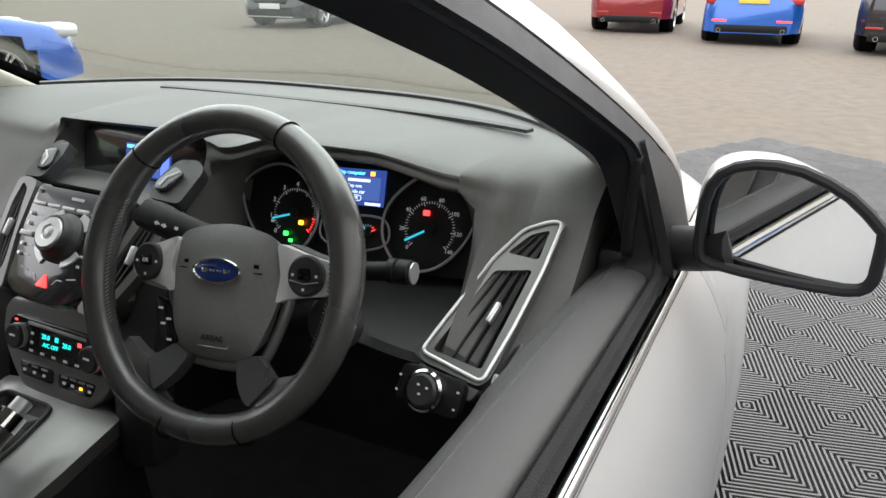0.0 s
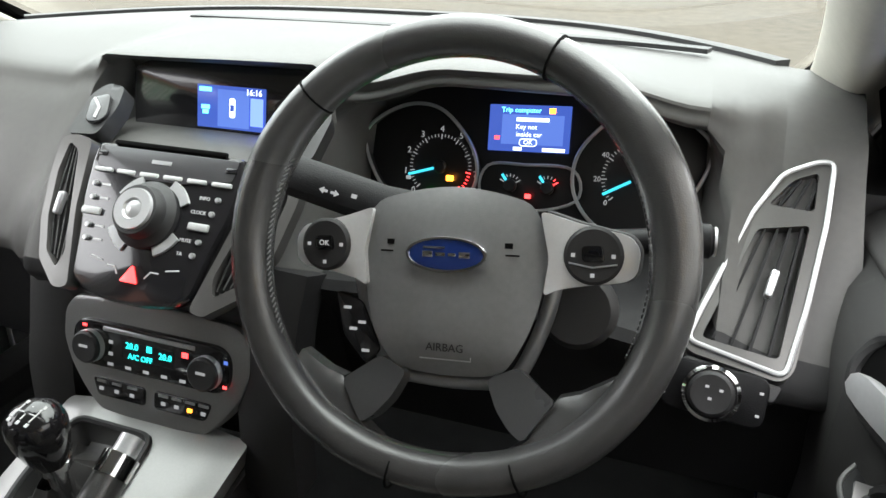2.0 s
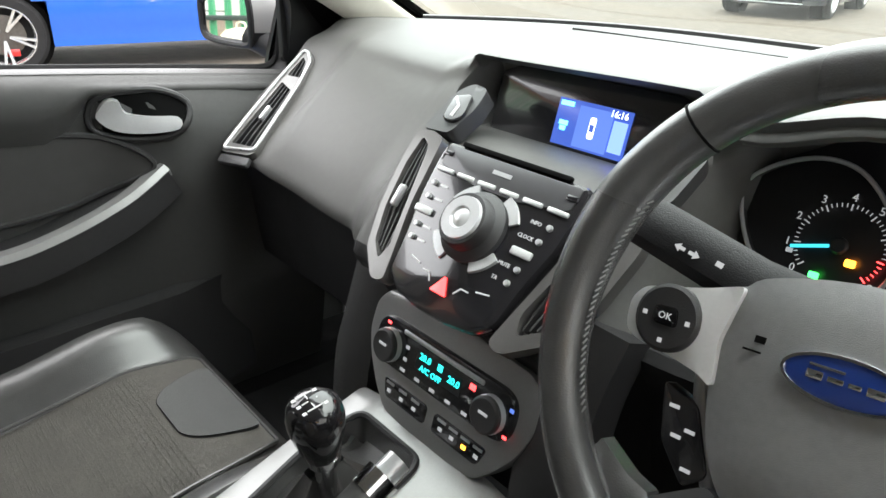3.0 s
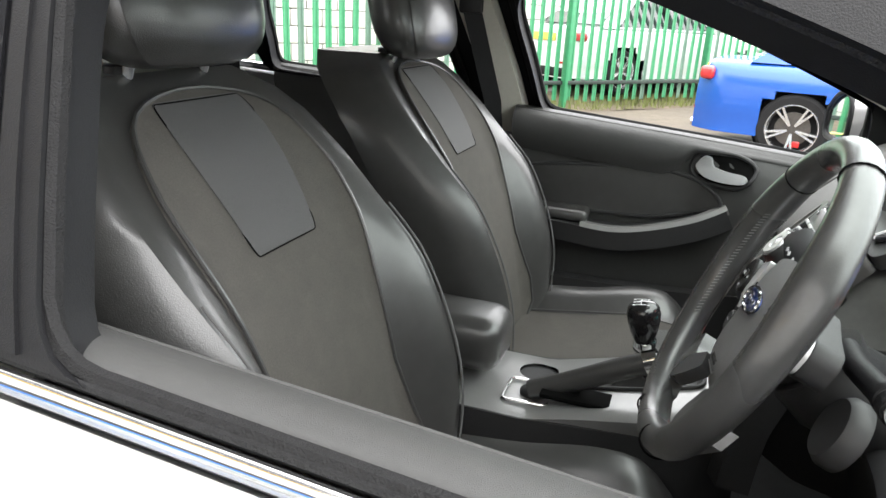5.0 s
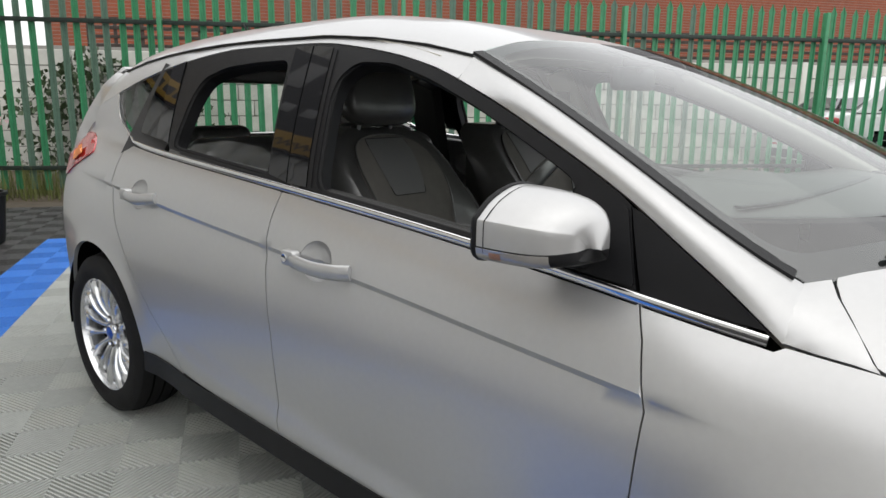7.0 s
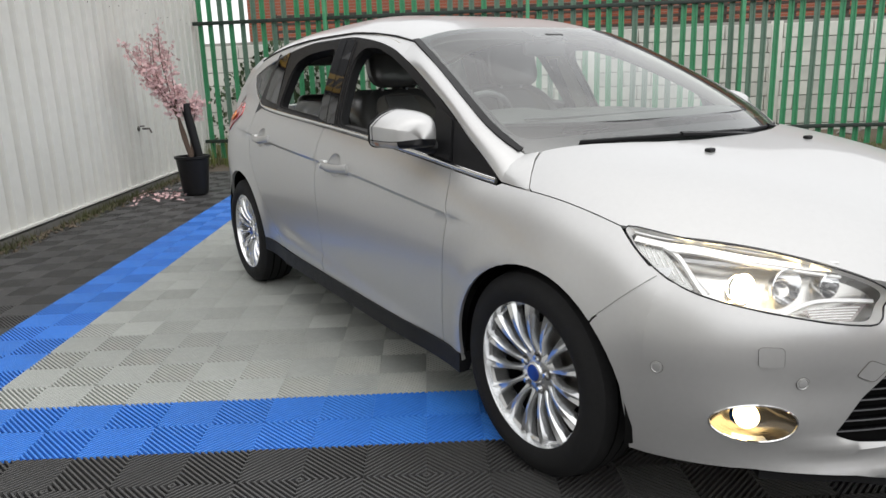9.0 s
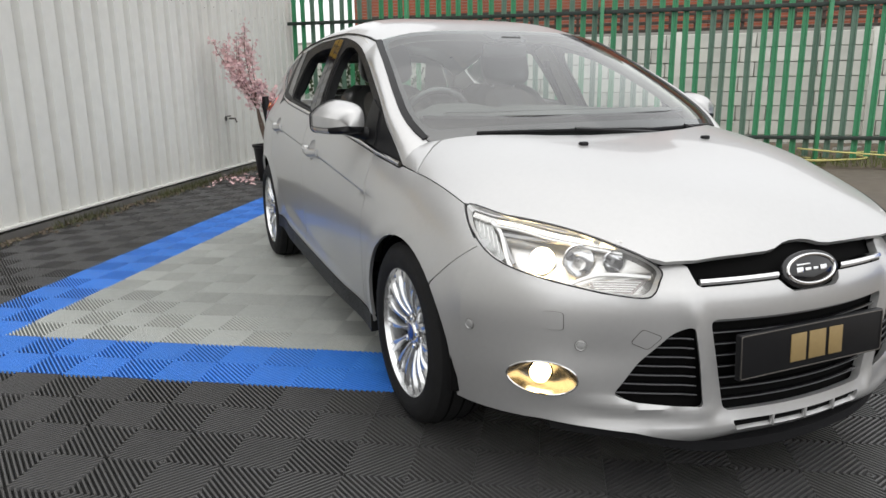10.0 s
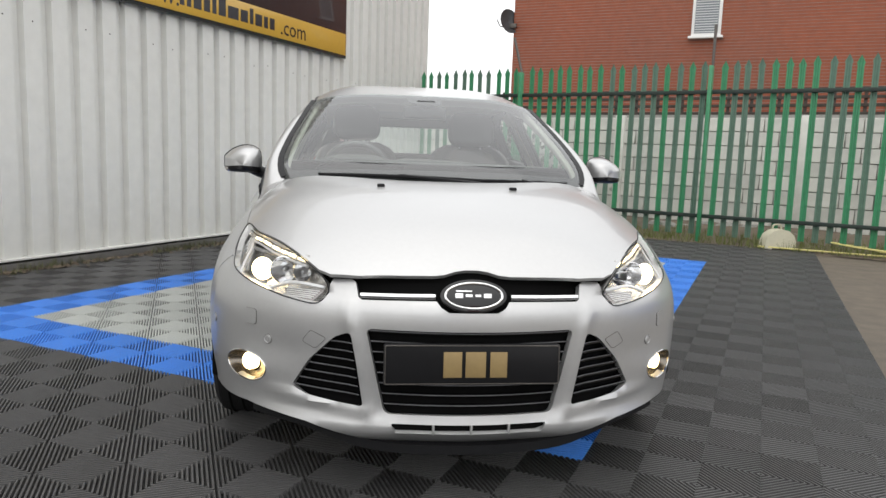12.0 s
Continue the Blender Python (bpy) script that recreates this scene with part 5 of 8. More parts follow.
def head_lamp(s):
    """A slanting lamp: clear cover, silver surround, projector, bowls, a row of small lights, ribbed indicator."""
    n = Vector((.42, .72, .52)).normalized()
    up = [bonnet(x, y) for x, y in LAMP_UP]
    low = [fascia(x, z) for x, z in LAMP_LOW] + [(side_x(y, z) - .003, y, z) for y, z in ((.408, .694), (.352, .724), (.30, .756))]
    loop = smooth_loop(up + [(.443, .772, .672)] + low, 4)
    c = sum((Vector(p) for p in loop), Vector()) / len(loop)
    ax = Vector((.72, -.42, 0))
    ax = (ax - n * ax.dot(n)).normalized()
    ay = ax.cross(n)
    flat = [((p - c).dot(ax), (p - c).dot(ay)) for p in loop]
    pts = np.array(flat)
    r2 = ((pts[:, None] - pts[None]) ** 2).sum(2)
    one = np.column_stack([np.ones(len(pts)), pts])
    A = np.block([[r2 * np.log(r2 + 1e-12) + 2e-4 * np.eye(len(pts)), one], [one.T, np.zeros((3, 3))]])
    co = np.linalg.solve(A, np.concatenate([[(p - c).dot(n) for p in loop], np.zeros(3)]))
    mir = Matrix.Diagonal((s, 1, 1))

    def S(u, v, d=0.0):
        q = (pts[:, 0] - u) ** 2 + (pts[:, 1] - v) ** 2
        h = float((co[:-3] * q * np.log(q + 1e-12)).sum() + co[-3] + co[-2] * u + co[-1] * v)
        return mir @ (c + ax * u + ay * v + n * (h - d))
    face = mir @ n

    def ribbon(name, pts, d, w, material, label="", parent=None, tall=.006):
        path = [S(u, v, d) for u, v in smooth_loop([Vector(p) for p in pts], 4, False)]
        return part(name, sweep(path, [(-w / 2, -tall), (w / 2, -tall), (w / 2 * .8, tall * .5), (-w / 2 * .8, tall * .5)], up=face), material, parent or lamp, label)
    lamp = part("head_lamp", sheet(lambda u, v: tuple(S(u, v, -.002)), flat, (), .022, 0, face), LENS, CAR, "lit clear headlamp with chrome reflectors")
    lamp.visible_shadow = False
    inner = [(u * .945 - .003, v * .90 + .001) for u, v in flat]
    part("housing", sheet(lambda u, v: tuple(S(u, v, .062)), inner, (), .03, 0, face), LAMP_CHROME, lamp, "silvered lamp housing")
    for name, a, b, material in (("bezel", [mir @ p for p in loop], [S(u, v, .022) for u, v in inner], LAMP_SILVER), ("inner_wall", [S(u, v, .022) for u, v in inner], [S(u, v, .062) for u, v in inner], LAMP_GREY)):
        bm = bmesh.new()
        va, vb = [bm.verts.new(p) for p in a], [bm.verts.new(p) for p in b]
        for i in range(len(a)):
            bm.faces.new([va[i], va[(i + 1) % len(a)], vb[(i + 1) % len(a)], vb[i]])
        part(name, bm, material, lamp, "silver inner bezel" if name == "bezel" else "")
    part("lamp_seal", tube([mir @ p for p in loop], .0022, 6, True, up=face), BLACK_TRIM, lamp)
    part("side_reflector", sheet(lambda u, v: tuple(S(u, v, .032)), [(.25, .16), (.19, .118), (.148, .0), (.16, -.005), (.222, .04)], (), .03, 0, face), mat("pale_reflector", (.42, .42, .40), .22, .6, 0, .2, 90), lamp, "pale side reflector")
    for k in range(5):
        ribbon("reflector_rib", [(.165 + .015 * k, .02 + .02 * k), (.178 + .013 * k, .085 + .014 * k)], .031, .003, LAMP_SILVER, "", None, .002)
    ribbon("divider_bar", [(.190, .122), (.164, .084), (.144, .001), (.127, -.041)], .018, .012, LAMP_SILVER, "silver bar between the chambers")
    strip = [(.247, .160), (.182, .125), (.119, .103), (.055, .075), (.001, .054), (-.041, .041), (-.096, .023), (-.16, .005)]
    st = ribbon("light_strip", strip, .022, .020, LAMP_CHROME, "narrow strip with a row of small lights")
    for a, b in zip(strip[1:], strip[2:]):
        a, b = Vector(a), Vector(b)
        ribbon("led_bar", [a.lerp(b, .14), a.lerp(b, .5), a.lerp(b, .8)], .016, .009, LED, "warm lit light bar", st, .002)
    ribbon("strip_edge", [(u, v - .017) for u, v in strip[1:]], .014, .007, LAMP_SILVER)
    ribbon("strip_edge", [(u, v + .016) for u, v in strip], .014, .005, LAMP_SILVER)
    ribbon("dark_brow", [(.160, .080), (.078, .056), (.0, .040), (-.052, .026)], .026, .012, LAMP_GREY, "dark brow over the projector")
    ribbon("dark_brow", [(.155, .075), (.14, .02), (.122, -.02)], .030, .010, LAMP_GREY)
    ribbon("lower_wave", [(.127, -.041), (.077, -.063), (.024, -.077), (-.02, -.086), (-.065, -.071), (-.117, -.061), (-.233, -.068)], .022, .010, LAMP_SILVER, "curved silver trim")
    fwd = mir @ Vector((.22, .97, .06))

    def lens_at(u, v, d):
        return Matrix.Translation(S(u, v, d)) @ fwd.to_track_quat("Z", "Y").to_matrix().to_4x4()
    for u, v, d, r, lit in ((.048, -.013, .030, .031, True), (-.048, -.018, .028, .036, False), (-.137, -.026, .026, .024, False)):
        m = lens_at(u, v, d)
        bowl = part("reflector", lathe([(r * 1.25, .004), (r * 1.18, .006), (r * 1.05, -.006), (r * .85, -.022), (r * .5, -.036), (.002, -.040)], m, 28, None, False), CHROME, lamp, "chrome reflector bowl")
        if lit:
            part("projector_lens", lathe([(r * .98, -.016), (r * .96, 0), (r * .72, .014), (r * .36, .021), (.001, .023)], m, 28), WHITE_BULB, bowl, "glowing projector lens")
        else:
            part("bulb", lathe([(.005, -.036), (.007, -.012), (.005, -.002), (.001, 0)], m, 12), LAMP_GREY, bowl, "unlit bulb")
    ind = part("indicator", sheet(lambda u, v: tuple(S(u, v, .036)), [(-.075, -.078), (-.228, -.070), (-.19, -.108), (-.095, -.104)], (), .03, 0, face), mat("indicator_chrome", (.34, .31, .29), .2, .8, 0, .1, 60), lamp, "ribbed indicator reflector")
    for k in range(5):
        v = -.077 - .006 * k
        ribbon("indicator_rib", [(-.085 - .002 * k, v), (-.21 + .006 * k, v)], .034, .003, LAMP_SILVER, "", ind, .002)


for s in (1, -1):
    head_lamp(s)


# door mirrors
def door_mirror(s):
    c = Vector((s * .914, -.603, 1.015))
    sec = smooth_loop([(-.80, -.96), (0, -1.0), (.72, -.95), (.95, -.80), (1.0, -.56), (1.0, -.50), (1.0, -.10), (.988, .20), (.93, .32), (.58, .74), (.05, 1.0), (-.48, .96), (-.86, .70), (-1.0, .20), (-1.0, -.50), (-.96, -.82)], 4)
    n, m2 = len(sec), 16

    def at(k, i):
        f = min(1.0, k / 14)
        g, h = (1 - (.93 * f) ** 4.2) ** .5, 1.0
        if k > 14:
            g, h = g * (.74, .02)[k - 15], (.78, .02)[k - 15]
        px, pz = sec[i % n]
        x = px * .089 * g
        z = pz * (.066 if pz > 0 else .060) * ((1 - (.93 * f) ** 3) ** (.36 if pz > 0 else .16)) * (1 - .10 * px * (pz > 0)) - .008 * f
        z = -.028 + (z + .028) * h
        return c + Vector((s * (x - .022 * f), -.072 + .150 * f + (0, .007, .010)[max(0, k - 14)] - .0115 * px, z))

    def skin(name, cols, rows, material, parent, label, lift=0.0):
        bm = bmesh.new()
        grid = [[bm.verts.new(at(k, i) + (at(k, i) - c).normalized() * lift) for i in cols] for k in rows]
        for a, b in zip(grid, grid[1:]):
            for i in range(len(a) - 1):
                bm.faces.new([a[i], a[i + 1], b[i + 1], b[i]])
        if rows[-1] == m2:
            bm.faces.new(grid[-1])
        bmesh.ops.recalc_face_normals(bm, faces=bm.faces)
        return part(name, bm, material, parent, label)
    mir = skin("door_mirror", list(range(20, 57)), list(range(m2 + 1)), PAINT, CAR, "silver door mirror with black base")
    skin("lower_shell", list(range(56, 64)) + list(range(0, 21)), list(range(m2 + 1)), BLACK_TRIM, mir, "black lower shell")
    skin("side_repeater", list(range(9, 20)), list(range(0, 13)), mat("clear_plastic", (.42, .40, .37), .15, .4, .5), mir, "clear side indicator lens", .0015)
    skin("repeater_bulb", list(range(12, 16)), list(range(3, 6)), mat("repeater_amber", (.30, .16, .10), .3), mir, "", .002)
    rim = [at(0, i) for i in range(0, n, 2)]
    n = len(rim)
    back = Vector((0, -1, 0))
    cc = sum(rim, Vector()) / n
    part("mirror_rim", tube([cc + (q - cc) * .965 for q in rim], .0065, 8, True, up=back), BLACK_TRIM, mir, "black plastic frame round the mirror glass")
    loop = [cc + (p - cc) * .93 + Vector((0, .008, 0)) for p in rim]
    turn = Matrix.Rotation(radians(-4.7 * s), 3, "Z") @ Matrix.Rotation(radians(-.6), 3, "X")
    cm = sum(loop, Vector()) / n
    gl = bmesh.new()
    gl.faces.new([gl.verts.new(cm + turn @ (p - cm)) for p in (loop if s < 0 else loop[::-1])])
    part("mirror_glass", gl, MIRROR, mir, "mirror glass")
    part("mirror_backing", membrane([cc + (p - cc) * .99 + Vector((0, .02, 0)) for p in rim], .04, 0, facing=back), DARK, mir)
    part("mirror_arm", sweep([(s * .785, -.60, .945), (s * .82, -.615, .955), (s * .87, -.64, .975)], circle(.035, 12, .028), up=(0, 0, 1)), BLACK_TRIM, mir)
    part("mirror_sail", sheet(lambda y, z: side(y, z, s), rnd([(-.655, .925), (-.484, .91), (-.525, 1.04), (-.635, 1.085)], .01), (), .03, .012, RIGHT, .006), BLACK_TRIM, mir, "black triangular mirror mount")


for s in (1, -1):
    door_mirror(s)


# rear end
def rear_y(x, z):
    return -3.42 + .34 * (abs(x) / .8) ** 3.5 + 1.05 * max(0, z - 1.0) ** 1.3


half = [(.3, .30), (.60, .30), (.72, .36), (.74, .6), (.735, .85), (.70, 1.05), (.66, 1.15), (.60, 1.27), (.52, 1.345), (.3, 1.362)]
part("tailgate", sheet(lambda x, z: (x, rear_y(x, z), z), mirrored(half), [rnd([(.54, 1.03), (.48, 1.30), (-.48, 1.30), (-.54, 1.03)], .03)], .05, .014, (0, -1, 0)), PAINT, CAR, "silver tailgate")
part("rear_screen", sheet(lambda x, z: (x, rear_y(x, z) + .004, z), rnd([(.54, 1.03), (.48, 1.30), (-.48, 1.30), (-.54, 1.03)], .03), (), .05, .004, (0, -1, 0)), CLEAR, CAR, "rear window glass").visible_shadow = False
for s in (1, -1):
    lp = [(s * (side_x(y, z) + .006), y, z) for y, z in ((-2.83, 1.01), (-2.90, 1.055), (-3.0, 1.075), (-3.10, 1.06), (-3.14, .98), (-3.10, .90), (-3.02, .93), (-2.90, .975))]
    lamp = part("tail_lamp", membrane(smooth_loop(lp, 4), .025, .012, facing=(s * .8, -.6, .1), thick=.03), RED_LENS, CAR, "red tail lamp cluster")
    part("amber_window", membrane([Vector(p) + Vector((s * .015, -.006, 0)) for p in [(s * (side_x(y, z) + .004), y, z) for y, z in ((-2.90, 1.0), (-2.97, 1.03), (-3.04, 1.0), (-2.98, .965))]], .02, .006, facing=(s * .8, -.6, .1)), AMBER, lamp)
part("rear_bumper", sheet(lambda x, z: (x, -3.40 + .30 * (abs(x) / .8) ** 4, z), mirrored([(.4, .24), (.80, .26), (.81, .5), (.78, .62), (.4, .62)]), (), .06, .02, (0, -1, 0)), PAINT, CAR, "silver rear bumper")
for s in (1, -1):
    edge = [Vector(side(y, z, s)) for y, z in ((-2.96, 1.19), (-3.0, rail_z(-3.0)), (-3.055, 1.12), (-3.09, 1.0), (-3.12, .8), (-3.16, .6), (-3.18, .4))]
    gate = [Vector((s * x, rear_y(x, z) + .004, z)) for x, z in ((.72, .38), (.74, .6), (.735, .85), (.70, 1.05), (.66, 1.15), (.60, 1.27), (.52, 1.345))]
    part("rear_corner", membrane(edge + gate + [Vector(roof(.5, -3.08, s)), Vector(roof(.60, -3.0, s))], .04, .01, facing=(s * .62, -.7, .35)), PAINT, CAR, "silver rear corner beside the tailgate")
# floor pan
bm = bmesh.new()
block((0, -1.42, .225), (1.40, 3.5, .06), .02, None, bm)
part("floor_pan", bm, DARK, CAR)
part("bulkhead", block((0, -.12, .55), (1.42, .06, .62), .01), DARK, CAR)
part("engine_bay", block((0, .30, .45), (.9, .6, .40), .03), DARK, CAR)


# wheels
def wheel(x, y, s, turn):
    w = part("wheel", lathe([(.21, -.10), (.285, -.105), (.308, -.085), (.316, -.05), (.318, 0), (.316, .05), (.308, .085), (.285, .103), (.245, .108), (.222, .098), (.215, .0), (.21, -.1)], None, 56, None, False), RUBBER, CAR, "black road tyre on a multi-spoke alloy wheel")
    w.matrix_basis = pose(x, y, HUB_Z + .008, 0, 90 if s > 0 else -90, 0) @ Matrix.Rotation(turn, 4, "Z")
    for k in (-.045, 0, .045):
        part("tread_groove", lathe([(.3185, k - .004), (.3192, k), (.3185, k + .004)], None, 40, None, False), DARK, w)
    rim = part("rim", lathe([(.222, .096), (.228, .098), (.230, .09), (.222, .082), (.208, .07), (.198, -.08), (.2, -.08), (.212, .065), (.222, .096)], None, 56, None, False), ALLOY, w, "polished rim edge")
    # Black dish added behind the spokes for the shade in the gaps.
    part("barrel_shade", lathe([(.200, .02), (.196, -.03), (.15, -.05), (.001, -.05)], None, 40, None, False), DARK, w, "black dish in place of the shade inside the wheel")
    sp, rows = bmesh.new(), []
    for i in range(10):
        t = i / 9
        r = .058 + t * .158
        hw = .0125 - .004 * math.sin(math.pi * min(1, t / .6)) + .0085 * sstep(.45, 1, t)
        z = .078 - .022 * (1 - t) ** 2 + .006 * math.sin(math.pi * t)
        rows.append([sp.verts.new((r, y, z + dz)) for y, dz in ((-hw, -.026), (-hw, -.004), (-hw * .55, .003 + .004 * t), (0, .005 - .006 * sstep(.5, 1, t)), (hw * .55, .003 + .004 * t), (hw, -.004), (hw, -.026))])
    for a, b in zip(rows, rows[1:]):
        for i in range(6):
            sp.faces.new([a[i], a[i + 1], b[i + 1], b[i]])
    bmesh.ops.recalc_face_normals(sp, faces=sp.faces)
    first = part("spoke", sp, ALLOY, w)
    for k in range(1, 15):
        q = first.copy()
        scene.collection.objects.link(q)
        q.parent = w
        q.matrix_basis = Matrix.Rotation(2 * math.pi * k / 15, 4, "Z")
    hub = part("hub", lathe([(.080, .02), (.078, .052), (.068, .060), (.034, .064), (.032, .070), (.028, .073), (.001, .074)], None, 30), ALLOY, w)
    part("centre_cap", lathe([(.026, .0735), (.024, .0755), (.001, .0765)], None, 24), BADGE_BLUE, hub, "blue centre cap")
    for k in range(5):
        a = 2 * math.pi * (k + .5) / 5
        at = Matrix.Translation((.052 * math.cos(a), .052 * math.sin(a), 0))
        # Raised dark collar imitates the shade of a recess round the nut.
        nut_collar = part("nut_shade", lathe([(.0155, .0600), (.0155, .0640), (.0135, .0645)], at, 16, None, False), DARK_METAL, w, "dark collar drawn as shade round a wheel nut")
        part("wheel_nut", lathe([(.0105, .055), (.0105, .070), (.008, .074), (.001, .075)], at, 6), CHROME, nut_collar)
    part("brake_disc", lathe([(.14, -.01), (.14, .0), (.05, .005), (.05, .02), (.001, .02)], None, 32), DARK_METAL, w)


for y in (0, AXLE_R):
    wheel(.775, y, 1, .3 if y else 1.1)
    wheel(-.775, y, -1, .7)


# ---- the silver car: inside ----
SOFT = mat("dash_soft_plastic", (0.0988, 0.0969, 0.0935), .46, 0, 0, .10, 120, .05, 1400, spec=.36)
HARD = mat("dark_hard_plastic", (.030, .030, .031), .45, 0, 0, .12, 160, .06, 1500)
PIANO = mat("piano_black", (.016, .016, .018), .16, 0, .5, .08, 60)
LEATHER = mat("black_leather", (.044, .044, .043), .36, 0, 0, .18, 40, .06, 700)
WHEEL_LEATHER = mat("wheel_leather", (.060, .060, .060), .27, 0, 0, .18, 60, .04, 900)
FABRIC = mat("taupe_fabric", (.120, .112, .101), .92, 0, 0, .22, 500, .35, 1600)
PATCH = mat("grey_leather_patch", (.098, .097, .096), .42, 0, 0, .10, 200, .15, 1600)
BEIGE = mat("beige_trim", (.60, .575, .51), .85, 0, 0, .05, 90, .1, 900)
DASH_SILVER = mat("dash_silver", (0.1295, 0.1270, 0.1226), .33, .4, .1, .05, 400)
CONSOLE_SILVER = mat("console_silver", (.300, .300, .295), .30, .4, .2, .05, 400)
CARPET = mat("carpet", (.016, .016, .017), .95, 0, 0, .3, 300, .4, 900)
# White print with a faint glow added, even on marks that aren't backlit.
WHITE_MARK = mat("glowing_print", (.45, .45, .45), .5, vary=0, glow=(.85, .87, .9), power=.05)
BLUE_SCREEN = mat("blue_screen", (.01, .02, .08), .2, vary=0, glow=(.03, .06, .26), power=.36)
BLUE_LIGHT = mat("pale_blue_screen", (.02, .05, .12), .2, vary=0, glow=(.06, .11, .36), power=.36)
SCREEN_TEXT = mat("screen_text", (.8, .85, .9), .4, vary=0, glow=(.75, .88, 1), power=.4)
CYAN = mat("cyan_display", (.0, .3, .3), .4, vary=0, glow=(.02, .75, .68), power=.6)
NEEDLE = mat("needle_blue", (.05, .4, .5), .4, vary=0, glow=(.03, .36, .50), power=.4)
RED_GLOW = mat("red_glow", (.5, .02, .02), .4, vary=0, glow=(1, .04, .04), power=1.1)
ORANGE_GLOW = mat("orange_lamp", (.6, .2, .02), .4, vary=0, glow=(1, .30, .02), power=1.4)
GREEN_GLOW = mat("green_lamp", (.05, .5, .05), .4, vary=0, glow=(.04, .9, .10), power=1.0)
CLUSTER_BLACK = mat("cluster_black", (.010, .010, .011), .45, vary=.1)

for m in (LEATHER, WHEEL_LEATHER):
    m.node_tree.nodes["Principled BSDF"].inputs["Coat Weight"].default_value = .9
    m.node_tree.nodes["Principled BSDF"].inputs["Coat Roughness"].default_value = .24
KNOB_SILVER = mat("knob_silver", (.66, .67, .68), .28, .35, 0, .05, 300)
DOOR_PLASTIC = mat("door_plastic", (.052, .052, .051), .45, 0, 0, .10, 120, .10, 1400)
LOWER_DASH = mat("lower_dash_plastic", (.014, .014, .015), .6, 0, 0, .12, 160, .06, 1500)
CABIN = Matrix.Translation((0, -1.4, .96)) @ Matrix.Scale(.975, 4) @ Matrix.Translation((0, 1.4, -.96))
settled = set(bpy.data.objects)


def settle():
    """Brings the cabin parts built so far to the cabin's scale."""
    for ob in set(bpy.data.objects) - settled:
        if ob.type == "MESH":
            ob.data.transform(CABIN)
        settled.add(ob)


# dashboard body: cross sections at stations across the car, then a smooth skin
STATIONS = [
    (-.715, [(-.56, 1.0), (-.60, .985), (-.63, .955), (-.70, .90), (-.77, .85), (-.80, .815), (-.76, .78), (-.73, .60)]),
    (-.58, [(-.57, 1.012), (-.61, .99), (-.64, .96), (-.71, .90), (-.775, .85), (-.80, .815), (-.755, .78), (-.73, .60)]),
    (-.50, [(-.60, 1.012), (-.65, .985), (-.70, .945), (-.75, .895), (-.785, .85), (-.80, .81), (-.75, .78), (-.73, .60)]),
    (-.27, [(-.62, 1.015), (-.67, .985), (-.715, .945), (-.765, .895), (-.80, .85), (-.815, .81), (-.76, .78), (-.74, .60)]),
    (-.205, [(-.635, 1.03), (-.68, 1.0), (-.715, .965), (-.765, .92), (-.815, .88), (-.845, .82), (-.82, .77), (-.80, .62)]),
    (-.168, [(-.655, 1.042), (-.674, 1.034), (-.640, 1.02), (-.652, .952), (-.765, .952), (-.87, .842), (-.86, .79), (-.875, .66)]),
    (.128, [(-.655, 1.047), (-.674, 1.039), (-.640, 1.022), (-.652, .952), (-.765, .952), (-.87, .842), (-.86, .79), (-.875, .66)]),
    (.150, [(-.66, 1.040), (-.685, 1.024), (-.70, 1.0), (-.725, .96), (-.77, .92), (-.84, .84), (-.82, .78), (-.80, .62)]),
    (.180, [(-.665, 1.036), (-.69, 1.020), (-.685, 1.006), (-.60, .985), (-.63, .866), (-.80, .84), (-.77, .77), (-.73, .62)]),
    (.30, [(-.68, 1.058), (-.705, 1.05), (-.695, 1.036), (-.585, 1.02), (-.62, .868), (-.79, .845), (-.77, .77), (-.73, .62)]),
    (.44, [(-.68, 1.058), (-.705, 1.05), (-.695, 1.036), (-.585, 1.02), (-.62, .868), (-.79, .845), (-.77, .77), (-.73, .62)]),
    (.556, [(-.65, 1.034), (-.675, 1.020), (-.67, 1.006), (-.60, .985), (-.63, .866), (-.80, .84), (-.77, .77), (-.73, .62)]),
    (.590, [(-.60, 1.02), (-.64, .995), (-.67, .965), (-.725, .905), (-.785, .85), (-.81, .815), (-.77, .77), (-.73, .62)]),
    (.635, [(-.57, 1.012), (-.61, .985), (-.64, .955), (-.71, .89), (-.785, .835), (-.81, .80), (-.77, .77), (-.73, .62)]),
    (.715, [(-.56, 1.0), (-.60, .98), (-.63, .95), (-.71, .885), (-.785, .83), (-.81, .80), (-.76, .77), (-.73, .62)]),
]


def dash_section(x):
    i = 0
    while i < len(STATIONS) - 2 and x > STATIONS[i + 1][0]:
        i += 1
    (x0, a), (x1, b) = STATIONS[i], STATIONS[i + 1]
    t = sstep(0, 1, (x - x0) / (x1 - x0))
    y0 = -.10 - .30 * min(1, abs(x) / .66) ** 3
    pts = [(y0, 1.018), ((y0 - .62) / 2, 1.036 - .014 * (abs(x) / .7) ** 2)]
    return [Vector(p) for p in pts] + [Vector(p).lerp(Vector(q), t) for p, q in zip(a, b)]


xs = sorted(set([-.715 + 1.43 * i / 72 for i in range(73)] + [s[0] for s in STATIONS]))


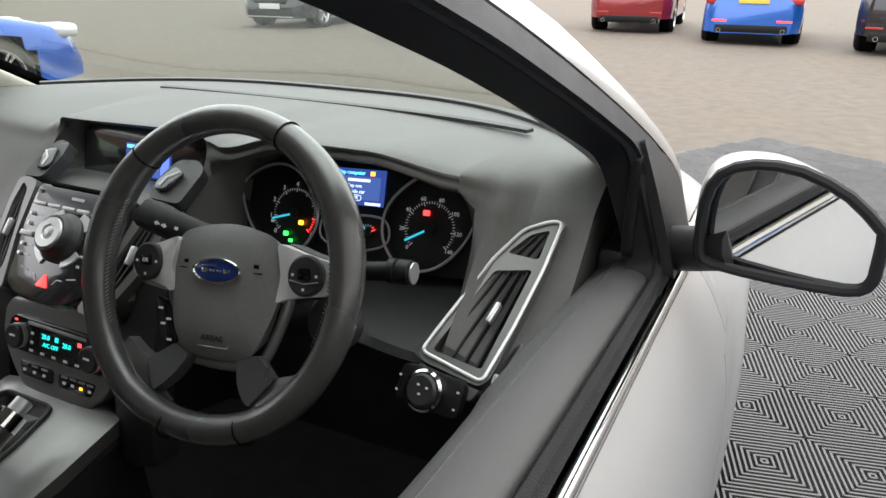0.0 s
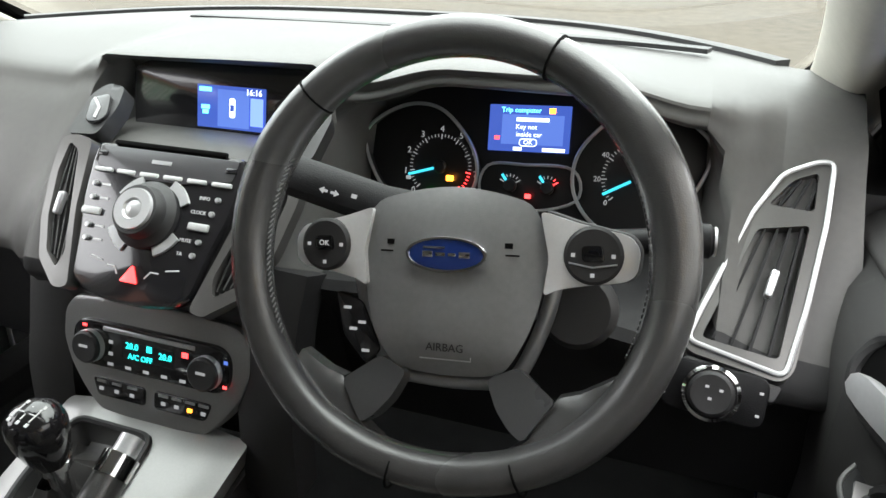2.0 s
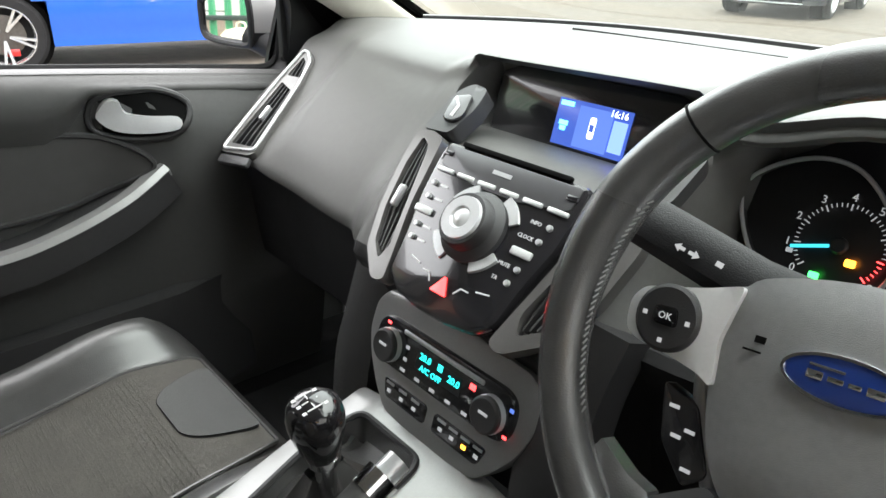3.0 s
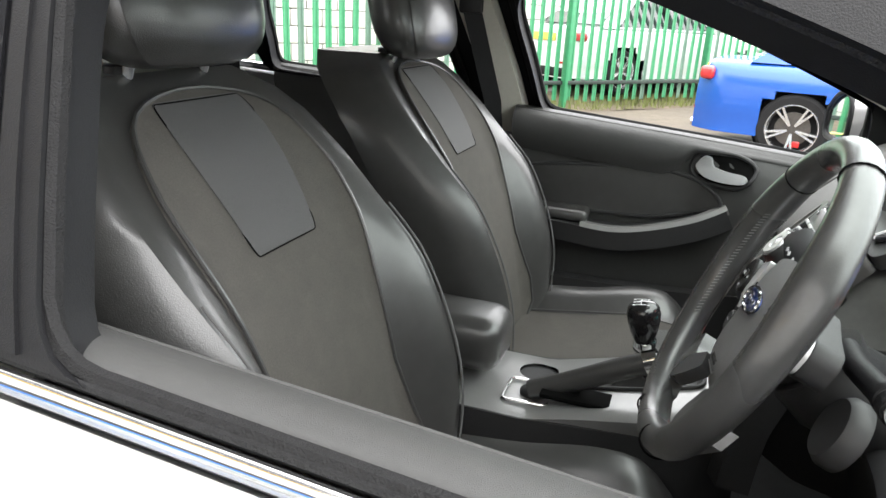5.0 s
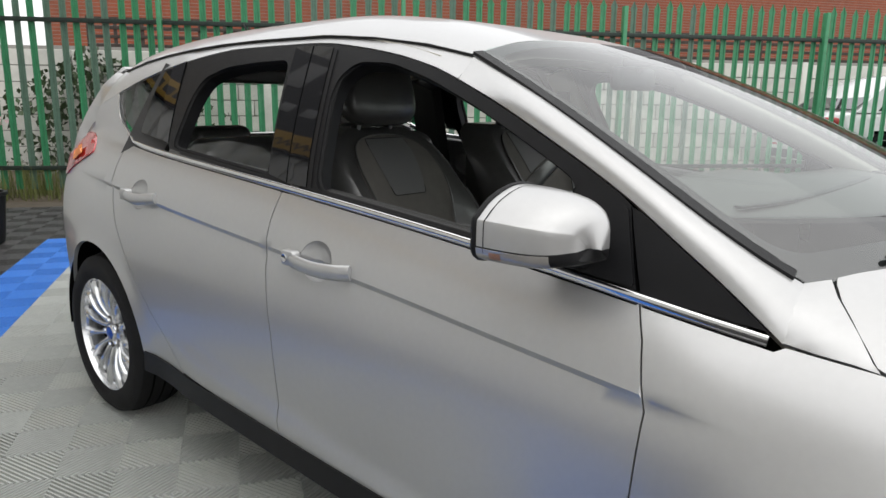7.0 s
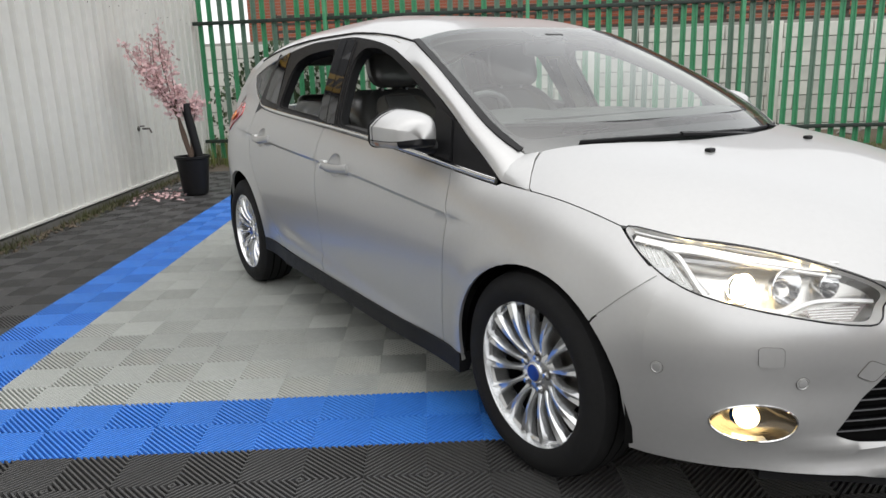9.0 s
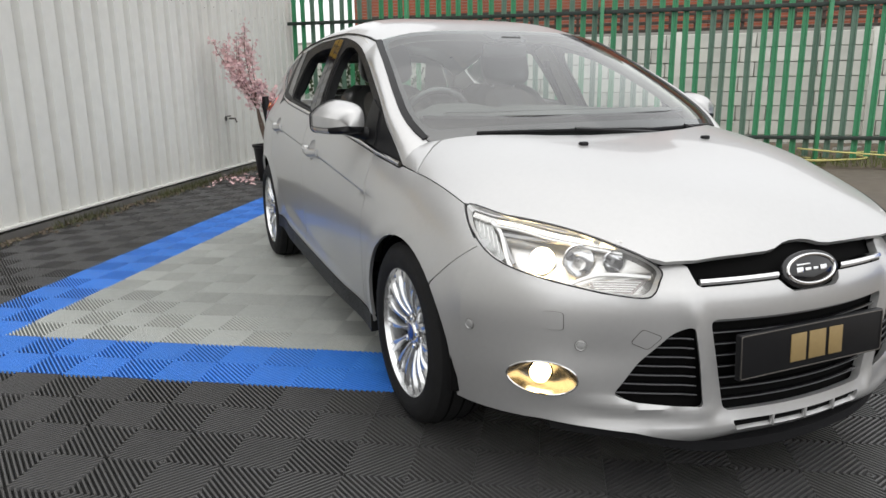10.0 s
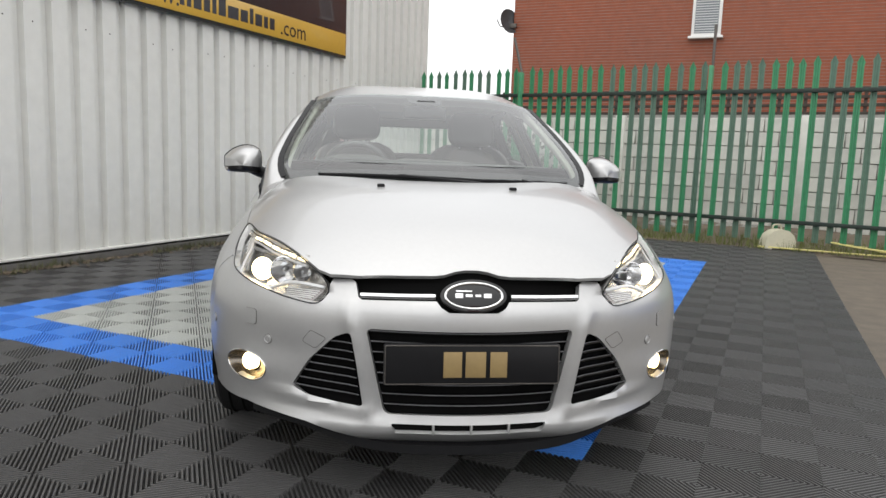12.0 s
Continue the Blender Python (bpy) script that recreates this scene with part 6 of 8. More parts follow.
def dash_skin(low):
    bm = bmesh.new()
    grid = [[(x, p[0], p[1]) for p in smooth_loop(dash_section(x), 5, False)] for x in xs]
    grid = [[bm.verts.new(p) for p in (g[30:] if low else g[:36])] for g in grid]
    for x, a, b in zip(xs, grid, grid[1:]):
        cut = 30 if x > .165 else 35
        for i in range(len(a) - 1):
            if low == (i + 30 * low >= cut):
                bm.faces.new([a[i], a[i + 1], b[i + 1], b[i]])
    for col in (grid[0], grid[-1]):
        bm.faces.new(col + [bm.verts.new((col[0].co.x, -.3, .62 if low else .9))])
    bmesh.ops.recalc_face_normals(bm, faces=bm.faces)
    return bm


DASH = part("dashboard", dash_skin(False), SOFT, CAR, "charcoal soft-touch moulded dashboard")
part("lower_dash", dash_skin(True), LOWER_DASH, DASH, "black plastic lower dashboard")
pts = [(x, -.112 - .30 * min(1, abs(x) / .66) ** 3, 1.022) for x in [-.64 + 1.28 * i / 30 for i in range(31)]]
part("screen_gap_trim", sweep(pts, [(-.012, -.006), (.012, -.006), (.012, .004), (-.012, .004)]), HARD, DASH)
pts = [(x, -.33 - .10 * (abs(x) / .66) ** 3, 1.034) for x in [-.3 + .85 * i / 20 for i in range(21)]]
part("demister_slot", sweep(pts, [(-.010, -.004), (.010, -.004), (.010, .002), (-.010, .002)]), HARD, DASH)


def vent(s):
    """The tall corner vent with its bright outline."""
    right, up = Vector((.09, -.013 * 1, -.012)).normalized(), Vector((.122, .179, .135))
    m = face_frame((.564, -.799, .834), right, up)
    flip = Matrix.Diagonal((s, 1, 1, 1))
    outl = [(.077, .243), (.061, .241), (.030, .215), (.012, .158), (-.001, .041), (-.003, .004), (.006, -.004), (.086, -.002), (.094, .011), (.091, .079), (.086, .167)]
    frame_loop = rnd(outl, .008)
    up_l, low_l = rnd([(.028, .172), (.043, .208), (.063, .224), (.070, .178)], .006), rnd([(.011, .014), (.026, .142), (.070, .162), (.079, .018)], .006)
    bm = sheet(lambda a, b: tuple(flip @ m @ Vector((a, b, .006 + .10 * (a - .045) * (a - .045)))), frame_loop, [up_l, low_l], .02, .02, lambda p: Vector((0, -.6, .8)))
    vt = part("corner_vent", bm, DASH_SILVER, DASH, "dark corner air vent with a bright silver outline")
    loop3 = [flip @ m @ Vector((*p, .008)) for p in rnd([(.074, .238), (.060, .236), (.032, .211), (.016, .155), (.003, .039), (.0, .006), (.088, .004), (.088, .078), (.083, .166)], .01)]
    part("bright_outline", tube(loop3, .0025, 8, True, up=(0, -.6, .8)), KNOB_SILVER, vt, "bright silver outline")
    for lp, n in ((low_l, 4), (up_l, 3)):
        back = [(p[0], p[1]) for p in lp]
        # Flat black sheet in place of the shade inside the vent.
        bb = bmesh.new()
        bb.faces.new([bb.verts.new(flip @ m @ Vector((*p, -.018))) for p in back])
        part("vent_shade_sheet", bb, DARK, vt)
        for k in range(n):
            t = (k + .6) / n
            lo_x, hi_x = (.011 + .067 * t, .027 + .042 * t) if n == 4 else (.030 + .038 * t, .045 + .024 * t)
            lo_y, hi_y = (.017, .145 + .014 * t) if n == 4 else (.174, .21 + .012 * t)
            part("vane", sweep([flip @ m @ Vector((lo_x, lo_y, -.004)), flip @ m @ Vector((hi_x, hi_y, -.004))], [(-.0012, -.008), (.0012, -.008), (.0012, .008), (-.0012, .008)], up=(0, -.6, .8)), BLACK_TRIM, vt)
    part("vane_tab", block((.054, .09, .002), (.008, .03, .012), .003, flip @ m), SATIN, vt, "silver adjuster tab")
    lo = [(.004, -.006), (.09, -.004), (.086, -.022), (.0, -.024)]
    part("lower_trim", slab(rnd(lo, .005), .008, flip @ m @ pose(0, 0, -.004), .003), HARD, vt)


for s in (1, -1):
    vent(s)

# light switch, by the driver's knee
m = face_frame((.592, -.836, .816), (1, -.12, 0), (0, .5, .86))
sw = part("light_switch", slab(rnd([(-.042, -.022), (.046, -.022), (.046, .024), (-.042, .024)], .012), .012, m @ pose(0, 0, -.012), .003), BLACK_TRIM, DASH, "rotary light switch panel")
part("knob_ring", lathe([(.025, 0), (.025, .010), (.022, .012), (.020, .010)], m, 28), CHROME, sw)
part("knob", lathe([(.020, 0), (.020, .014), (.017, .017), (.001, .016)], m, 24), HARD, sw)
for x, y in ((-.004, .006), (.0, -.004), (.008, .005), (.04, .010), (.04, -.010), (-.04, .008), (-.04, -.01)):
    part("switch_mark", block((x, y, .0175 if abs(x) < .03 else .001), (.0032, .0022, .001), 0, m), WHITE_MARK, sw)


# instrument cluster
CLU = face_frame((.367, -.626, .957), (1, 0, 0), (0, .34, .94)) @ pose(0, 0, 0, 0, 0, 3)
cl = part("instrument_panel", slab(rnd([(-.205, -.095), (.20, -.095), (.205, .03), (.11, .075), (-.11, .075), (-.21, .02)], .03), .004, CLU @ pose(0, 0, -.006), .001), CLUSTER_BLACK, CAR, "black instrument cluster with two round dials")


def dial(cx, cy, r, nums, a0, a1, ticks, needle, red_from=None, size=.011, bez=None):
    c = CLU @ Matrix.Translation((cx, cy, 0))
    if bez:
        loop0 = [CLU @ Vector((*p, .012)) for p in smooth_loop(bez, 6)]
        part("dial_bezel", tube(loop0, .0022, 6, True, up=CLU.to_3x3() @ Vector((0, 0, 1))), SATIN, cl, "thin grey dial surround")
        wall = bmesh.new()
        a = [wall.verts.new(CLU @ Vector((*p, .012))) for p in smooth_loop(bez, 6)]
        b = [wall.verts.new(CLU @ Vector((*p, -.002))) for p in smooth_loop(bez, 6)]
        for i in range(len(a)):
            wall.faces.new([a[i], a[(i + 1) % len(a)], b[(i + 1) % len(a)], b[i]])
        part("dial_wall", wall, CLUSTER_BLACK, cl)
    tk, rd = bmesh.new(), bmesh.new()
    for i in range(ticks + 1):
        t = i / ticks
        a = radians(a0 + (a1 - a0) * t)
        big = i % (ticks // max(1, len(nums) - 1)) == 0 if len(nums) > 1 else True
        ln = .006 if big else .0035
        mm = c @ pose((r - ln / 2) * math.cos(a), (r - ln / 2) * math.sin(a), .0015, 0, 0, math.degrees(a))
        block((0, 0, 0), (ln, .0012 if big else .0008, .0006), 0, mm, rd if red_from is not None and t >= red_from else tk)
    part("dial_ticks", tk, WHITE_MARK, cl)
    if len(rd.verts):
        part("red_zone", rd, RED_GLOW, cl)
    else:
        rd.free()
    for i, n in enumerate(nums):
        a = radians(a0 + (a1 - a0) * i / max(1, len(nums) - 1))
        words(str(n), size, c @ pose((r + size * .55) * math.cos(a) if size > .008 else (r - .013) * math.cos(a), (r + size * .55) * math.sin(a) if size > .008 else (r - .013) * math.sin(a), .001), WHITE_MARK, cl)
    a = radians(a0 + (a1 - a0) * needle)
    part("needle", sweep([c @ Vector((-.004 * math.cos(a), -.004 * math.sin(a), .004)), c @ Vector(((r + .002) * math.cos(a), (r + .002) * math.sin(a), .004))], [(-.0016, -.0005), (.0016, -.0005), (.0008, .0008), (-.0008, .0008)], up=CLU.to_3x3() @ Vector((0, 0, 1))), NEEDLE, cl, "lit blue needle")
    part("needle_hub", lathe([(.008, 0), (.008, .004), (.006, .006), (.001, .006)], c, 16), CLUSTER_BLACK, cl)


TACH_BEZ = [(-.200, .0), (-.180, .027), (-.138, .043), (-.098, .034), (-.062, -.008), (-.058, -.05), (-.09, -.088), (-.14, -.085), (-.18, -.05)]
dial(-.105, -.030, .039, [0, 1, 2, 3, 4, 5, 6, 7, 8], 222, -42, 40, .10, .86, .0105, TACH_BEZ)
dial(.125, -.030, .039, [0, 20, 40, 60, 80, 100, 120, 140], 222, -42, 42, .05, None, .0085, [(.200 - .0, -.0), (.182, .027), (.150, .043), (.105, .040), (.062, -.002), (.058, -.05), (.09, -.088), (.14, -.085), (.18, -.05)])
for cx in (-.018, .026):
    dial(cx, -.047, .014, ["", ""], 150, 30, 6, .2, .8 if cx > 0 else None, .004)
part("gauge_pod", tube([CLU @ Vector((*p, .006)) for p in smooth_loop([(-.045, -.025), (.0, -.022), (.055, -.025), (.06, -.06), (.0, -.075), (-.05, -.06)], 5)], .0018, 6, True, up=CLU.to_3x3() @ Vector((0, 0, 1))), SATIN, cl)
for x, y, mt, w in ((-.092, -.043, ORANGE_GLOW, .009), (-.118, -.062, GREEN_GLOW, .009), (-.108, -.072, GREEN_GLOW, .007), (.118, -.008, RED_GLOW, .010), (.004, -.058, RED_GLOW, .007), (-.145, -.045, WHITE_MARK, .006)):
    part("warning_lamp", slab(rnd([(-w / 2, -w * .38), (w / 2, -w * .38), (w / 2, w * .38), (-w / 2, w * .38)], w * .2), .001, CLU @ pose(x, y, .001), 0), mt, cl)
disp = part("trip_screen", slab([(-.0475, -.027), (.0475, -.027), (.0475, .026), (-.0475, .026)], .002, CLU @ pose(0.0, .020, .0), 0), BLUE_SCREEN, cl, "lit blue message screen")
T = CLU @ pose(0.0, .020, .0026)
part("message_panel", block((.004, -.002, -.0002), (.072, .034, .0006), 0, T), BLUE_LIGHT, disp)
words("Trip computer", .0078, T @ pose(-.010, .020, 0), mat("cyan_text", (.1, .5, .8), .4, vary=0, glow=(.1, .55, 1), power=1), disp)
part("fuel_mark", block((.026, .020, 0), (.007, .006, .0006), 0, T), ORANGE_GLOW, disp)
part("brand_bar", block((.004, .0095, .0004), (.038, .0042, .0005), 0, T), SCREEN_TEXT, disp)
words("Key not", .0078, T @ pose(-.003, .001, .0004), SCREEN_TEXT, disp)
words("inside car", .0078, T @ pose(.0005, -.0075, .0004), SCREEN_TEXT, disp)
words("OK", .0075, T @ pose(.0, -.0165, .0004), SCREEN_TEXT, disp)
part("button_outline", tube([T @ Vector((*p, .0004)) for p in rnd([(-.010, -.0205), (.010, -.0205), (.010, -.0125), (-.010, -.0125)], .004)], .0005, 4, True, up=CLU.to_3x3() @ Vector((0, 0, 1))), SCREEN_TEXT, disp)
part("status_bar", block((-.012, -.024, 0), (.010, .004, .0005), 0, T), SCREEN_TEXT, disp)
part("status_bar", block((.030, -.024, 0), (.026, .004, .0005), 0, T), SCREEN_TEXT, disp)
part("red_dot", block((-.037, -.012, 0), (.006, .004, .0005), 0, T), RED_GLOW, disp)


# steering wheel
WH = face_frame((.372, -.925, .957), (1, 0, 0), (0, .41, .91)) @ pose(0, 0, 0, 0, 0, 6.0)
N3 = WH.to_3x3() @ Vector((0, 0, 1))
HUB, SPK = WH @ pose(-.001, .003, -.053) @ Matrix.Scale(1.08, 4), WH @ pose(.002, .003, -.033)
ring, R = [], .174
rim_bm = bmesh.new()
n, k = 96, 14
for i in range(n):
    a = 2 * math.pi * i / n
    grip = 1 + .16 * (math.exp(-((math.degrees(a) - 22 + 180) % 360 - 180) ** 2 / 500) + math.exp(-((math.degrees(a) - 158 + 180) % 360 - 180) ** 2 / 500))
    o = Vector((math.cos(a), math.sin(a), 0))
    rr = R if math.sin(a) > -.8 else R - .004 * (abs(math.sin(a)) - .8) / .2
    ring.append([rim_bm.verts.new(WH @ (o * (rr + .0165 * grip * math.cos(b)) + Vector((0, 0, .004 + .0185 * grip * math.sin(b))))) for b in [2 * math.pi * j / k for j in range(k)]])
for i in range(n):
    for j in range(k):
        rim_bm.faces.new([ring[i][j], ring[(i + 1) % n][j], ring[(i + 1) % n][(j + 1) % k], ring[i][(j + 1) % k]])
bmesh.ops.recalc_face_normals(rim_bm, faces=rim_bm.faces)
SW = part("steering_wheel", rim_bm, WHEEL_LEATHER, CAR, "black leather-wrapped steering wheel with silver spokes")
for deg in (132, 62, 258, 292):
    a = radians(deg)
    o = Vector((math.cos(a), math.sin(a), 0))
    g = 1.0
    pts = [WH @ (o * (R + .0172 * math.cos(b)) + Vector((0, 0, .004 + .0192 * math.sin(b)))) for b in [2 * math.pi * j / 18 for j in range(18)]]
    part("rim_seam", tube(pts, .0011, 5, True, up=WH.to_3x3() @ Vector((-math.sin(a), math.cos(a), 0))), DARK, SW)
for a0, a1 in ((150, 205), (-25, 30)):
    st = bmesh.new()
    for i in range(34):
        a = radians(a0 + (a1 - a0) * i / 33)
        o = Vector((math.cos(a), math.sin(a), 0))
        c0 = WH @ (o * (R - .0185) + Vector((0, 0, .006)))
        c1 = WH @ (Vector((math.cos(a + .022), math.sin(a + .022), 0)) * (R - .0185) + Vector((0, 0, .011)))
        tube([c0, c1], .0007, 4, bm=st)
    part("stitching", st, mat("grey_thread", (.16, .16, .16), .8), SW)["kind"] = "stuff"
PADL = [(-.064, .034), (-.042, .045), (0.0, .051), (.042, .045), (.064, .034), (.073, .002), (.066, -.043), (.050, -.078), (.034, -.090), (0, -.093), (-.034, -.090), (-.050, -.078), (-.066, -.043), (-.073, .002)]
lp = smooth_loop(PADL, 4)
pad = part("airbag_pad", sheet(lambda x, y: tuple(HUB @ Vector((x, y, .027 + .018 * max(0, 1 - abs(x / .077) ** 3) * max(0, 1 - abs((y + .02) / .076) ** 4)))), lp, (), .009, .03, N3), mat("airbag_cover", (.23, .232, .236), .5, 0, 0, .1, 200, .06, 1800), SW, "dark grey airbag cover")
# badge on the pad
B = HUB @ pose(0, 0, .0452)
part("badge_rim", tube([B @ Vector((*p, .0022)) for p in circle(.030, 32, .0122)], .0017, 6, True, up=N3), CHROME, pad)
part("badge_oval", slab(circle(.029, 32, .0112), .0035, B @ pose(0, 0, -.001), .0015), BADGE_BLUE, pad, "blue oval emblem")
bars = bmesh.new()
for x, w, h in ((-.014, .008, .010), (-.004, .0075, .006), (.005, .006, .0055), (.0145, .0085, .010)):
    block((x, 0, .0028), (w, h * .45, .0008), .0003, B, bars)
block((-.009, .005, .0028), (.017, .0016, .0008), .0003, B, bars)
part("badge_script", bars, CHROME, pad, "silver script mark")
words("AIRBAG", .0085, HUB @ pose(0, -.070, .0425), HARD, pad)
part("airbag_outline", tube([HUB @ Vector((x, y, .0405)) for x, y in ((-.02, -.079), (.02, -.079), (.02, -.076))], .0006, 5, up=N3), SATIN, pad)
for sx in (-1, 1):
    part("horn_mark", block((sx * .046, .001, .0410), (.016, .0012, .001), 0, HUB), DARK, pad)
    part("horn_mark", block((sx * .046, .008, .0410), (.006, .004, .001), 0, HUB), DARK, pad)
for s in (1, -1):
    spoke = [(.070, .037), (.080, .034), (.096, .029), (.118, .024), (.138, .020), (.146, .009), (.144, -.010), (.135, -.016), (.104, -.020), (.084, -.024), (.074, -.030), (.078, .0)]
    lp = [(s * x, y) for x, y in rnd(spoke, .006)]
    sp = part("spoke_panel", membrane([SPK @ Vector((*p, .014 + .10 * (.15 - abs(p[0])))) for p in lp], .012, .004, facing=N3, thick=.02), mat("spoke_silver", (.88, .885, .89), .25, .25, 0, .04, 400), SW, "brushed silver spoke with buttons")
    part("spoke_back", slab([(p[0] * 1.012, p[1] * 1.06) for p in lp], .026, SPK @ pose(0, 0, -.022), .003), HARD, sp, "black rear shell of the spoke")
    D = SPK @ pose(s * .112, .004, .0235)
    part("button_pad", lathe([(.0225, -.004), (.0225, .001), (.020, .003), (.001, .0032)], D, 30), HARD, sp, "round black button pad")
    part("button_centre", slab(rnd([(-.008, -.006), (.009, -.006), (.007, .007), (-.009, .006)], .004), .003, D @ pose(0, .001, .002), .001), GLOSS_BLACK, sp)
    for dx, dy in ((-.015, 0), (.015, 0), (0, -.015)):
        part("button_mark", block((dx, dy, .0034), (.003, .003, .0005), 0, D), WHITE_MARK, sp)
    if s < 0:
        words("OK", .0065, D @ pose(0, .001, .0052), WHITE_MARK, sp)
    else:
        part("divider", tube([D @ Vector((-.018, -.006, .0035)), D @ Vector((0, -.009, .0035)), D @ Vector((.018, -.006, .0035))], .0008, 5, up=N3), SATIN, sp)
    low = [(s * x, y) for x, y in rnd([(.034, -.095), (.058, -.084), (.076, -.096), (.090, -.106), (.067, -.138), (.056, -.130), (.044, -.116)], .005)]
    web = [(s * x, y) for x, y in ((.0915, -.1045), (.108, -.100), (.134, -.086), (.142, -.104), (.118, -.134), (.086, -.158), (.052, -.162), (.052, -.150), (.0685, -.1385))]
    part("spoke_leather", membrane([WH @ Vector((*p, -.017 + .018 * sstep(.08, .145, -p[1]) + .10 * max(0, math.hypot(*p) - .145))) for p in web], .007, .004, facing=N3, thick=.016), WHEEL_LEATHER, SW, "leather web where the spoke meets the rim")
    part("lower_spoke", sheet(lambda x, y: tuple(WH @ Vector((x, y, -.012 + .018 * sstep(.08, .145, -y)))), low, (), .008, .016, N3), mat("dark_satin", (.105, .107, .11), .28, .45, 0, .05, 300), SW, "dark satin lower spoke")
    edge = [(s * .079, -.014), (s * .072, -.045), (s * .058, -.080), (s * .046, -.094), (s * .022, -.0975), (0, -.0985)]
    part("pad_surround", sweep([HUB @ Vector((*p, .022)) for p in smooth_loop(edge, 4, False)], circle(.0065, 10), up=N3), mat("grey_satin", (.34, .345, .35), .28, .7, 0, .05, 300), SW)
bt = [(-.108, -.036), (-.082, -.044), (-.064, -.085), (-.078, -.098), (-.100, -.074)]
bp = part("button_panel", slab(rnd(bt, .005), .012, SPK @ pose(0, 0, .0), .002), PIANO, SW, "small black button panel")
for x, y in ((-.096, -.050), (-.090, -.068), (-.078, -.086), (-.082, -.062)):
    part("button_mark", block((x, y, .0125), (.007, .0025, .0005), 0, SPK), WHITE_MARK, bp)
# column, shroud, stalks
part("hub_shell", lathe([(.030, -.092), (.042, -.082), (.048, -.06), (.046, -.045)], WH @ pose(0, -.012, 0), 32), HARD, SW, "black rear shell of the wheel boss")
part("column_shroud", sweep([WH @ Vector((0, -.018, -.085)), WH @ Vector((0, -.030, -.115)), (.372, -.74, .845)], circle(.052, 20, .052), up=(1, 0, 0)), HARD, SW, "black steering column shroud")
st = part("indicator_stalk", sweep([(.335, -.845, .955), (.29, -.862, .966), (.24, -.864, .978), (.201, -.862, .985)], [(-.019, -.007), (-.013, -.011), (.013, -.011), (.019, -.005), (.016, .009), (.009, .012), (-.010, .012), (-.018, .007)], up=(0, -.5, .8)), BLACK_TRIM, CAR, "black indicator stalk with white arrows")
A = face_frame((.245, -.875, .978), (1, .06, -.2), (0, .45, .9)) @ pose(0, 0, .003) @ Matrix.Scale(.62, 4)
for dx, sg in ((-.008, -1), (.009, 1)):
    arrow = [(-.006, .002), (0, .002), (0, .005), (.007, 0), (0, -.005), (0, -.002), (-.006, -.002)]
    part("arrow_mark", slab([(dx + sg * x, y) for x, y in arrow], .0012, A @ pose(0, 0, .003), 0), WHITE_MARK, st)
part("stalk_mark", block((.038, .004, .003), (.008, .006, .001), 0, A), WHITE_MARK, st)
part("stalk_tip", block((.203, -.862, .985), (.014, .020, .018), .006), BLACK_TRIM, st)
s2 = part("wiper_stalk", sweep([(.41, -.835, .938), (.47, -.838, .946), (.53, -.833, .955), (.55, -.83, .958)], circle(.0115, 12), up=(0, -.5, .8)), BLACK_TRIM, CAR, "black wiper stalk with a ribbed end")
part("ribbed_end", lathe([(.010, -.01), (.0145, -.008), (.0145, .0), (.012, .002), (.0145, .004), (.0145, .018), (.011, .021), (.001, .021)], Matrix.Translation((.55, -.83, .958)) @ Vector((1, .08, .05)).to_track_quat("Z", "Y").to_matrix().to_4x4(), 16), BLACK_TRIM, s2)
part("stalk_end_ring", lathe([(.0125, 0), (.0125, .002), (.010, .002)], Matrix.Translation((.571, -.8285, .959)) @ Vector((1, .08, .05)).to_track_quat("Z", "Y").to_matrix().to_4x4(), 16), SATIN, s2)
part("ignition_cover", lathe([(.036, 0), (.036, .012), (.03, .02), (.001, .021)], face_frame((.468, -.83, .875), (1, 0, 0), (0, .41, .91)), 26), mat("column_grey", (.05, .05, .051), .5, vary=.08), CAR, "round grey blank on the column")

# centre stack
AU = face_frame((0, -.835, .90), (1, 0, 0), (0, .645, .764))
AN = AU.to_3x3() @ Vector((0, 0, 1))
half = [(.098, .078), (.100, .058), (.096, .010), (.086, -.03), (.078, -.078), (.055, -.093), (.02, -.098)]
audio = part("audio_panel", slab(rnd(half + [(-x, y) for x, y in half[::-1]], .008), .016, AU @ pose(0, 0, -.008), .004), PIANO, CAR, "glossy black audio panel with a large knob and buttons")
part("silver_face", slab(rnd([(-.092, .074), (.092, .074), (.09, .050), (.03, .040), (-.03, .040), (-.09, .050)], .004), .0015, AU @ pose(0, 0, .008), .0005), mat("audio_grey", (.10, .10, .105), .3, .3), audio, "grey band above the buttons")
part("disc_slot", block((0, .079, .008), (.150, .006, .006), .002, AU), DARK, audio)
part("maker_bar", block((-.004, .061, .0098), (.026, .0045, .0006), 0, AU), SATIN, audio)
kn = part("volume_knob", lathe([(.038, 0), (.038, .006), (.034, .009), (.030, .012), (.029, .022), (.027, .025), (.001, .025)], AU @ pose(0, 0, .008), 40), HARD, audio, "large rotary knob with a silver cap")
part("knob_cap", lathe([(.0235, .025), (.0225, .0285), (.012, .0285), (.010, .0265), (.006, .0285), (.001, .029)], AU @ pose(0, 0, .008), 32), KNOB_SILVER, kn, "bright silver cap")
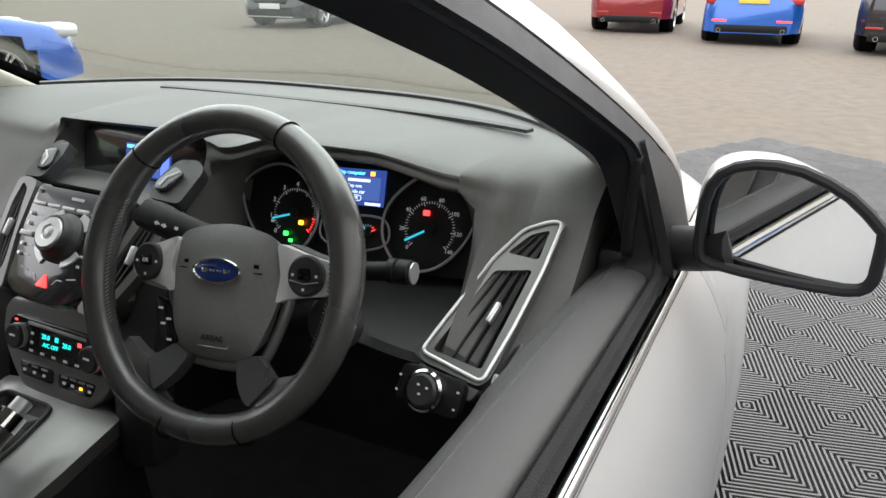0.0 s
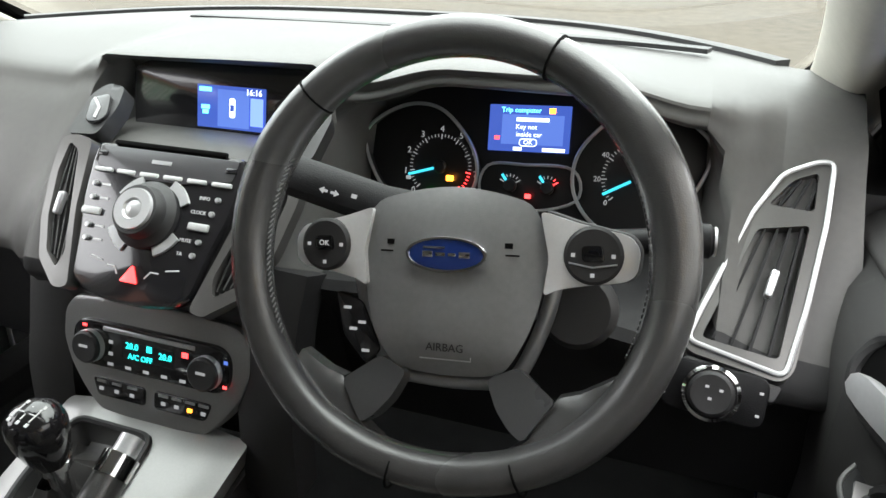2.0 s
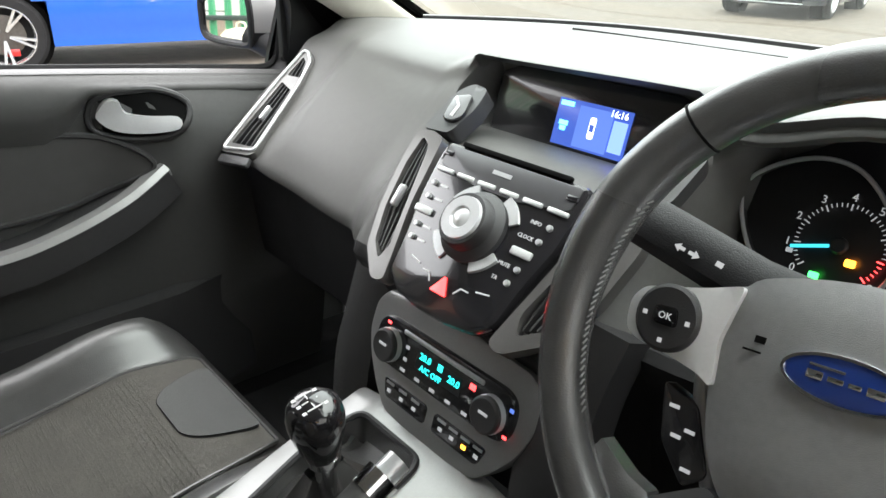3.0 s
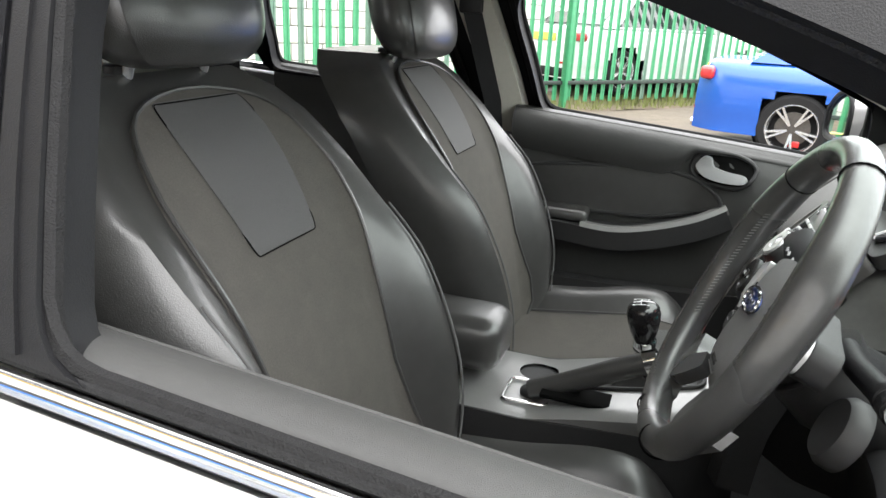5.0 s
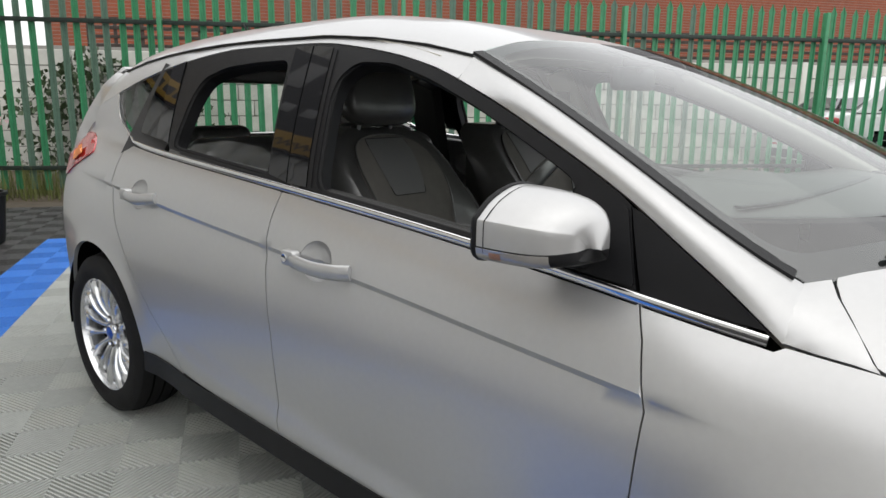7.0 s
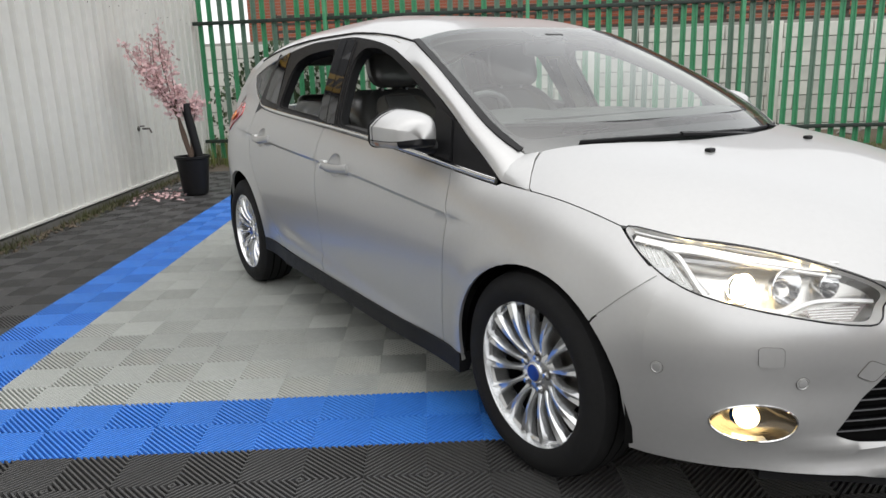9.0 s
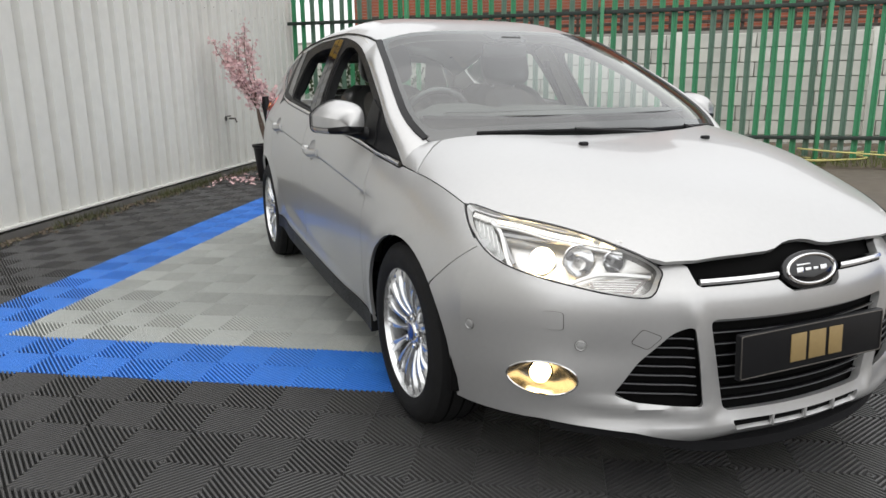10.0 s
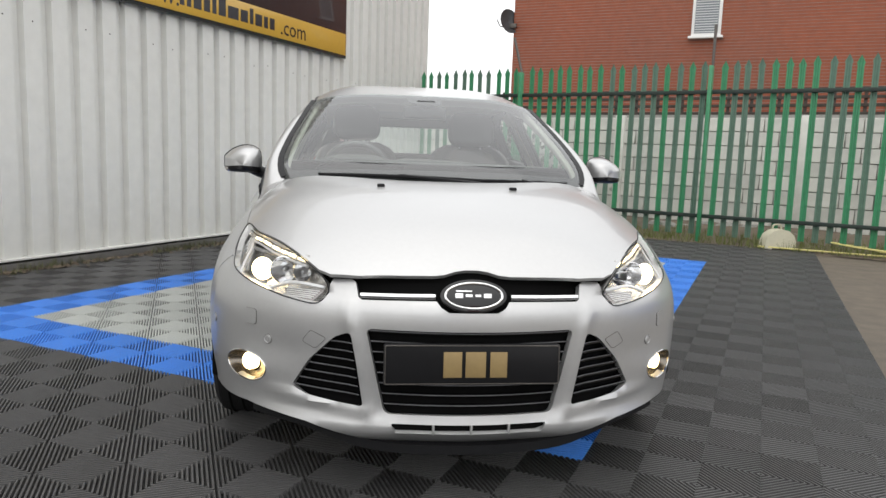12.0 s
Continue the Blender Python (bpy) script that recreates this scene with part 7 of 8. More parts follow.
for a0, a1 in ((25, 65), (115, 155), (205, 245), (295, 335)):
    pts = [(.046 * math.cos(radians(a)), .042 * math.sin(radians(a))) for a in range(a0, a1 + 1, 8)]
    part("ring_button", sweep([AU @ Vector((*p, .009)) for p in pts], [(-.006, -.002), (.006, -.002), (.005, .002), (-.005, .002)], up=AN), KNOB_SILVER, audio, "curved silver button")
for i in range(6):
    x = -.078 + .0315 * i
    part("preset_button", block((x, .045, .0095), (.025, .0052, .004), .0015, AU), mat("button_white", (.62, .63, .63), .35, .3), audio)
for x, y in ((-.086, .064), (.086, .062)):
    part("eject_button", block((x, y, .0095), (.013, .006, .003), .0015, AU), PIANO, audio)
BW = mat("button_light", (.62, .63, .63), .4, .2)
for y, tx in ((.028, "INFO"), (.012, "CLOCK"), (-.020, "MUTE"), (-.035, "TA")):
    x = .080 - (.028 - y) * .18
    part("small_button", lathe([(.0035, 0), (.003, .003), (.001, .0032)], AU @ pose(x, y, .008), 10), SATIN, audio)
    words(tx, .0058, AU @ pose(x - .017, y, .0088), WHITE_MARK, audio)
    part("small_button", lathe([(.0035, 0), (.003, .003), (.001, .0032)], AU @ pose(-x - .004, y, .008), 10), SATIN, audio)
    part("label_bar", block((-x + .011, y, .0085), (.012, .0025, .0004), 0, AU), WHITE_MARK, audio)
for x in (-.077, .066):
    part("long_button", block((x, -.004, .0095), (.026, .0085, .004), .002, AU), BW, audio, "pale oblong button")
part("hazard_button", slab(rnd([(-.011, -.009), (.011, -.009), (0, .010)], .002), .003, AU @ pose(0, -.066, .008), .001), RED_GLOW, audio, "red triangular hazard button")
for s in (1, -1):
    part("line_mark", tube([AU @ Vector((s * .018, -.068, .0085)), AU @ Vector((s * .024, -.060, .0085)), AU @ Vector((s * .034, -.060, .0085))], .0009, 5, up=AN), WHITE_MARK, audio)
    part("line_mark", tube([AU @ Vector((s * .042, -.056, .0085)), AU @ Vector((s * .058, -.053, .0085))], .0009, 5, up=AN), WHITE_MARK, audio)
    # slim vents beside the audio panel
    podb = [(.166, .088), (.168, .150), (.150, .166), (.118, .160), (.108, .128), (.114, .088)]
    outl = [(.166, .082), (.140, .086), (.114, .080), (.104, .0), (.088, -.060), (.080, -.092), (.098, -.096), (.136, -.066), (.156, -.018), (.166, .04)]
    inn = [(.150, .076), (.131, .066), (.112, -.004), (.098, -.055), (.104, -.074), (.128, -.056), (.145, -.014), (.154, .04)]
    dz = lambda x, y=0: -.14 * max(0, x - .10) - .30 * max(0, y - .085)
    bm = sheet(lambda a, b: tuple(AU @ Vector((s * a, b, .006 + dz(a, b)))), rnd(outl, .008), [rnd(inn, .006)], .012, .02, AN)
    cv = part("centre_vent", bm, DASH_SILVER, CAR, "slim silver-framed centre air vent")
    part("pod", sheet(lambda a, b: tuple(AU @ Vector((s * a, b, .004 + dz(a, b)))), rnd(podb, .010), (), .012, .02, AN), HARD, cv, "dark plastic pod above the vent")
    # A black sheet behind the vanes imitates the shade of the vent's depth.
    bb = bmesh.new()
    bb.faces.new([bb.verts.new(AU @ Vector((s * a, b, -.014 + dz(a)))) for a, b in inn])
    part("vent_shade_sheet", bb, DARK, cv)
    for k in range(4):
        t = (k + .7) / 4.4
        p0, p1 = Vector((.131 + .02 * t, .068 + .006 * t)), Vector((.100 + .028 * t, -.068 + .012 * t))
        mid = Vector((.108 + .042 * t, 0))
        part("vane", sweep([AU @ Vector((s * q[0], q[1], -.004 + dz(q[0]))) for q in smooth_loop([p0, mid, p1], 4, False)], [(-.001, -.006), (.001, -.006), (.001, .006), (-.001, .006)], up=AN), HARD, cv)
    part("vane_tab", block((s * .131, .0, .002), (.010, .028, .008), .003, AU), SATIN, cv)
    pod = [(.150, .140), (.126, .150), (.112, .118), (.118, .104), (.138, .104)]
    part("pod_button", slab(rnd([(s * x, y - .004) for x, y in pod], .008), .005, AU @ pose(0, .125, -.010) @ pose(0, 0, 0, -16.7) @ pose(0, -.125, 0), .002), PIANO, cv, "black button with a bright mark")
    part("bright_mark", tube([AU @ Vector((s * .143, .136, -.0075)), AU @ Vector((s * .128, .124, -.0035)), AU @ Vector((s * .125, .108, .0015))], .0018, 6, up=AN), WHITE_MARK, cv)
# upper screen in its recess
SC = face_frame((-.005, -.668, .983), (1, 0, 0), (0, .25, .97))
scr = part("media_screen", slab(rnd([(-.15, -.042), (.125, -.042), (.125, .040), (.10, .05), (-.12, .05), (-.15, .038)], .01), .004, SC @ pose(0, 0, -.008), .001), PIANO, CAR, "recessed media screen showing a small car outline")
part("lit_screen", block((0, -.003, -.003), (.100, .053, .002), .0005, SC), BLUE_SCREEN, scr, "lit blue display")
part("screen_band", block((.004, -.004, -.0018), (.046, .046, .0006), 0, SC), BLUE_LIGHT, scr)
part("screen_band", block((.038, -.006, -.0018), (.018, .034, .0006), 0, SC), mat("violet_screen", (.02, .03, .12), .3, vary=0, glow=(.06, .10, .6), power=1), scr)
part("car_picture", slab(rnd([(-.004, -.012), (.004, -.012), (.004, .012), (-.004, .012)], .003), .0006, SC @ pose(.003, -.003, -.0014), 0), SCREEN_TEXT, scr)
part("car_roof_picture", slab(rnd([(-.0028, -.004), (.0028, -.004), (.0028, .004), (-.0028, .004)], .001), .0004, SC @ pose(.003, -.003, -.0008), 0), BLUE_SCREEN, scr)
words("16:16", .0105, SC @ pose(.034, .0175, -.0012), SCREEN_TEXT, scr)
for x, y, w in ((-.037, .018, .018), (-.037, -.004, .012), (-.037, -.010, .008)):
    part("screen_mark", block((x, y, -.0012), (w, .005, .0005), 0, SC), mat("sky_text", (.1, .4, .8), .4, vary=0, glow=(.08, .5, 1), power=1), scr)
# climate panel and its silver surround
CL = face_frame((.003, -.882, .750), (1, 0, 0), (0, .3, .95))
half = [(.03, .060), (.112, .054), (.128, .035), (.130, .0), (.118, -.030), (.098, -.058), (.075, -.080), (.03, -.088)]
lp = rnd(half + [(-x, y) for x, y in half[::-1]], .010)
sur = part("climate_surround", slab(lp, .020, CL @ pose(0, 0, -.018), .006), CONSOLE_SILVER, CAR, "satin silver surround of the climate controls")
cap = [(-.108, -.025), (.108, -.025), (.108, .030), (-.108, .030)]
clm = part("climate_panel", slab(rnd(cap, .026, 8), .008, CL, .003), PIANO, sur, "black climate control panel with a lit display")
for s in (1, -1):
    k = part("temperature_knob", lathe([(.019, 0), (.019, .011), (.0165, .013), (.001, .012)], CL @ pose(s * .080, -.001, .007), 28), HARD, sur, "round knob with a chrome ring")
    part("chrome_ring", lathe([(.0195, 0), (.0195, .007), (.0175, .009), (.016, .008)], CL @ pose(s * .080, -.001, .007), 28), KNOB_SILVER, k)
    part("knob_mark", block((s * .080, .001, .0205), (.012, .003, .0005), 0, CL), WHITE_MARK, k)
part("bright_bar", block((.0, .0225, .008), (.126, .0055, .003), .0015, CL), SATIN, clm, "bright bar button row")
part("lit_display", block((0, .003, .0078), (.070, .020, .001), 0, CL), CLUSTER_BLACK, clm)
words("20.0", .0105, CL @ pose(-.022, .008, .0086), CYAN, clm)
words("20.0", .0105, CL @ pose(.024, .004, .0086), CYAN, clm)
words("A/C OFF", .0092, CL @ pose(-.010, -.004, .0086), CYAN, clm)
part("figure_mark", block((.002, .009, .0086), (.007, .007, .0004), 0, CL), CYAN, clm)
for i in range(5):
    part("mode_mark", block((-.052 + .025 * i, -.0185, .0082), (.008, .0035, .0004), 0, CL), WHITE_MARK, clm)
for i in range(2):
    part("mode_mark", block((-.052, .008 - .014 * i, .0082), (.006, .004, .0004), 0, CL), WHITE_MARK, clm)
part("red_mark", block((.050, .012, .0082), (.008, .006, .0004), 0, CL), RED_GLOW, clm)
part("red_mark", block((.103, -.014, .0082), (.005, .003, .0004), 0, CL), RED_GLOW, clm)
part("red_mark", block((-.090, .022, .0082), (.006, .003, .0004), 0, CL), RED_GLOW, clm)
part("blue_mark", block((.103, .014, .0082), (.005, .004, .0004), 0, CL), BLUE_LIGHT, clm)
for x0, x1 in ((-.082, -.006), (.006, .084)):
    sp = part("switch_bank", slab(rnd([(x0, -.040), (x1, -.040), (x1 - (.008 if x0 > 0 else 0), -.062), (x0 + (0 if x0 > 0 else .008), -.062)], .006), .004, CL, .002), PIANO, sur, "black switch bank")
    for i in range(3 if x0 < 0 else 4):
        x = x0 + .014 + i * (.022 if x0 < 0 else .018)
        part("switch_top", block((x, -.0435, .0045), (.013, .003, .001), 0, CL), SATIN, sp)
        part("switch_mark", block((x, -.0525, .0045), (.006, .004, .0006), 0, CL), ORANGE_GLOW if x0 > 0 and i == 2 else WHITE_MARK, sp)
# side pads of the console
for s in (1, -1):
    pts = [(s * .156, -.815, .855), (s * .150, -.838, .80), (s * .150, -.858, .74), (s * .152, -.872, .69), (s * .155, -.88, .60)]
    part("console_cheek", sweep(smooth_loop(pts, 5, False), [(-.026, -.03), (.022, -.035), (.03, .0), (.018, .03), (-.026, .03)], up=(1, 0, 0)), HARD, CAR, "dark padded side of the centre stack")

# tunnel console
def console_top(x, y):
    z = .668 + (y + .93) * .26
    return (x, y, max(z, .600) - .9 * max(0, abs(x) - .085) ** 1.5)


outl = [(-.128, -.895), (.128, -.895), (.125, -1.0), (.115, -1.12), (.112, -1.58), (-.112, -1.58), (-.115, -1.12), (-.125, -1.0)]
GEAR = [(-.088, -.925), (.022, -.925), (.030, -1.00), (.018, -1.115), (-.07, -1.115), (-.092, -1.0)]
CUPS = [[(.034 * math.cos(2 * math.pi * i / 24) + cx, .036 * math.sin(2 * math.pi * i / 24) - 1.205) for i in range(24)] for cx in (-.045,)]
CON = part("centre_console", sheet(console_top, rnd(outl, .01), [rnd(GEAR, .018)] + CUPS, .025, .03), CONSOLE_SILVER, CAR, "satin silver centre console round the gear lever")
part("console_side", sweep([(.0, -.86, .47), (0, -1.2, .44), (0, -1.62, .44)], [(-.118, -.22), (.118, -.22), (.118, .155), (-.118, .155)], up=(0, 0, 1)), HARD, CON, "black console sides")
bm = bmesh.new()
rows = []
for t, sc in ((0, 1.0), (.35, .9), (.6, .7), (.8, .42), (1, .2)):
    rows.append([bm.verts.new(Vector(console_top(x, y)).lerp(Vector((-.028, -1.01, .69)), 1 - sc) + Vector((0, 0, -.03 * math.sin(math.pi * t) + .008 * math.sin(i * 1.3) * (1 - t) * t * 4))) for i, (x, y) in enumerate(rnd(GEAR, .018))])
for a, b in zip(rows, rows[1:]):
    for i in range(len(a)):
        bm.faces.new([a[i], a[(i + 1) % len(a)], b[(i + 1) % len(a)], b[i]])
bmesh.ops.recalc_face_normals(bm, faces=bm.faces)
part("gaiter", bm, LEATHER, CON, "black leather gear gaiter")
part("gaiter_frame", tube([Vector(console_top(x, y)) + Vector((0, 0, .002)) for x, y in rnd(GEAR, .018)], .004, 6, True), HARD, CON)
for c in CUPS:
    bm = bmesh.new()
    a = [bm.verts.new(Vector(console_top(x, y))) for x, y in c]
    b = [bm.verts.new(Vector(console_top(x, y)) - Vector((0, 0, .075))) for x, y in c]
    for i in range(24):
        bm.faces.new([a[i], a[(i + 1) % 24], b[(i + 1) % 24], b[i]])
    bm.faces.new(b)
    part("cup_holder", bm, DARK, CON, "round cup holder")
part("socket_cap", lathe([(.022, 0), (.022, .006), (.018, .009), (.001, .009)], Matrix.Translation((.035, -1.20, .600)), 20), HARD, CON)
part("tray_trim", tube([(x, y, .604) for x, y in rnd([(.004, -1.165), (.075, -1.165), (.08, -1.245), (.0, -1.245)], .012)], .003, 6, True), CHROME, CON)
gl = part("gear_lever", lathe([(.010, -.075), (.011, -.012), (.017, -.010), (.018, .0), (.014, .006), (.013, .012)], Matrix.Translation((-.004, -1.026, .722)) @ pose(0, 0, 0, 8, 8), 20), CHROME, CON, "gear lever with a glossy black knob")
part("gear_knob", lathe([(.012, .010), (.016, .018), (.022, .035), (.0265, .055), (.0275, .068), (.025, .080), (.017, .0875), (.001, .090)], Matrix.Translation((-.004, -1.026, .705)) @ pose(0, 0, 0, 8, 6), 28), mat("knob_black", (.012, .012, .013), .12, 0, .5, .1, 40), gl)
top = Matrix.Translation((-.004, -1.026, .705)) @ pose(0, 0, 0, 8, 6) @ pose(0, -.003, .0885, 0, 0, 0)
for x in (-.010, 0, .010):
    part("shift_line", block((x, 0, .0006), (.0012, .016, .0008), 0, top), WHITE_MARK, gl)
    part("shift_mark", block((x, .011, -.0004), (.003, .004, .0008), 0, top), WHITE_MARK, gl)
    part("shift_mark", block((x, -.011, -.0004), (.003, .004, .0008), 0, top), WHITE_MARK, gl)
part("shift_line", block((0, 0, .0006), (.021, .0012, .0008), 0, top), WHITE_MARK, gl)
hb = part("hand_brake", sweep(smooth_loop([(.052, -1.20, .615), (.055, -1.14, .645), (.058, -1.06, .690), (.058, -1.015, .712)], 4, False), circle(.0165, 14, .019), up=(0, 0, 1)), LEATHER, CON, "leather hand brake lever with a chrome button end")
part("brake_collar", sweep([(.058, -1.02, .710), (.058, -1.0, .720)], circle(.0178, 14, .020), up=(0, 0, 1)), CHROME, hb)
part("brake_button", sweep([(.058, -1.0, .720), (.058, -.982, .729)], circle(.013, 12, .012), up=(0, 0, 1)), SATIN, hb)
part("brake_slot", block((.062, -1.1, .628), (.05, .16, .01), .004, Matrix.Rotation(0, 4, "X")), DARK, CON)
part("arm_rest", block((0, -1.43, .675), (.135, .34, .10), .035, segs=4), LEATHER, CON, "padded black leather arm rest")


# seats
BACK_Y = pchip([(.48, -1.32), (.75, -1.385), (.94, -1.465), (1.07, -1.555), (1.14, -1.63)])
BACK_W = pchip([(.48, .215), (.62, .245), (.80, .262), (.92, .268), (1.00, .267), (1.06, .254), (1.10, .226), (1.125, .190), (1.14, .150)])
BACK_B = pchip([(.48, .5), (.70, 1.0), (.86, .85), (.98, .25), (1.08, 0), (1.14, 0)])
CUSH_Z = pchip([(-1.42, .50), (-1.2, .522), (-1.05, .548), (-.97, .545), (-.93, .515), (-.905, .45)])


def back_front(a, z, xc, off=0.0):
    k = abs(a)
    y = BACK_Y(z) + .075 * BACK_B(z) * sstep(.50, .82, k) - .085 * sstep(.86, 1.0, k) ** 1.6 - .016 * (1 - k * k)
    return (xc + a * BACK_W(z), y + off, z + .35 * off)


def cushion(a, y, xc, off=0.0):
    k = abs(a)
    z = CUSH_Z(y) + .055 * sstep(.52, .80, k) * sstep(-.92, -1.02, y) - .12 * sstep(.88, 1.0, k) ** 1.5
    return (xc + a * .262, y, z + off)


def seat(xc, name, label):
    root = CAR
    bm = bmesh.new()
    nz, na = 22, 26
    zs = [.46 + .68 * i / nz for i in range(nz + 1)]
    rows = []
    for z in zs:
        fr = [back_front(-1 + 2 * j / na, z, xc, -.004) for j in range(na + 1)]
        bk = [(p[0], BACK_Y(z) - .135 - .02 * math.cos((j / na - .5) * math.pi), z + .0) for j, p in reversed(list(enumerate(fr)))]
        rows.append([bm.verts.new(p) for p in fr + bk])
    for a, b in zip(rows, rows[1:]):
        for i in range(len(a)):
            bm.faces.new([a[i], a[(i + 1) % len(a)], b[(i + 1) % len(a)], b[i]])
    bm.faces.new(rows[-1])
    bmesh.ops.recalc_face_normals(bm, faces=bm.faces)
    st = part(name, bm, LEATHER, root, label)
    fwd = Vector((0, 1, .3))
    mid = [(-.56, .50), (.56, .50), (.55, .72), (.58, .86), (.64, .96), (.64, 1.04), (.52, 1.10), (.0, 1.118), (-.52, 1.10), (-.64, 1.04), (-.64, .96), (-.58, .86), (-.55, .72)]
    patch = rnd([(-.38, 1.106), (.38, 1.106), (.26, .935), (-.26, .935)], .022)
    bf = lambda a, z: back_front(a, z, xc)
    part("back_fabric", sheet(bf, smooth_loop(mid, 4), [patch], .035, .008, fwd, .002), FABRIC, st, "taupe woven centre panel")
    part("back_patch", sheet(bf, patch, (), .03, .006, fwd, .004), PATCH, st, "grey leather inset")
    part("back_piping", tube([Vector(back_front(a, z, xc)) + Vector((0, .003, .001)) for a, z in smooth_loop(mid, 4)], .003, 6, True, up=(0, 1, .3)), LEATHER, st)
    part("patch_seam", tube([Vector(back_front(a, z, xc)) + Vector((0, .004, .001)) for a, z in patch], .0010, 5, True, up=(0, 1, .3)), DARK, st)
    for k in (1, -1):
        pts = [Vector(back_front(k * .84, z, xc)) + Vector((0, .002, .001)) for z in [.52 + .42 * i / 14 for i in range(15)]]
        part("bolster_seam", tube(pts, .0022, 6, up=(0, 1, .3)), mat("seat_thread", (.12, .12, .12), .8), st)
    bm = bmesh.new()
    ny, rows = 20, []
    for i in range(ny + 1):
        y = -1.42 + .52 * i / ny
        tp = [cushion(-1 + 2 * j / na, y, xc, -.004) for j in range(na + 1)]
        rows.append([bm.verts.new(p) for p in tp] + [bm.verts.new((xc + .25, y, .34)), bm.verts.new((xc - .25, y, .34))])
    for a, b in zip(rows, rows[1:]):
        for i in range(len(a)):
            bm.faces.new([a[i], a[(i + 1) % len(a)], b[(i + 1) % len(a)], b[i]])
    bm.faces.new(rows[-1])
    bmesh.ops.recalc_face_normals(bm, faces=bm.faces)
    part("cushion", bm, LEATHER, st, "black leather seat cushion with side bolsters")
    cf = lambda a, y: cushion(a, y, xc)
    cm = [(-.56, -1.39), (.56, -1.39), (.56, -1.05), (.50, -.955), (-.50, -.955), (-.56, -1.05)]
    cp = rnd([(-.36, -.962), (.36, -.962), (.28, -1.03), (.18, -1.055), (-.18, -1.055), (-.28, -1.03)], .05)
    part("seat_fabric", sheet(cf, rnd(cm, .03), (), .035, .008, (0, 0, 1), .002), FABRIC, st, "taupe ribbed fabric centre")
    part("seat_patch", sheet(cf, cp, (), .03, .006, (0, .2, 1), .006), PATCH, st, "grey leather inset at the front edge")
    part("patch_seam", tube([Vector(cushion(a, y, xc)) + Vector((0, 0, .005)) for a, y in cp], .0009, 5, True), DARK, st)
    part("seat_piping", tube([Vector(cushion(a, y, xc)) + Vector((0, 0, .002)) for a, y in rnd(cm, .03)], .003, 6, True), LEATHER, st)
    ribs = bmesh.new()
    for i in range(44):
        y = -1.36 + .30 * i / 44
        tube([Vector(cushion(a, y, xc)) + Vector((0, 0, .0022)) for a in (-.54, -.3, 0, .3, .54)], .00045, 4, bm=ribs)
    part("fabric_ribs", ribs, FABRIC, st)["kind"] = "stuff"
    # head rest
    hy, hz = (.055, -.008) if xc < 0 else (.028, .012)
    def rest(t, q, grow=0.0):
        e = abs(2 * t - 1)
        f = (1 - e ** 3.4) ** .5
        w, d = .156 * (.45 + .55 * f) * (1 - .05 * t) + grow, .070 * (.30 + .70 * f) + grow
        return (xc + math.copysign(abs(math.cos(q)) ** .75, math.cos(q)) * w, -1.645 + hy - .05 * t + math.copysign(abs(math.sin(q)) ** .8, math.sin(q)) * d, 1.135 + hz + .225 * t)
    bm = bmesh.new()
    n, ts = 28, [.5 - .5 * math.cos(math.pi * i / 18) for i in range(19)]
    rows = [[bm.verts.new(rest(t, 2 * math.pi * j / n)) for j in range(n)] for t in ts]
    for a, b in zip(rows, rows[1:]):
        for i in range(n):
            bm.faces.new([a[i], a[(i + 1) % n], b[(i + 1) % n], b[i]])
    bm.faces.new(rows[0])
    bm.faces.new(rows[-1])
    bmesh.ops.recalc_face_normals(bm, faces=bm.faces)
    hr = part("head_rest", bm, LEATHER, st, "black leather head rest on two steel posts")
    bm = bmesh.new()
    face = [[bm.verts.new(rest(t, math.pi * (.20 + .60 * j / 10), .002)) for j in range(11)] for t in ts[2:17]]
    for a, b in zip(face, face[1:]):
        for i in range(10):
            bm.faces.new([a[i], a[i + 1], b[i + 1], b[i]])
    part("head_rest_face", bm, LEATHER, hr, "smooth leather front of the head rest")
    for k in (-.07, .07):
        part("head_rest_post", tube([(xc + k, -1.675 + hy * .5, 1.09), (xc + k, -1.655 + hy, 1.18 + hz)], .0065, 8), SATIN, hr)
        part("post_collar", lathe([(.016, 0), (.015, .012), (.008, .014)], Matrix.Translation((xc + k, -1.675 + hy * .5, 1.135)), 14), BLACK_TRIM, hr)
    part("seat_base", block((xc, -1.18, .33), (.44, .42, .12), .02), HARD, st)
    part("seat_side_trim", block((xc + math.copysign(.24, xc), -1.2, .40), (.03, .40, .10), .012), HARD, st)


seat(.372, "driver_seat", "black leather and taupe fabric front seat")
seat(-.372, "passenger_seat", "black leather and taupe fabric front seat")

settle()
# rear bench
bm = bmesh.new()
block((0, -2.42, .78), (1.24, .16, .60), .06, Matrix.Translation((0, -2.42, .78)) @ Matrix.Rotation(radians(-18), 4, "X") @ Matrix.Translation((0, 2.42, -.78)), bm, 4)
rb = part("rear_bench", bm, LEATHER, CAR, "black leather rear bench")
part("bench_cushion", block((0, -2.13, .48), (1.26, .52, .17), .06, segs=4), LEATHER, rb)
for x in (-.38, .38):
    part("rear_head_rest", block((x, -2.555, 1.045), (.27, .10, .13), .045, segs=4), LEATHER, rb)
part("parcel_shelf", block((0, -2.86, .985), (1.16, .44, .03), .01), HARD, CAR, "black parcel shelf")
part("boot_floor", block((0, -2.95, .55), (1.1, .7, .05), .01), CARPET, CAR)
for s in (1, -1):
    part("inner_sill", block((s * .768, -1.30, .262), (.10, 1.80, .14), .02), CARPET, CAR, "black carpeted inner sill")
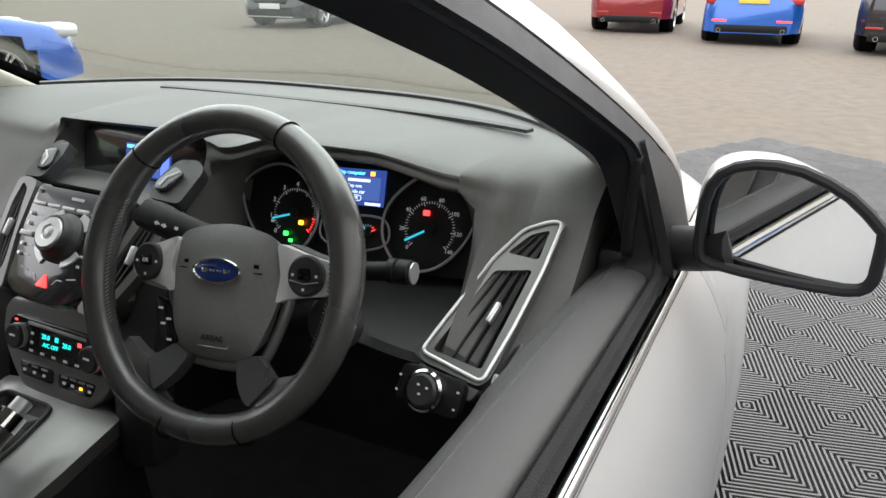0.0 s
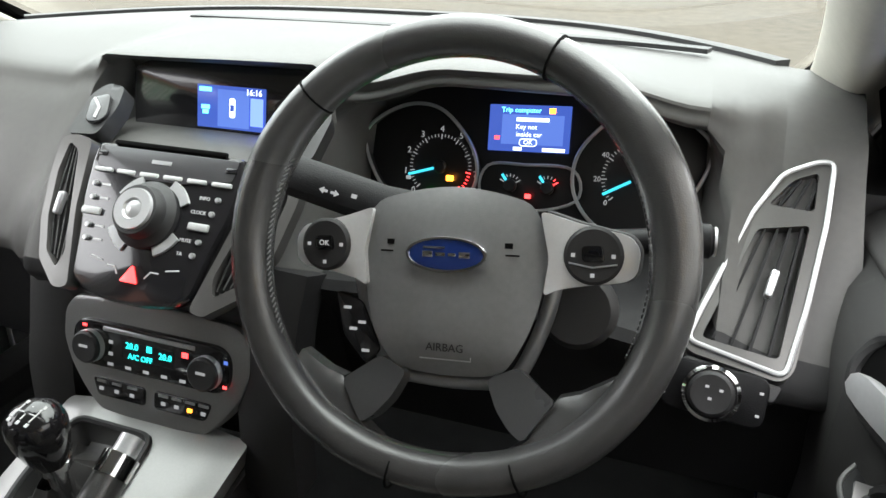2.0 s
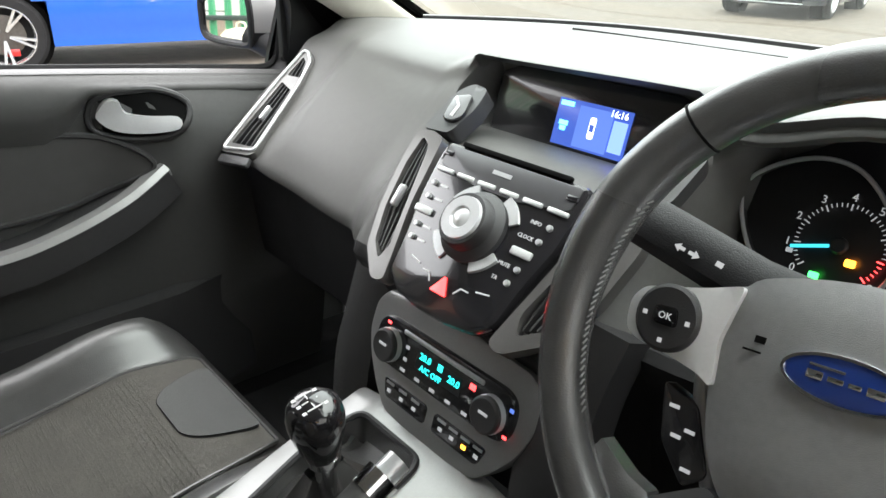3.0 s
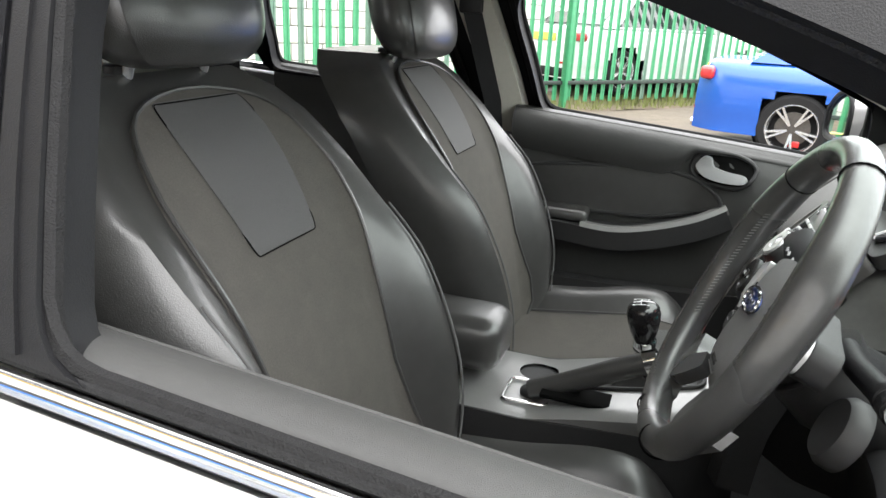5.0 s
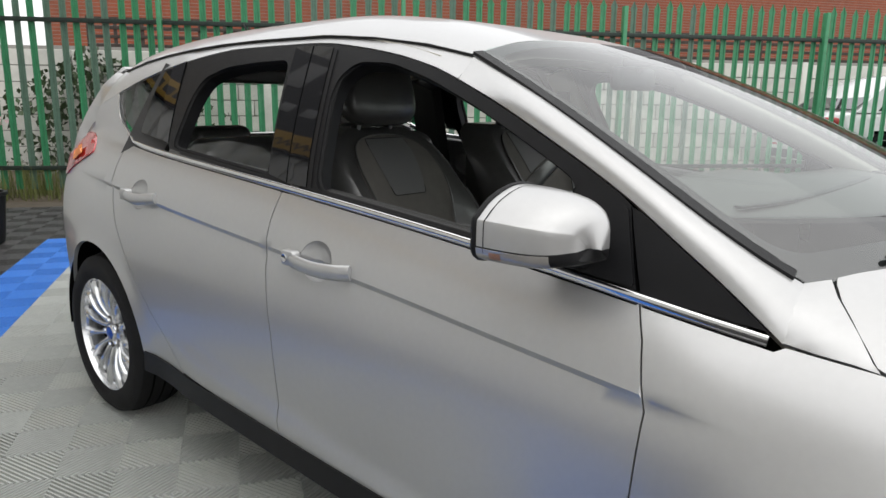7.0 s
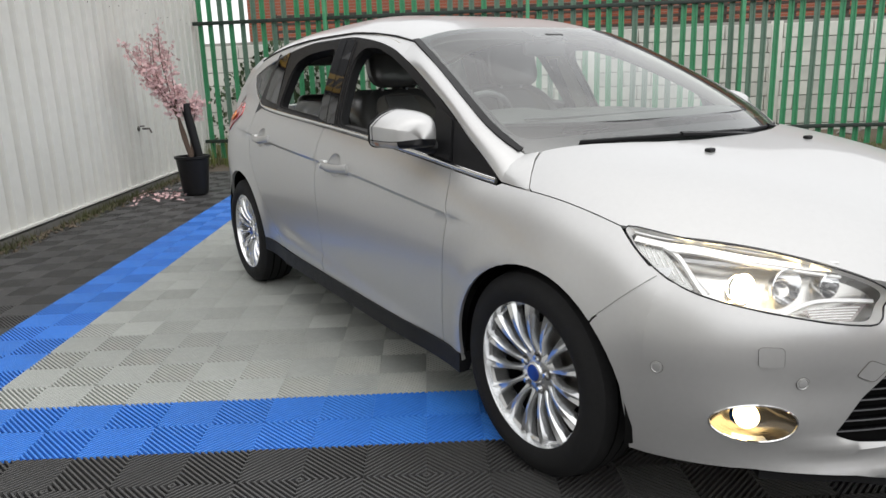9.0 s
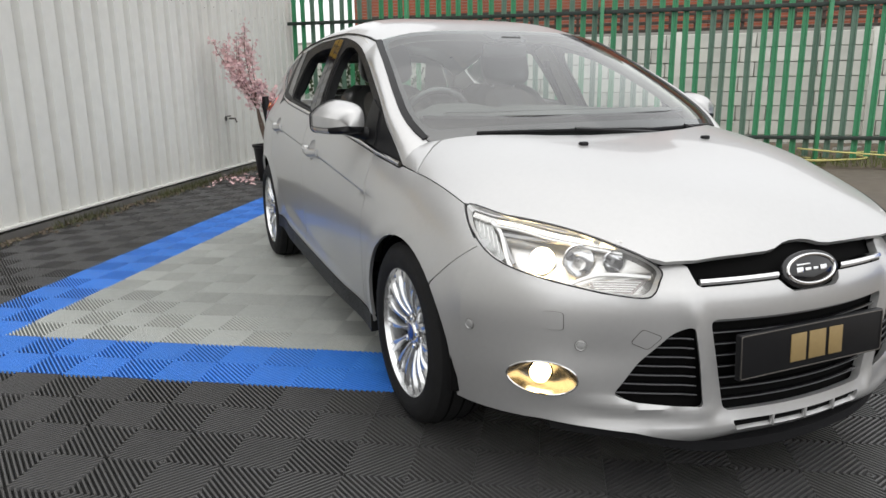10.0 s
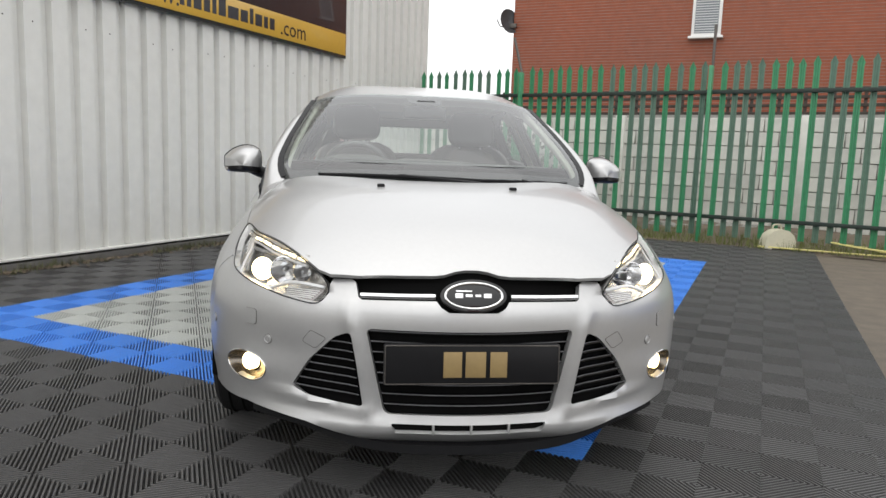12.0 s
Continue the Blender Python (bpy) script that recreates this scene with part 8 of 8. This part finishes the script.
part("carpet_floor", block((0, -1.45, .262), (1.46, 2.4, .03), .01), CARPET, CAR, "black carpeted floor")

# door cards
CARD_X = pchip([(.27, .80), (.45, .765), (.60, .745), (.72, .728), (.80, .722), (.88, .722), (.93, .732), (.955, .752), (.985, .785)])


def card_x(y, z):
    zz = z + (belt_z(-.9) - belt_z(y)) * sstep(.6, .9, z)
    return CARD_X(min(.99, zz)) + .03 * sstep(.94, .88, zz) * sstep(.5, .7, z) - min(.062, .45 * max(0, y + .985)) * sstep(.95, .87, zz)


def door_card(s, rear):
    y0, y1 = (-2.20, -1.60) if rear else (-1.46, -.60)
    top = [(y0 + (y1 - y0) * i / 8, belt_z(y0 + (y1 - y0) * i / 8) + .012) for i in range(9)]
    lp = [(y0, .30)] + top + [(y1, .30)]
    fn = lambda y, z: (s * card_x(y, z), y, z)
    inw = Vector((-s, 0, .3))
    d = part("door_card", sheet(fn, lp, (), .04, .01, inw), DOOR_PLASTIC, CAR, "dark moulded inner door panel")
    if not rear:
        bm, rows = bmesh.new(), []
        for i in range(25):
            y = -1.46 + .87 * i / 24
            zb, sq = belt_z(y), 1 - .72 * sstep(-1.05, -.98, y)
            sec = smooth_loop([(.742, -.095), (.729, -.070), (.721, -.045), (.722, -.020), (.730, -.001), (.746, .010), (.768, .015), (.786, .014), (.796, .010), (.799, -.004)], 3, False)
            rows.append([bm.verts.new((s * x, y, zb + dz * (sq if dz < 0 and x < .76 else 1))) for x, dz in sec])
        for a, b in zip(rows, rows[1:]):
            for i in range(len(a) - 1):
                bm.faces.new([a[i], a[i + 1], b[i + 1], b[i]])
        bm.faces.new(rows[-1])
        part("sill_pad", bm, DOOR_PLASTIC, d, "padded top of the door panel")
        for x, r in ((.805, .0045), (.815, .0035)):
            part("glass_seal", tube([(s * x, y, belt_z(y) + .010) for y in [-1.46 + .87 * i / 16 for i in range(17)]], r, 6), RUBBER, d, "black rubber glass slot seal")
        part("sail_cover", slab(rnd([(-.030, -.06), (.075, -.06), (.075, -.02), (.0, .068), (-.030, .072)], .012), .014, face_frame((s * .772, -.60, 1.0), (0, -s, 0), (0, 0, 1)) @ Matrix.Diagonal((-s, 1, 1, 1)), .003), BLACK_TRIM, d, "black corner cover behind the mirror")
    else:
        part("sill_pad", sweep([(s * (card_x(y, z) + .012), y, z - .004) for y, z in top], circle(.022, 10, .016), up=(0, 0, 1)), DOOR_PLASTIC, d, "padded top of the door panel")
    if rear:
        return
    insert = smooth_loop([(-1.42, .835), (-1.25, .862), (-1.10, .872), (-.98, .855), (-.915, .815), (-.93, .785), (-1.05, .745), (-1.20, .735), (-1.42, .735)], 4)
    part("door_insert", sheet(fn, insert, (), .03, .01, inw, .006), LEATHER, d, "black leather-look inset")
    part("insert_edge", tube([Vector(fn(y, z)) + Vector((-s * .006, 0, 0)) for y, z in insert], .005, 6, True, up=(1, 0, 0)), HARD, d)
    arm = smooth_loop([(s * .712, -1.44, .715), (s * .698, -1.30, .712), (s * .690, -1.17, .705), (s * .692, -1.07, .722), (s * .700, -.97, .755), (s * .714, -.895, .795)], 5, False)
    part("arm_rest_ledge", sweep([Vector(p) + Vector((s * .025, 0, -.02)) for p in arm], [(-.04, -.035), (.04, -.03), (.045, .02), (-.04, .024)], up=(0, 0, 1)), HARD, d, "black arm rest ledge")
    part("silver_grab", sweep(arm[7:], [(-.014, -.010), (.012, -.014), (.018, 0), (.010, .010), (-.012, .010)], up=(0, 0, 1)), CONSOLE_SILVER, d, "satin silver grab strip")
    part("arm_pad", block((s * .73, -1.34, .728), (.085, .22, .035), .015, segs=3), LEATHER, d, "leather arm pad")
    part("map_pocket", sweep([(s * .715, -1.40, .45), (s * .70, -1.15, .46), (s * .70, -.9, .47), (s * .725, -.78, .48)], [(-.02, -.13), (.02, -.13), (.02, .1), (-.02, .1)], up=(0, 0, 1)), HARD, d, "moulded door pocket")
    # inner handle
    rec = smooth_loop([(y, z - .013) for y, z in ((-.845, .917), (-.855, .882), (-.885, .863), (-.950, .864), (-.990, .885), (-.985, .926), (-.950, .941), (-.890, .940))], 4)
    hd = part("inner_handle", tube([Vector(fn(y, z)) + Vector((-s * .004, 0, 0)) for y, z in rec], .0055, 8, True, up=(1, 0, 0)), HARD, d, "chrome inner door handle in a black recess")
    part("recess", sheet(fn, rec, (), .02, .0, inw, .002), DARK, hd)
    lev = [(-.978, .903), (-.967, .930), (-.947, .928), (-.936, .906), (-.900, .897), (-.864, .892), (-.864, .877), (-.910, .872), (-.955, .879)]
    part("lever", sheet(fn, smooth_loop([(y, z - .013) for y, z in lev], 3), (), .01, .014, inw, .014), KNOB_SILVER, hd, "satin silver lever")
    if s > 0:
        m = Matrix.Translation((.722, -.955, .772)) @ pose(0, 0, 0, 14, -6, 8)
        wp = part("window_switch_panel", slab(rnd([(-.03, -.075), (.03, -.075), (.033, .05), (.008, .095), (-.02, .07)], .012), .012, m, .004), BLACK_TRIM, d, "black switch panel with a round mirror control")
        part("panel_edge", tube([m @ Vector((*q, .011)) for q in rnd([(-.03, -.075), (.03, -.075), (.033, .05), (.008, .095), (-.02, .07)], .012)], .0022, 6, True), CONSOLE_SILVER, wp, "thin silver edge")
        part("mirror_dial", lathe([(.021, 0), (.021, .006), (.017, .009), (.001, .009)], m @ pose(.004, .035, .012), 24), HARD, wp)
        part("dial_mark", block((.004, .035, .0215), (.004, .009, .001), 0, m), WHITE_MARK, wp)
        for k in range(4):
            part("window_switch", block((-.012 + .024 * (k % 2), -.055 + .032 * (k // 2), .015), (.018, .024, .008), .003, m), HARD, wp)


for s in (1, -1):
    settled |= set(bpy.data.objects)
    door_card(s, False)
    settle()
    door_card(s, True)
    part("dash_end_panel", block((s * .728, -.45, .705), (.056, .30, .45), .012), HARD, CAR, "black trim panel at the dashboard end")
    # pillar trims
    bm, rows = bmesh.new(), []
    for i in range(19):
        b = -.06 + 1.06 * i / 18
        p0, p2 = Vector(pillar(0, b)) - Vector((.030, .006, .018)), Vector(ws(.93, b)) - Vector((0, .020, .032))
        mid = p0.lerp(p2, .5) - Vector((.010, .040, .026))
        rows.append([bm.verts.new((s * q.x, q.y, q.z)) for q in smooth_loop([Vector(pillar(.1, b)) - Vector((.006, .0, .006)), p0, p0.lerp(mid, .75) - Vector((0, .006, .002)), mid.lerp(p2, .4) - Vector((.004, .004, 0)), p2, Vector(ws(.955, b)) - Vector((0, .010, .018))], 4, False)])
    for a, b in zip(rows, rows[1:]):
        for i in range(len(a) - 1):
            bm.faces.new([a[i], a[i + 1], b[i + 1], b[i]])
    part("front_pillar_trim", bm, BEIGE, CAR, "beige cloth windscreen pillar trim")
    pts = [(s * (side_x(y, z) - .045), y, z) for y, z in ((-1.47, .92), (-1.50, 1.05), (-1.545, 1.2), (-1.585, 1.34))]
    part("middle_pillar_trim", sweep(pts, [(-.05, -.015), (.05, -.015), (.04, .018), (-.04, .018)], up=(-s, 0, .3)), BEIGE, CAR, "beige middle pillar trim")
    part("lower_pillar_trim", sweep([(s * .80, -1.47, .30), (s * .775, -1.47, .92)], [(-.06, -.02), (.06, -.02), (.05, .02), (-.05, .02)], up=(-s, 0, .3)), HARD, CAR)
    pts = [(s * (side_x(y, z) - .075), y, z) for y, z in ((-1.50, .60), (-1.52, 1.0), (-1.56, 1.23))]
    part("seat_belt", sweep(pts, [(-.023, -.001), (.023, -.001), (.023, .001), (-.023, .001)], up=(-s, 0, .2)), mat("belt_webbing", (.03, .03, .032), .8, vary=.2, scale=300), CAR, "black seat belt webbing")
    part("belt_anchor", block((s * (side_x(-1.56, 1.24) - .075), -1.56, 1.24), (.02, .06, .045), .008), HARD, CAR)
    pts = [(s * (side_x(y, rail_z(y)) - .06), y, rail_z(y) + .004) for y in [-1.12 - 1.5 * i / 12 for i in range(13)]]
    part("roof_rail_trim", sweep(pts, [(-.03, -.02), (.03, -.02), (.03, .02), (-.03, .02)]), BEIGE, CAR, "beige roof rail trim")
    pts = [(s * (side_x(y, z) - .05), y, z) for y, z in ((-2.36, 1.30), (-2.40, 1.15), (-2.45, .98), (-2.48, .7))]
    part("rear_pillar_trim", sweep(pts, [(-.12, -.02), (.10, -.02), (.08, .02), (-.1, .02)], up=(-s, 0, .3)), HARD, CAR)
# head lining
rl = [-1.03 - 1.75 * i / 12 for i in range(13)]
lp = [(-.53, -1.02), (0, -.99), (.53, -1.02)] + [(side_x(y, rail_z(y)) - .03, y) for y in rl] + [(-(side_x(y, rail_z(y)) - .03), y) for y in rl[::-1]]
part("head_lining", sheet(lambda x, y: tuple(Vector(roof(x, y)) - Vector((0, 0, .045))), lp, (), .08, .0, (0, 0, -1)), BEIGE, CAR, "beige cloth roof lining")
rm = part("rear_view_mirror", block((0, -.93, 1.29), (.23, .035, .065), .016, segs=3), HARD, CAR, "black rear view mirror on the windscreen")
part("mirror_stem", tube([(0, -.93, 1.30), (0, -.90, 1.335)], .012, 8), HARD, rm)
part("sensor_cover", block((0, -.90, 1.335), (.11, .09, .03), .012), HARD, rm, "black sensor housing behind the mirror")


# ---- parked cars ----
def parked_car(name, label, m, colour, length=4.5, width=1.8, height=1.45, suv=False, plate=(.7, .55, .1), lights="rear", estate=False):
    """A plain road car: one moulded body, glass, wheels, lamps and plates. It faces +y in its own frame."""
    paint = mat(name + "_paint", colour, .25, .2, .9, .05, 300)
    car = thing(name, label, "car", m)
    L, W, H = length / 2, width / 2, height
    belt = H * .64
    hood = pchip([(-L, belt * .86), (-L + .12, belt * 1.02), (-L * .55, belt * 1.02), (L * .42, belt), (L * .8, belt * .87), (L - .08, belt * .70), (L, belt * .55)])
    plan = pchip([(-L, W * .76), (-L + .25, W * .95), (-L * .5, W), (L * .5, W), (L - .3, W * .93), (L, W * .66)])
    low = .22 if not suv else .30
    bm = bmesh.new()
    rows = []
    n = 44
    for i in range(n + 1):
        y = -L + 2 * L * i / n
        w, zt = plan(y), hood(y)
        sec = [(0, low), (w * .9, low), (w * .985, low + .08), (w, (low + zt) * .52), (w * .97, zt * .86), (w * .9, zt * .97), (w * .7, zt), (0, zt * 1.015)]
        sec = smooth_loop(sec, 3, False)
        rows.append([bm.verts.new((x, y, z)) for x, z in sec] + [bm.verts.new((-x, y, z)) for x, z in sec[-2:0:-1]])
    wheels = (L * .62, -L * .60)
    for a, b in zip(rows, rows[1:]):
        for i in range(len(a)):
            c = (a[i].co + b[i].co + a[(i + 1) % len(a)].co) / 3
            if c.z < .66 and abs(c.x) > W * .6 and any(math.hypot(c.y - yw, c.z - .33) < .37 for yw in wheels):
                continue
            bm.faces.new([a[i], a[(i + 1) % len(a)], b[(i + 1) % len(a)], b[i]])
    bm.faces.new(rows[0])
    bm.faces.new(rows[-1])
    bmesh.ops.recalc_face_normals(bm, faces=bm.faces)
    part("body", bm, paint, car)
    # cabin
    f0, f1, r1, r0 = L * .40, L * .08, (-L * .50 if not (suv or estate) else -L * .78), (-L * .80 if not (suv or estate) else -L * .92)
    cab = [(f0, belt), (f1, H * .97), ((f1 + r1) / 2, H), (r1, H * .965), (r0, belt * 1.01)]
    bm = bmesh.new()
    prof = smooth_loop([(y, z) for y, z in cab], 4, False)
    rows = []
    for y, z in prof:
        k = (z - belt) / (H - belt)
        w = W * (.90 - .20 * k)
        rows.append([bm.verts.new((x, y, zz)) for x, zz in ((-w, z - .015 * k), (-w * .9, z + .012 * k), (0, z + .03 * k), (w * .9, z + .012 * k), (w, z - .015 * k))])
    for a, b in zip(rows, rows[1:]):
        for i in range(4):
            bm.faces.new([a[i], a[i + 1], b[i + 1], b[i]])
    for k in (0, 4):
        bm.faces.new([r[k] for r in rows])
    bmesh.ops.recalc_face_normals(bm, faces=bm.faces)
    part("cabin_roof", bm, paint, car)
    dark = mat(name + "_glass", (.02, .024, .026), .05, 0, .8, .05, 30)
    for s in (1, -1):
        g = [(f0 - .25, belt + .03), (f1 - .08, H * .925), (r1 + .1, H * .925), (r0 + .35, belt + .04)]
        bm = bmesh.new()
        bm.faces.new([bm.verts.new((s * (W * (.90 - .20 * (z - belt) / (H - belt)) + .006), y, z)) for y, z in g])
        part("side_window", bm, dark, car)
        part("window_pillar", block((s * W * .835, (f1 + r1) / 2 + .05, (belt + H * .93) / 2), (.03, .07, H * .93 - belt), .004, None), BLACK_TRIM, car)
        part("wing_mirror", block((s * (W + .08), f0 - .28, belt + .08), (.2, .10, .14), .04, segs=3), paint, car)
    for (ya, za), (yb, zb) in (((f0 - .03, belt + .03), (f1 + .04, H * .945)), ((r0 + .03, belt + .05), (r1 - .03, H * .94))):
        bm = bmesh.new()
        up = .012
        d = 1 if ya > 0 else -1
        bm.faces.new([bm.verts.new(p) for p in ((-W * .82, ya + d * .02, za + up), (W * .82, ya + d * .02, za + up), (W * .66, yb + d * .02, zb + up), (-W * .66, yb + d * .02, zb + up))])
        part("windscreen" if d > 0 else "rear_window", bm, dark, car)
    for yw in wheels:
        for s in (1, -1):
            tm = pose(s * (W - .11), yw, .33, 0, 90 * s)
            wh = part("wheel", lathe([(.20, -.1), (.30, -.1), (.33, -.07), (.33, .07), (.30, .1), (.235, .1), (.22, .06), (.21, .0), (.001, .0)], tm, 32), RUBBER, car)
            sp = bmesh.new()
            for k in range(5):
                a = 2 * math.pi * k / 5
                for e in (-.13, .13):
                    sweep([(.04 * math.cos(a), .04 * math.sin(a), .07), (.225 * math.cos(a + e), .225 * math.sin(a + e), .085)], [(-.014, -.01), (.014, -.01), (.01, .008), (-.01, .008)], bm=sp)
            lathe([(.225, .06), (.24, .1), (.228, .1), (.215, .06)], None, 32, sp, False)
            sp.transform(tm)
            part("alloy_rim", sp, ALLOY, wh)
            part("brake_disc", lathe([(.16, .01), (.16, .025), (.05, .03)], tm, 24), DARK_METAL, wh)
            cal = bmesh.new()
            block((.14, .03, .035), (.06, .12, .04), .01, tm, cal)
            part("brake_caliper", cal, RED_LENS if "red brake caliper" in label else DARK_METAL, wh)
            part("arch_inner", lathe([(.37, -.2), (.37, .0), (.33, .02)], tm, 24, None, False), DARK, car)
    for s in (1, -1):
        part("tail_light", block((s * W * .74, -L + .10, belt * .87), (.34, .14, .13), .04, segs=3), RED_LENS, car)
        part("head_light", block((s * W * .68, L - .20, belt * .76), (.38, .26, .13), .05, segs=3), mat(name + "_lamp", (.7, .72, .74), .1, .3, .8, .1, 30), car)
        # The blue saloon's reflectors get an added glow, though they hold no lamp.
        part("reflector", block((s * W * .62, -L + .01, .44), (.26, .03, .035), .008), RED_GLOW if "reflector" in label else RED_LENS, car)
    part("rear_plate", block((0, -L - .012, .80 if not suv else .9), (.52, .02, .115), .004), mat(name + "_plate", plate, .5, vary=.05), car, "plain plate")
    part("front_plate", block((0, L + .01, .48), (.52, .02, .115), .004), WHITE, car, "plain plate")
    part("front_grille", block((0, L - .02, .60), (W * .9, .06, .14), .02), BLACK_TRIM, car)
    part("lower_intake", block((0, L - .03, .34), (W * 1.3, .07, .14), .02), BLACK_TRIM, car)
    part("rear_diffuser", block((0, -L + .03, .30), (W * 1.4, .08, .15), .03), BLACK_TRIM, car)
    part("front_splitter_trim", block((0, L - .03, .255), (W * 1.3, .08, .02), .008), SATIN, car)
    for s in (1, -1):
        part("exhaust_tip", lathe([(.04, 0), (.04, .1), (.032, .1), (.032, 0)], pose(s * .55, -L + .06, .27, 90), 16), CHROME, car)
    return car


def heading(x, y, deg):
    """Where a car stands and the way that it faces, in degrees left of +y."""
    return Matrix.Translation((x, y, -.022)) @ Matrix.Rotation(radians(deg), 4, "Z")


parked_car("blue_coupe", "bright blue car with silver wheels and red brake calipers", heading(-6.88, 1.47, -12), (.012, .09, .42), 4.8, 1.8, 1.42)
parked_car("blue_saloon", "bright blue saloon with red rear reflectors seen from behind", heading(.02, 15.45, 2), (.015, .11, .46), 4.5, 1.8, 1.42)
parked_car("red_estate", "dark red car parked at the yard edge", heading(-2.65, 17.1, 4), (.22, .012, .016), 4.5, 1.85, 1.6, True, (.7, .7, .66))
parked_car("black_suv", "black off-road car parked at the yard edge", heading(3.1, 14.6, -12), (.012, .012, .016), 4.7, 1.95, 1.8, True)
parked_car("black_saloon", "black saloon parked facing the tiled bay", heading(-10.1, 14.1, 186), (.012, .014, .018), 4.6, 1.82, 1.45)
parked_car("grey_hatchback", "dark grey car parked facing the tiled bay", heading(-5.7, 12.9, 190), (.02, .022, .026), 4.3, 1.8, 1.5)
parked_car("white_saloon", "white car with red tail lamps parked beyond the palisade fence", WALL_M @ Matrix.Translation((11.2, WALL_INV * 1.02, .14)) @ Matrix.Rotation(radians(-90), 4, "Z"), (.72, .72, .72), 4.4, 1.66, 1.47)


# ---- the interlocking floor ----
def tile_mesh(name, material):
    """One 0.39 m tile: four ribbed squares whose slanting ribs turn at each joint."""
    bm = bmesh.new()
    c, gap, ribs = .195, .0004, 18

    def clip(c0, c1, sgn):
        poly = [(gap, gap), (c - gap, gap), (c - gap, c - gap), (gap, c - gap)]
        for lim, keep in ((c0, 1), (c1, -1)):
            out = []
            for i, p in enumerate(poly):
                q = poly[(i + 1) % len(poly)]
                fp, fq = (keep * ((p[0] if sgn > 0 else c - p[0]) + p[1] - lim), keep * ((q[0] if sgn > 0 else c - q[0]) + q[1] - lim))
                if fp >= 0:
                    out.append(p)
                if fp * fq < 0:
                    t = fp / (fp - fq)
                    out.append((p[0] + (q[0] - p[0]) * t, p[1] + (q[1] - p[1]) * t))
            poly = out
            if len(poly) < 3:
                return []
        return poly
    for i in range(2):
        for j in range(2):
            ox, oy = i * c - c, j * c - c
            sgn = 1 if (i + j) % 2 == 0 else -1
            for k in range(ribs):
                m0 = 2 * c * (k + .30) / ribs
                poly = clip(m0, m0 + 2 * c * .40 / ribs, sgn)
                if len(poly) < 3:
                    continue
                mx, my = sum(p[0] for p in poly) / len(poly), sum(p[1] for p in poly) / len(poly)
                k1 = (1, 1) if sgn > 0 else (-1, 1)
                lo, hi = [], []
                for x, y in poly:
                    t = max(-.0040, min(.0040, ((x - mx) * k1[0] + (y - my) * k1[1]) * .5))
                    lo.append(bm.verts.new((ox + x - t * k1[0] * -.9, oy + y - t * k1[1] * -.9, -.012)))
                    hi.append(bm.verts.new((ox + x, oy + y, 0)))
                bm.faces.new(hi)
                for a in range(len(poly)):
                    b = (a + 1) % len(poly)
                    bm.faces.new([lo[a], lo[b], hi[b], hi[a]])
    bmesh.ops.recalc_face_normals(bm, faces=bm.faces)
    me = bpy.data.meshes.new(name)
    bm.to_mesh(me)
    bm.free()
    me.materials.append(material)
    return me


def tiled_floor():
    fl = tagged(new("floor"), "interlocking ribbed plastic tiles: grey bay, blue border, black surround", "floor", kind="structure")
    slab_bm = bmesh.new()
    block((-1.25, 1.495, -.017), (6.24, 12.09, .009), 0, SITE, slab_bm)
    # Near-black: the shade deep between the ribs is put into this colour.
    part("underlay", slab_bm, mat("groove_shade_underlay", (.009, .0088, .0085), .9, 0, 0, .3, 40), fl)
    meshes = {k: tile_mesh("tile", m) for k, m in (("grey", GREY_TILE), ("blue", BLUE_TILE), ("black", BLACK_TILE))}
    rng = random.Random(2)
    cells = sorted({(round(-3.005 + .39 * i, 3), round(-.065 + .39 * j, 3)) for i in range(-3, 13) for j in range(-11, 20)})
    rest = []
    for u, v in cells:
        inb = -3.1 < u < .6 and -.1 < v < 5.5
        edge = inb and (u < -2.9 or u > .4 or v < .0 or v > 5.3)
        kind = "blue" if edge else "grey" if inb else "black"
        near = min(math.hypot(u + 2.0, v + .8), math.hypot(u + 1.0, v + 2.2))
        rest.append((near, u, v, kind))
    rest.sort()
    for k, (_, u, v, kind) in enumerate(rest[:300]):
        ob = bpy.data.objects.new("tile", meshes[kind])
        scene.collection.objects.link(ob)
        ob.parent = fl
        ob.matrix_basis = SITE @ Matrix.Translation((u, v, rng.uniform(-.0008, .0008)))
    for kind in meshes:
        bm = bmesh.new()
        for _, u, v, kd in rest[300:]:
            if kd == kind:
                t = bmesh.new()
                t.from_mesh(meshes[kind])
                t.transform(SITE @ Matrix.Translation((u, v, 0)))
                join(bm, t)
        if len(bm.verts):
            part("far_tiles", bm, {"grey": GREY_TILE, "blue": BLUE_TILE, "black": BLACK_TILE}[kind], fl, smooth=False)["kind"] = "stuff"
        else:
            bm.free()


tiled_floor()
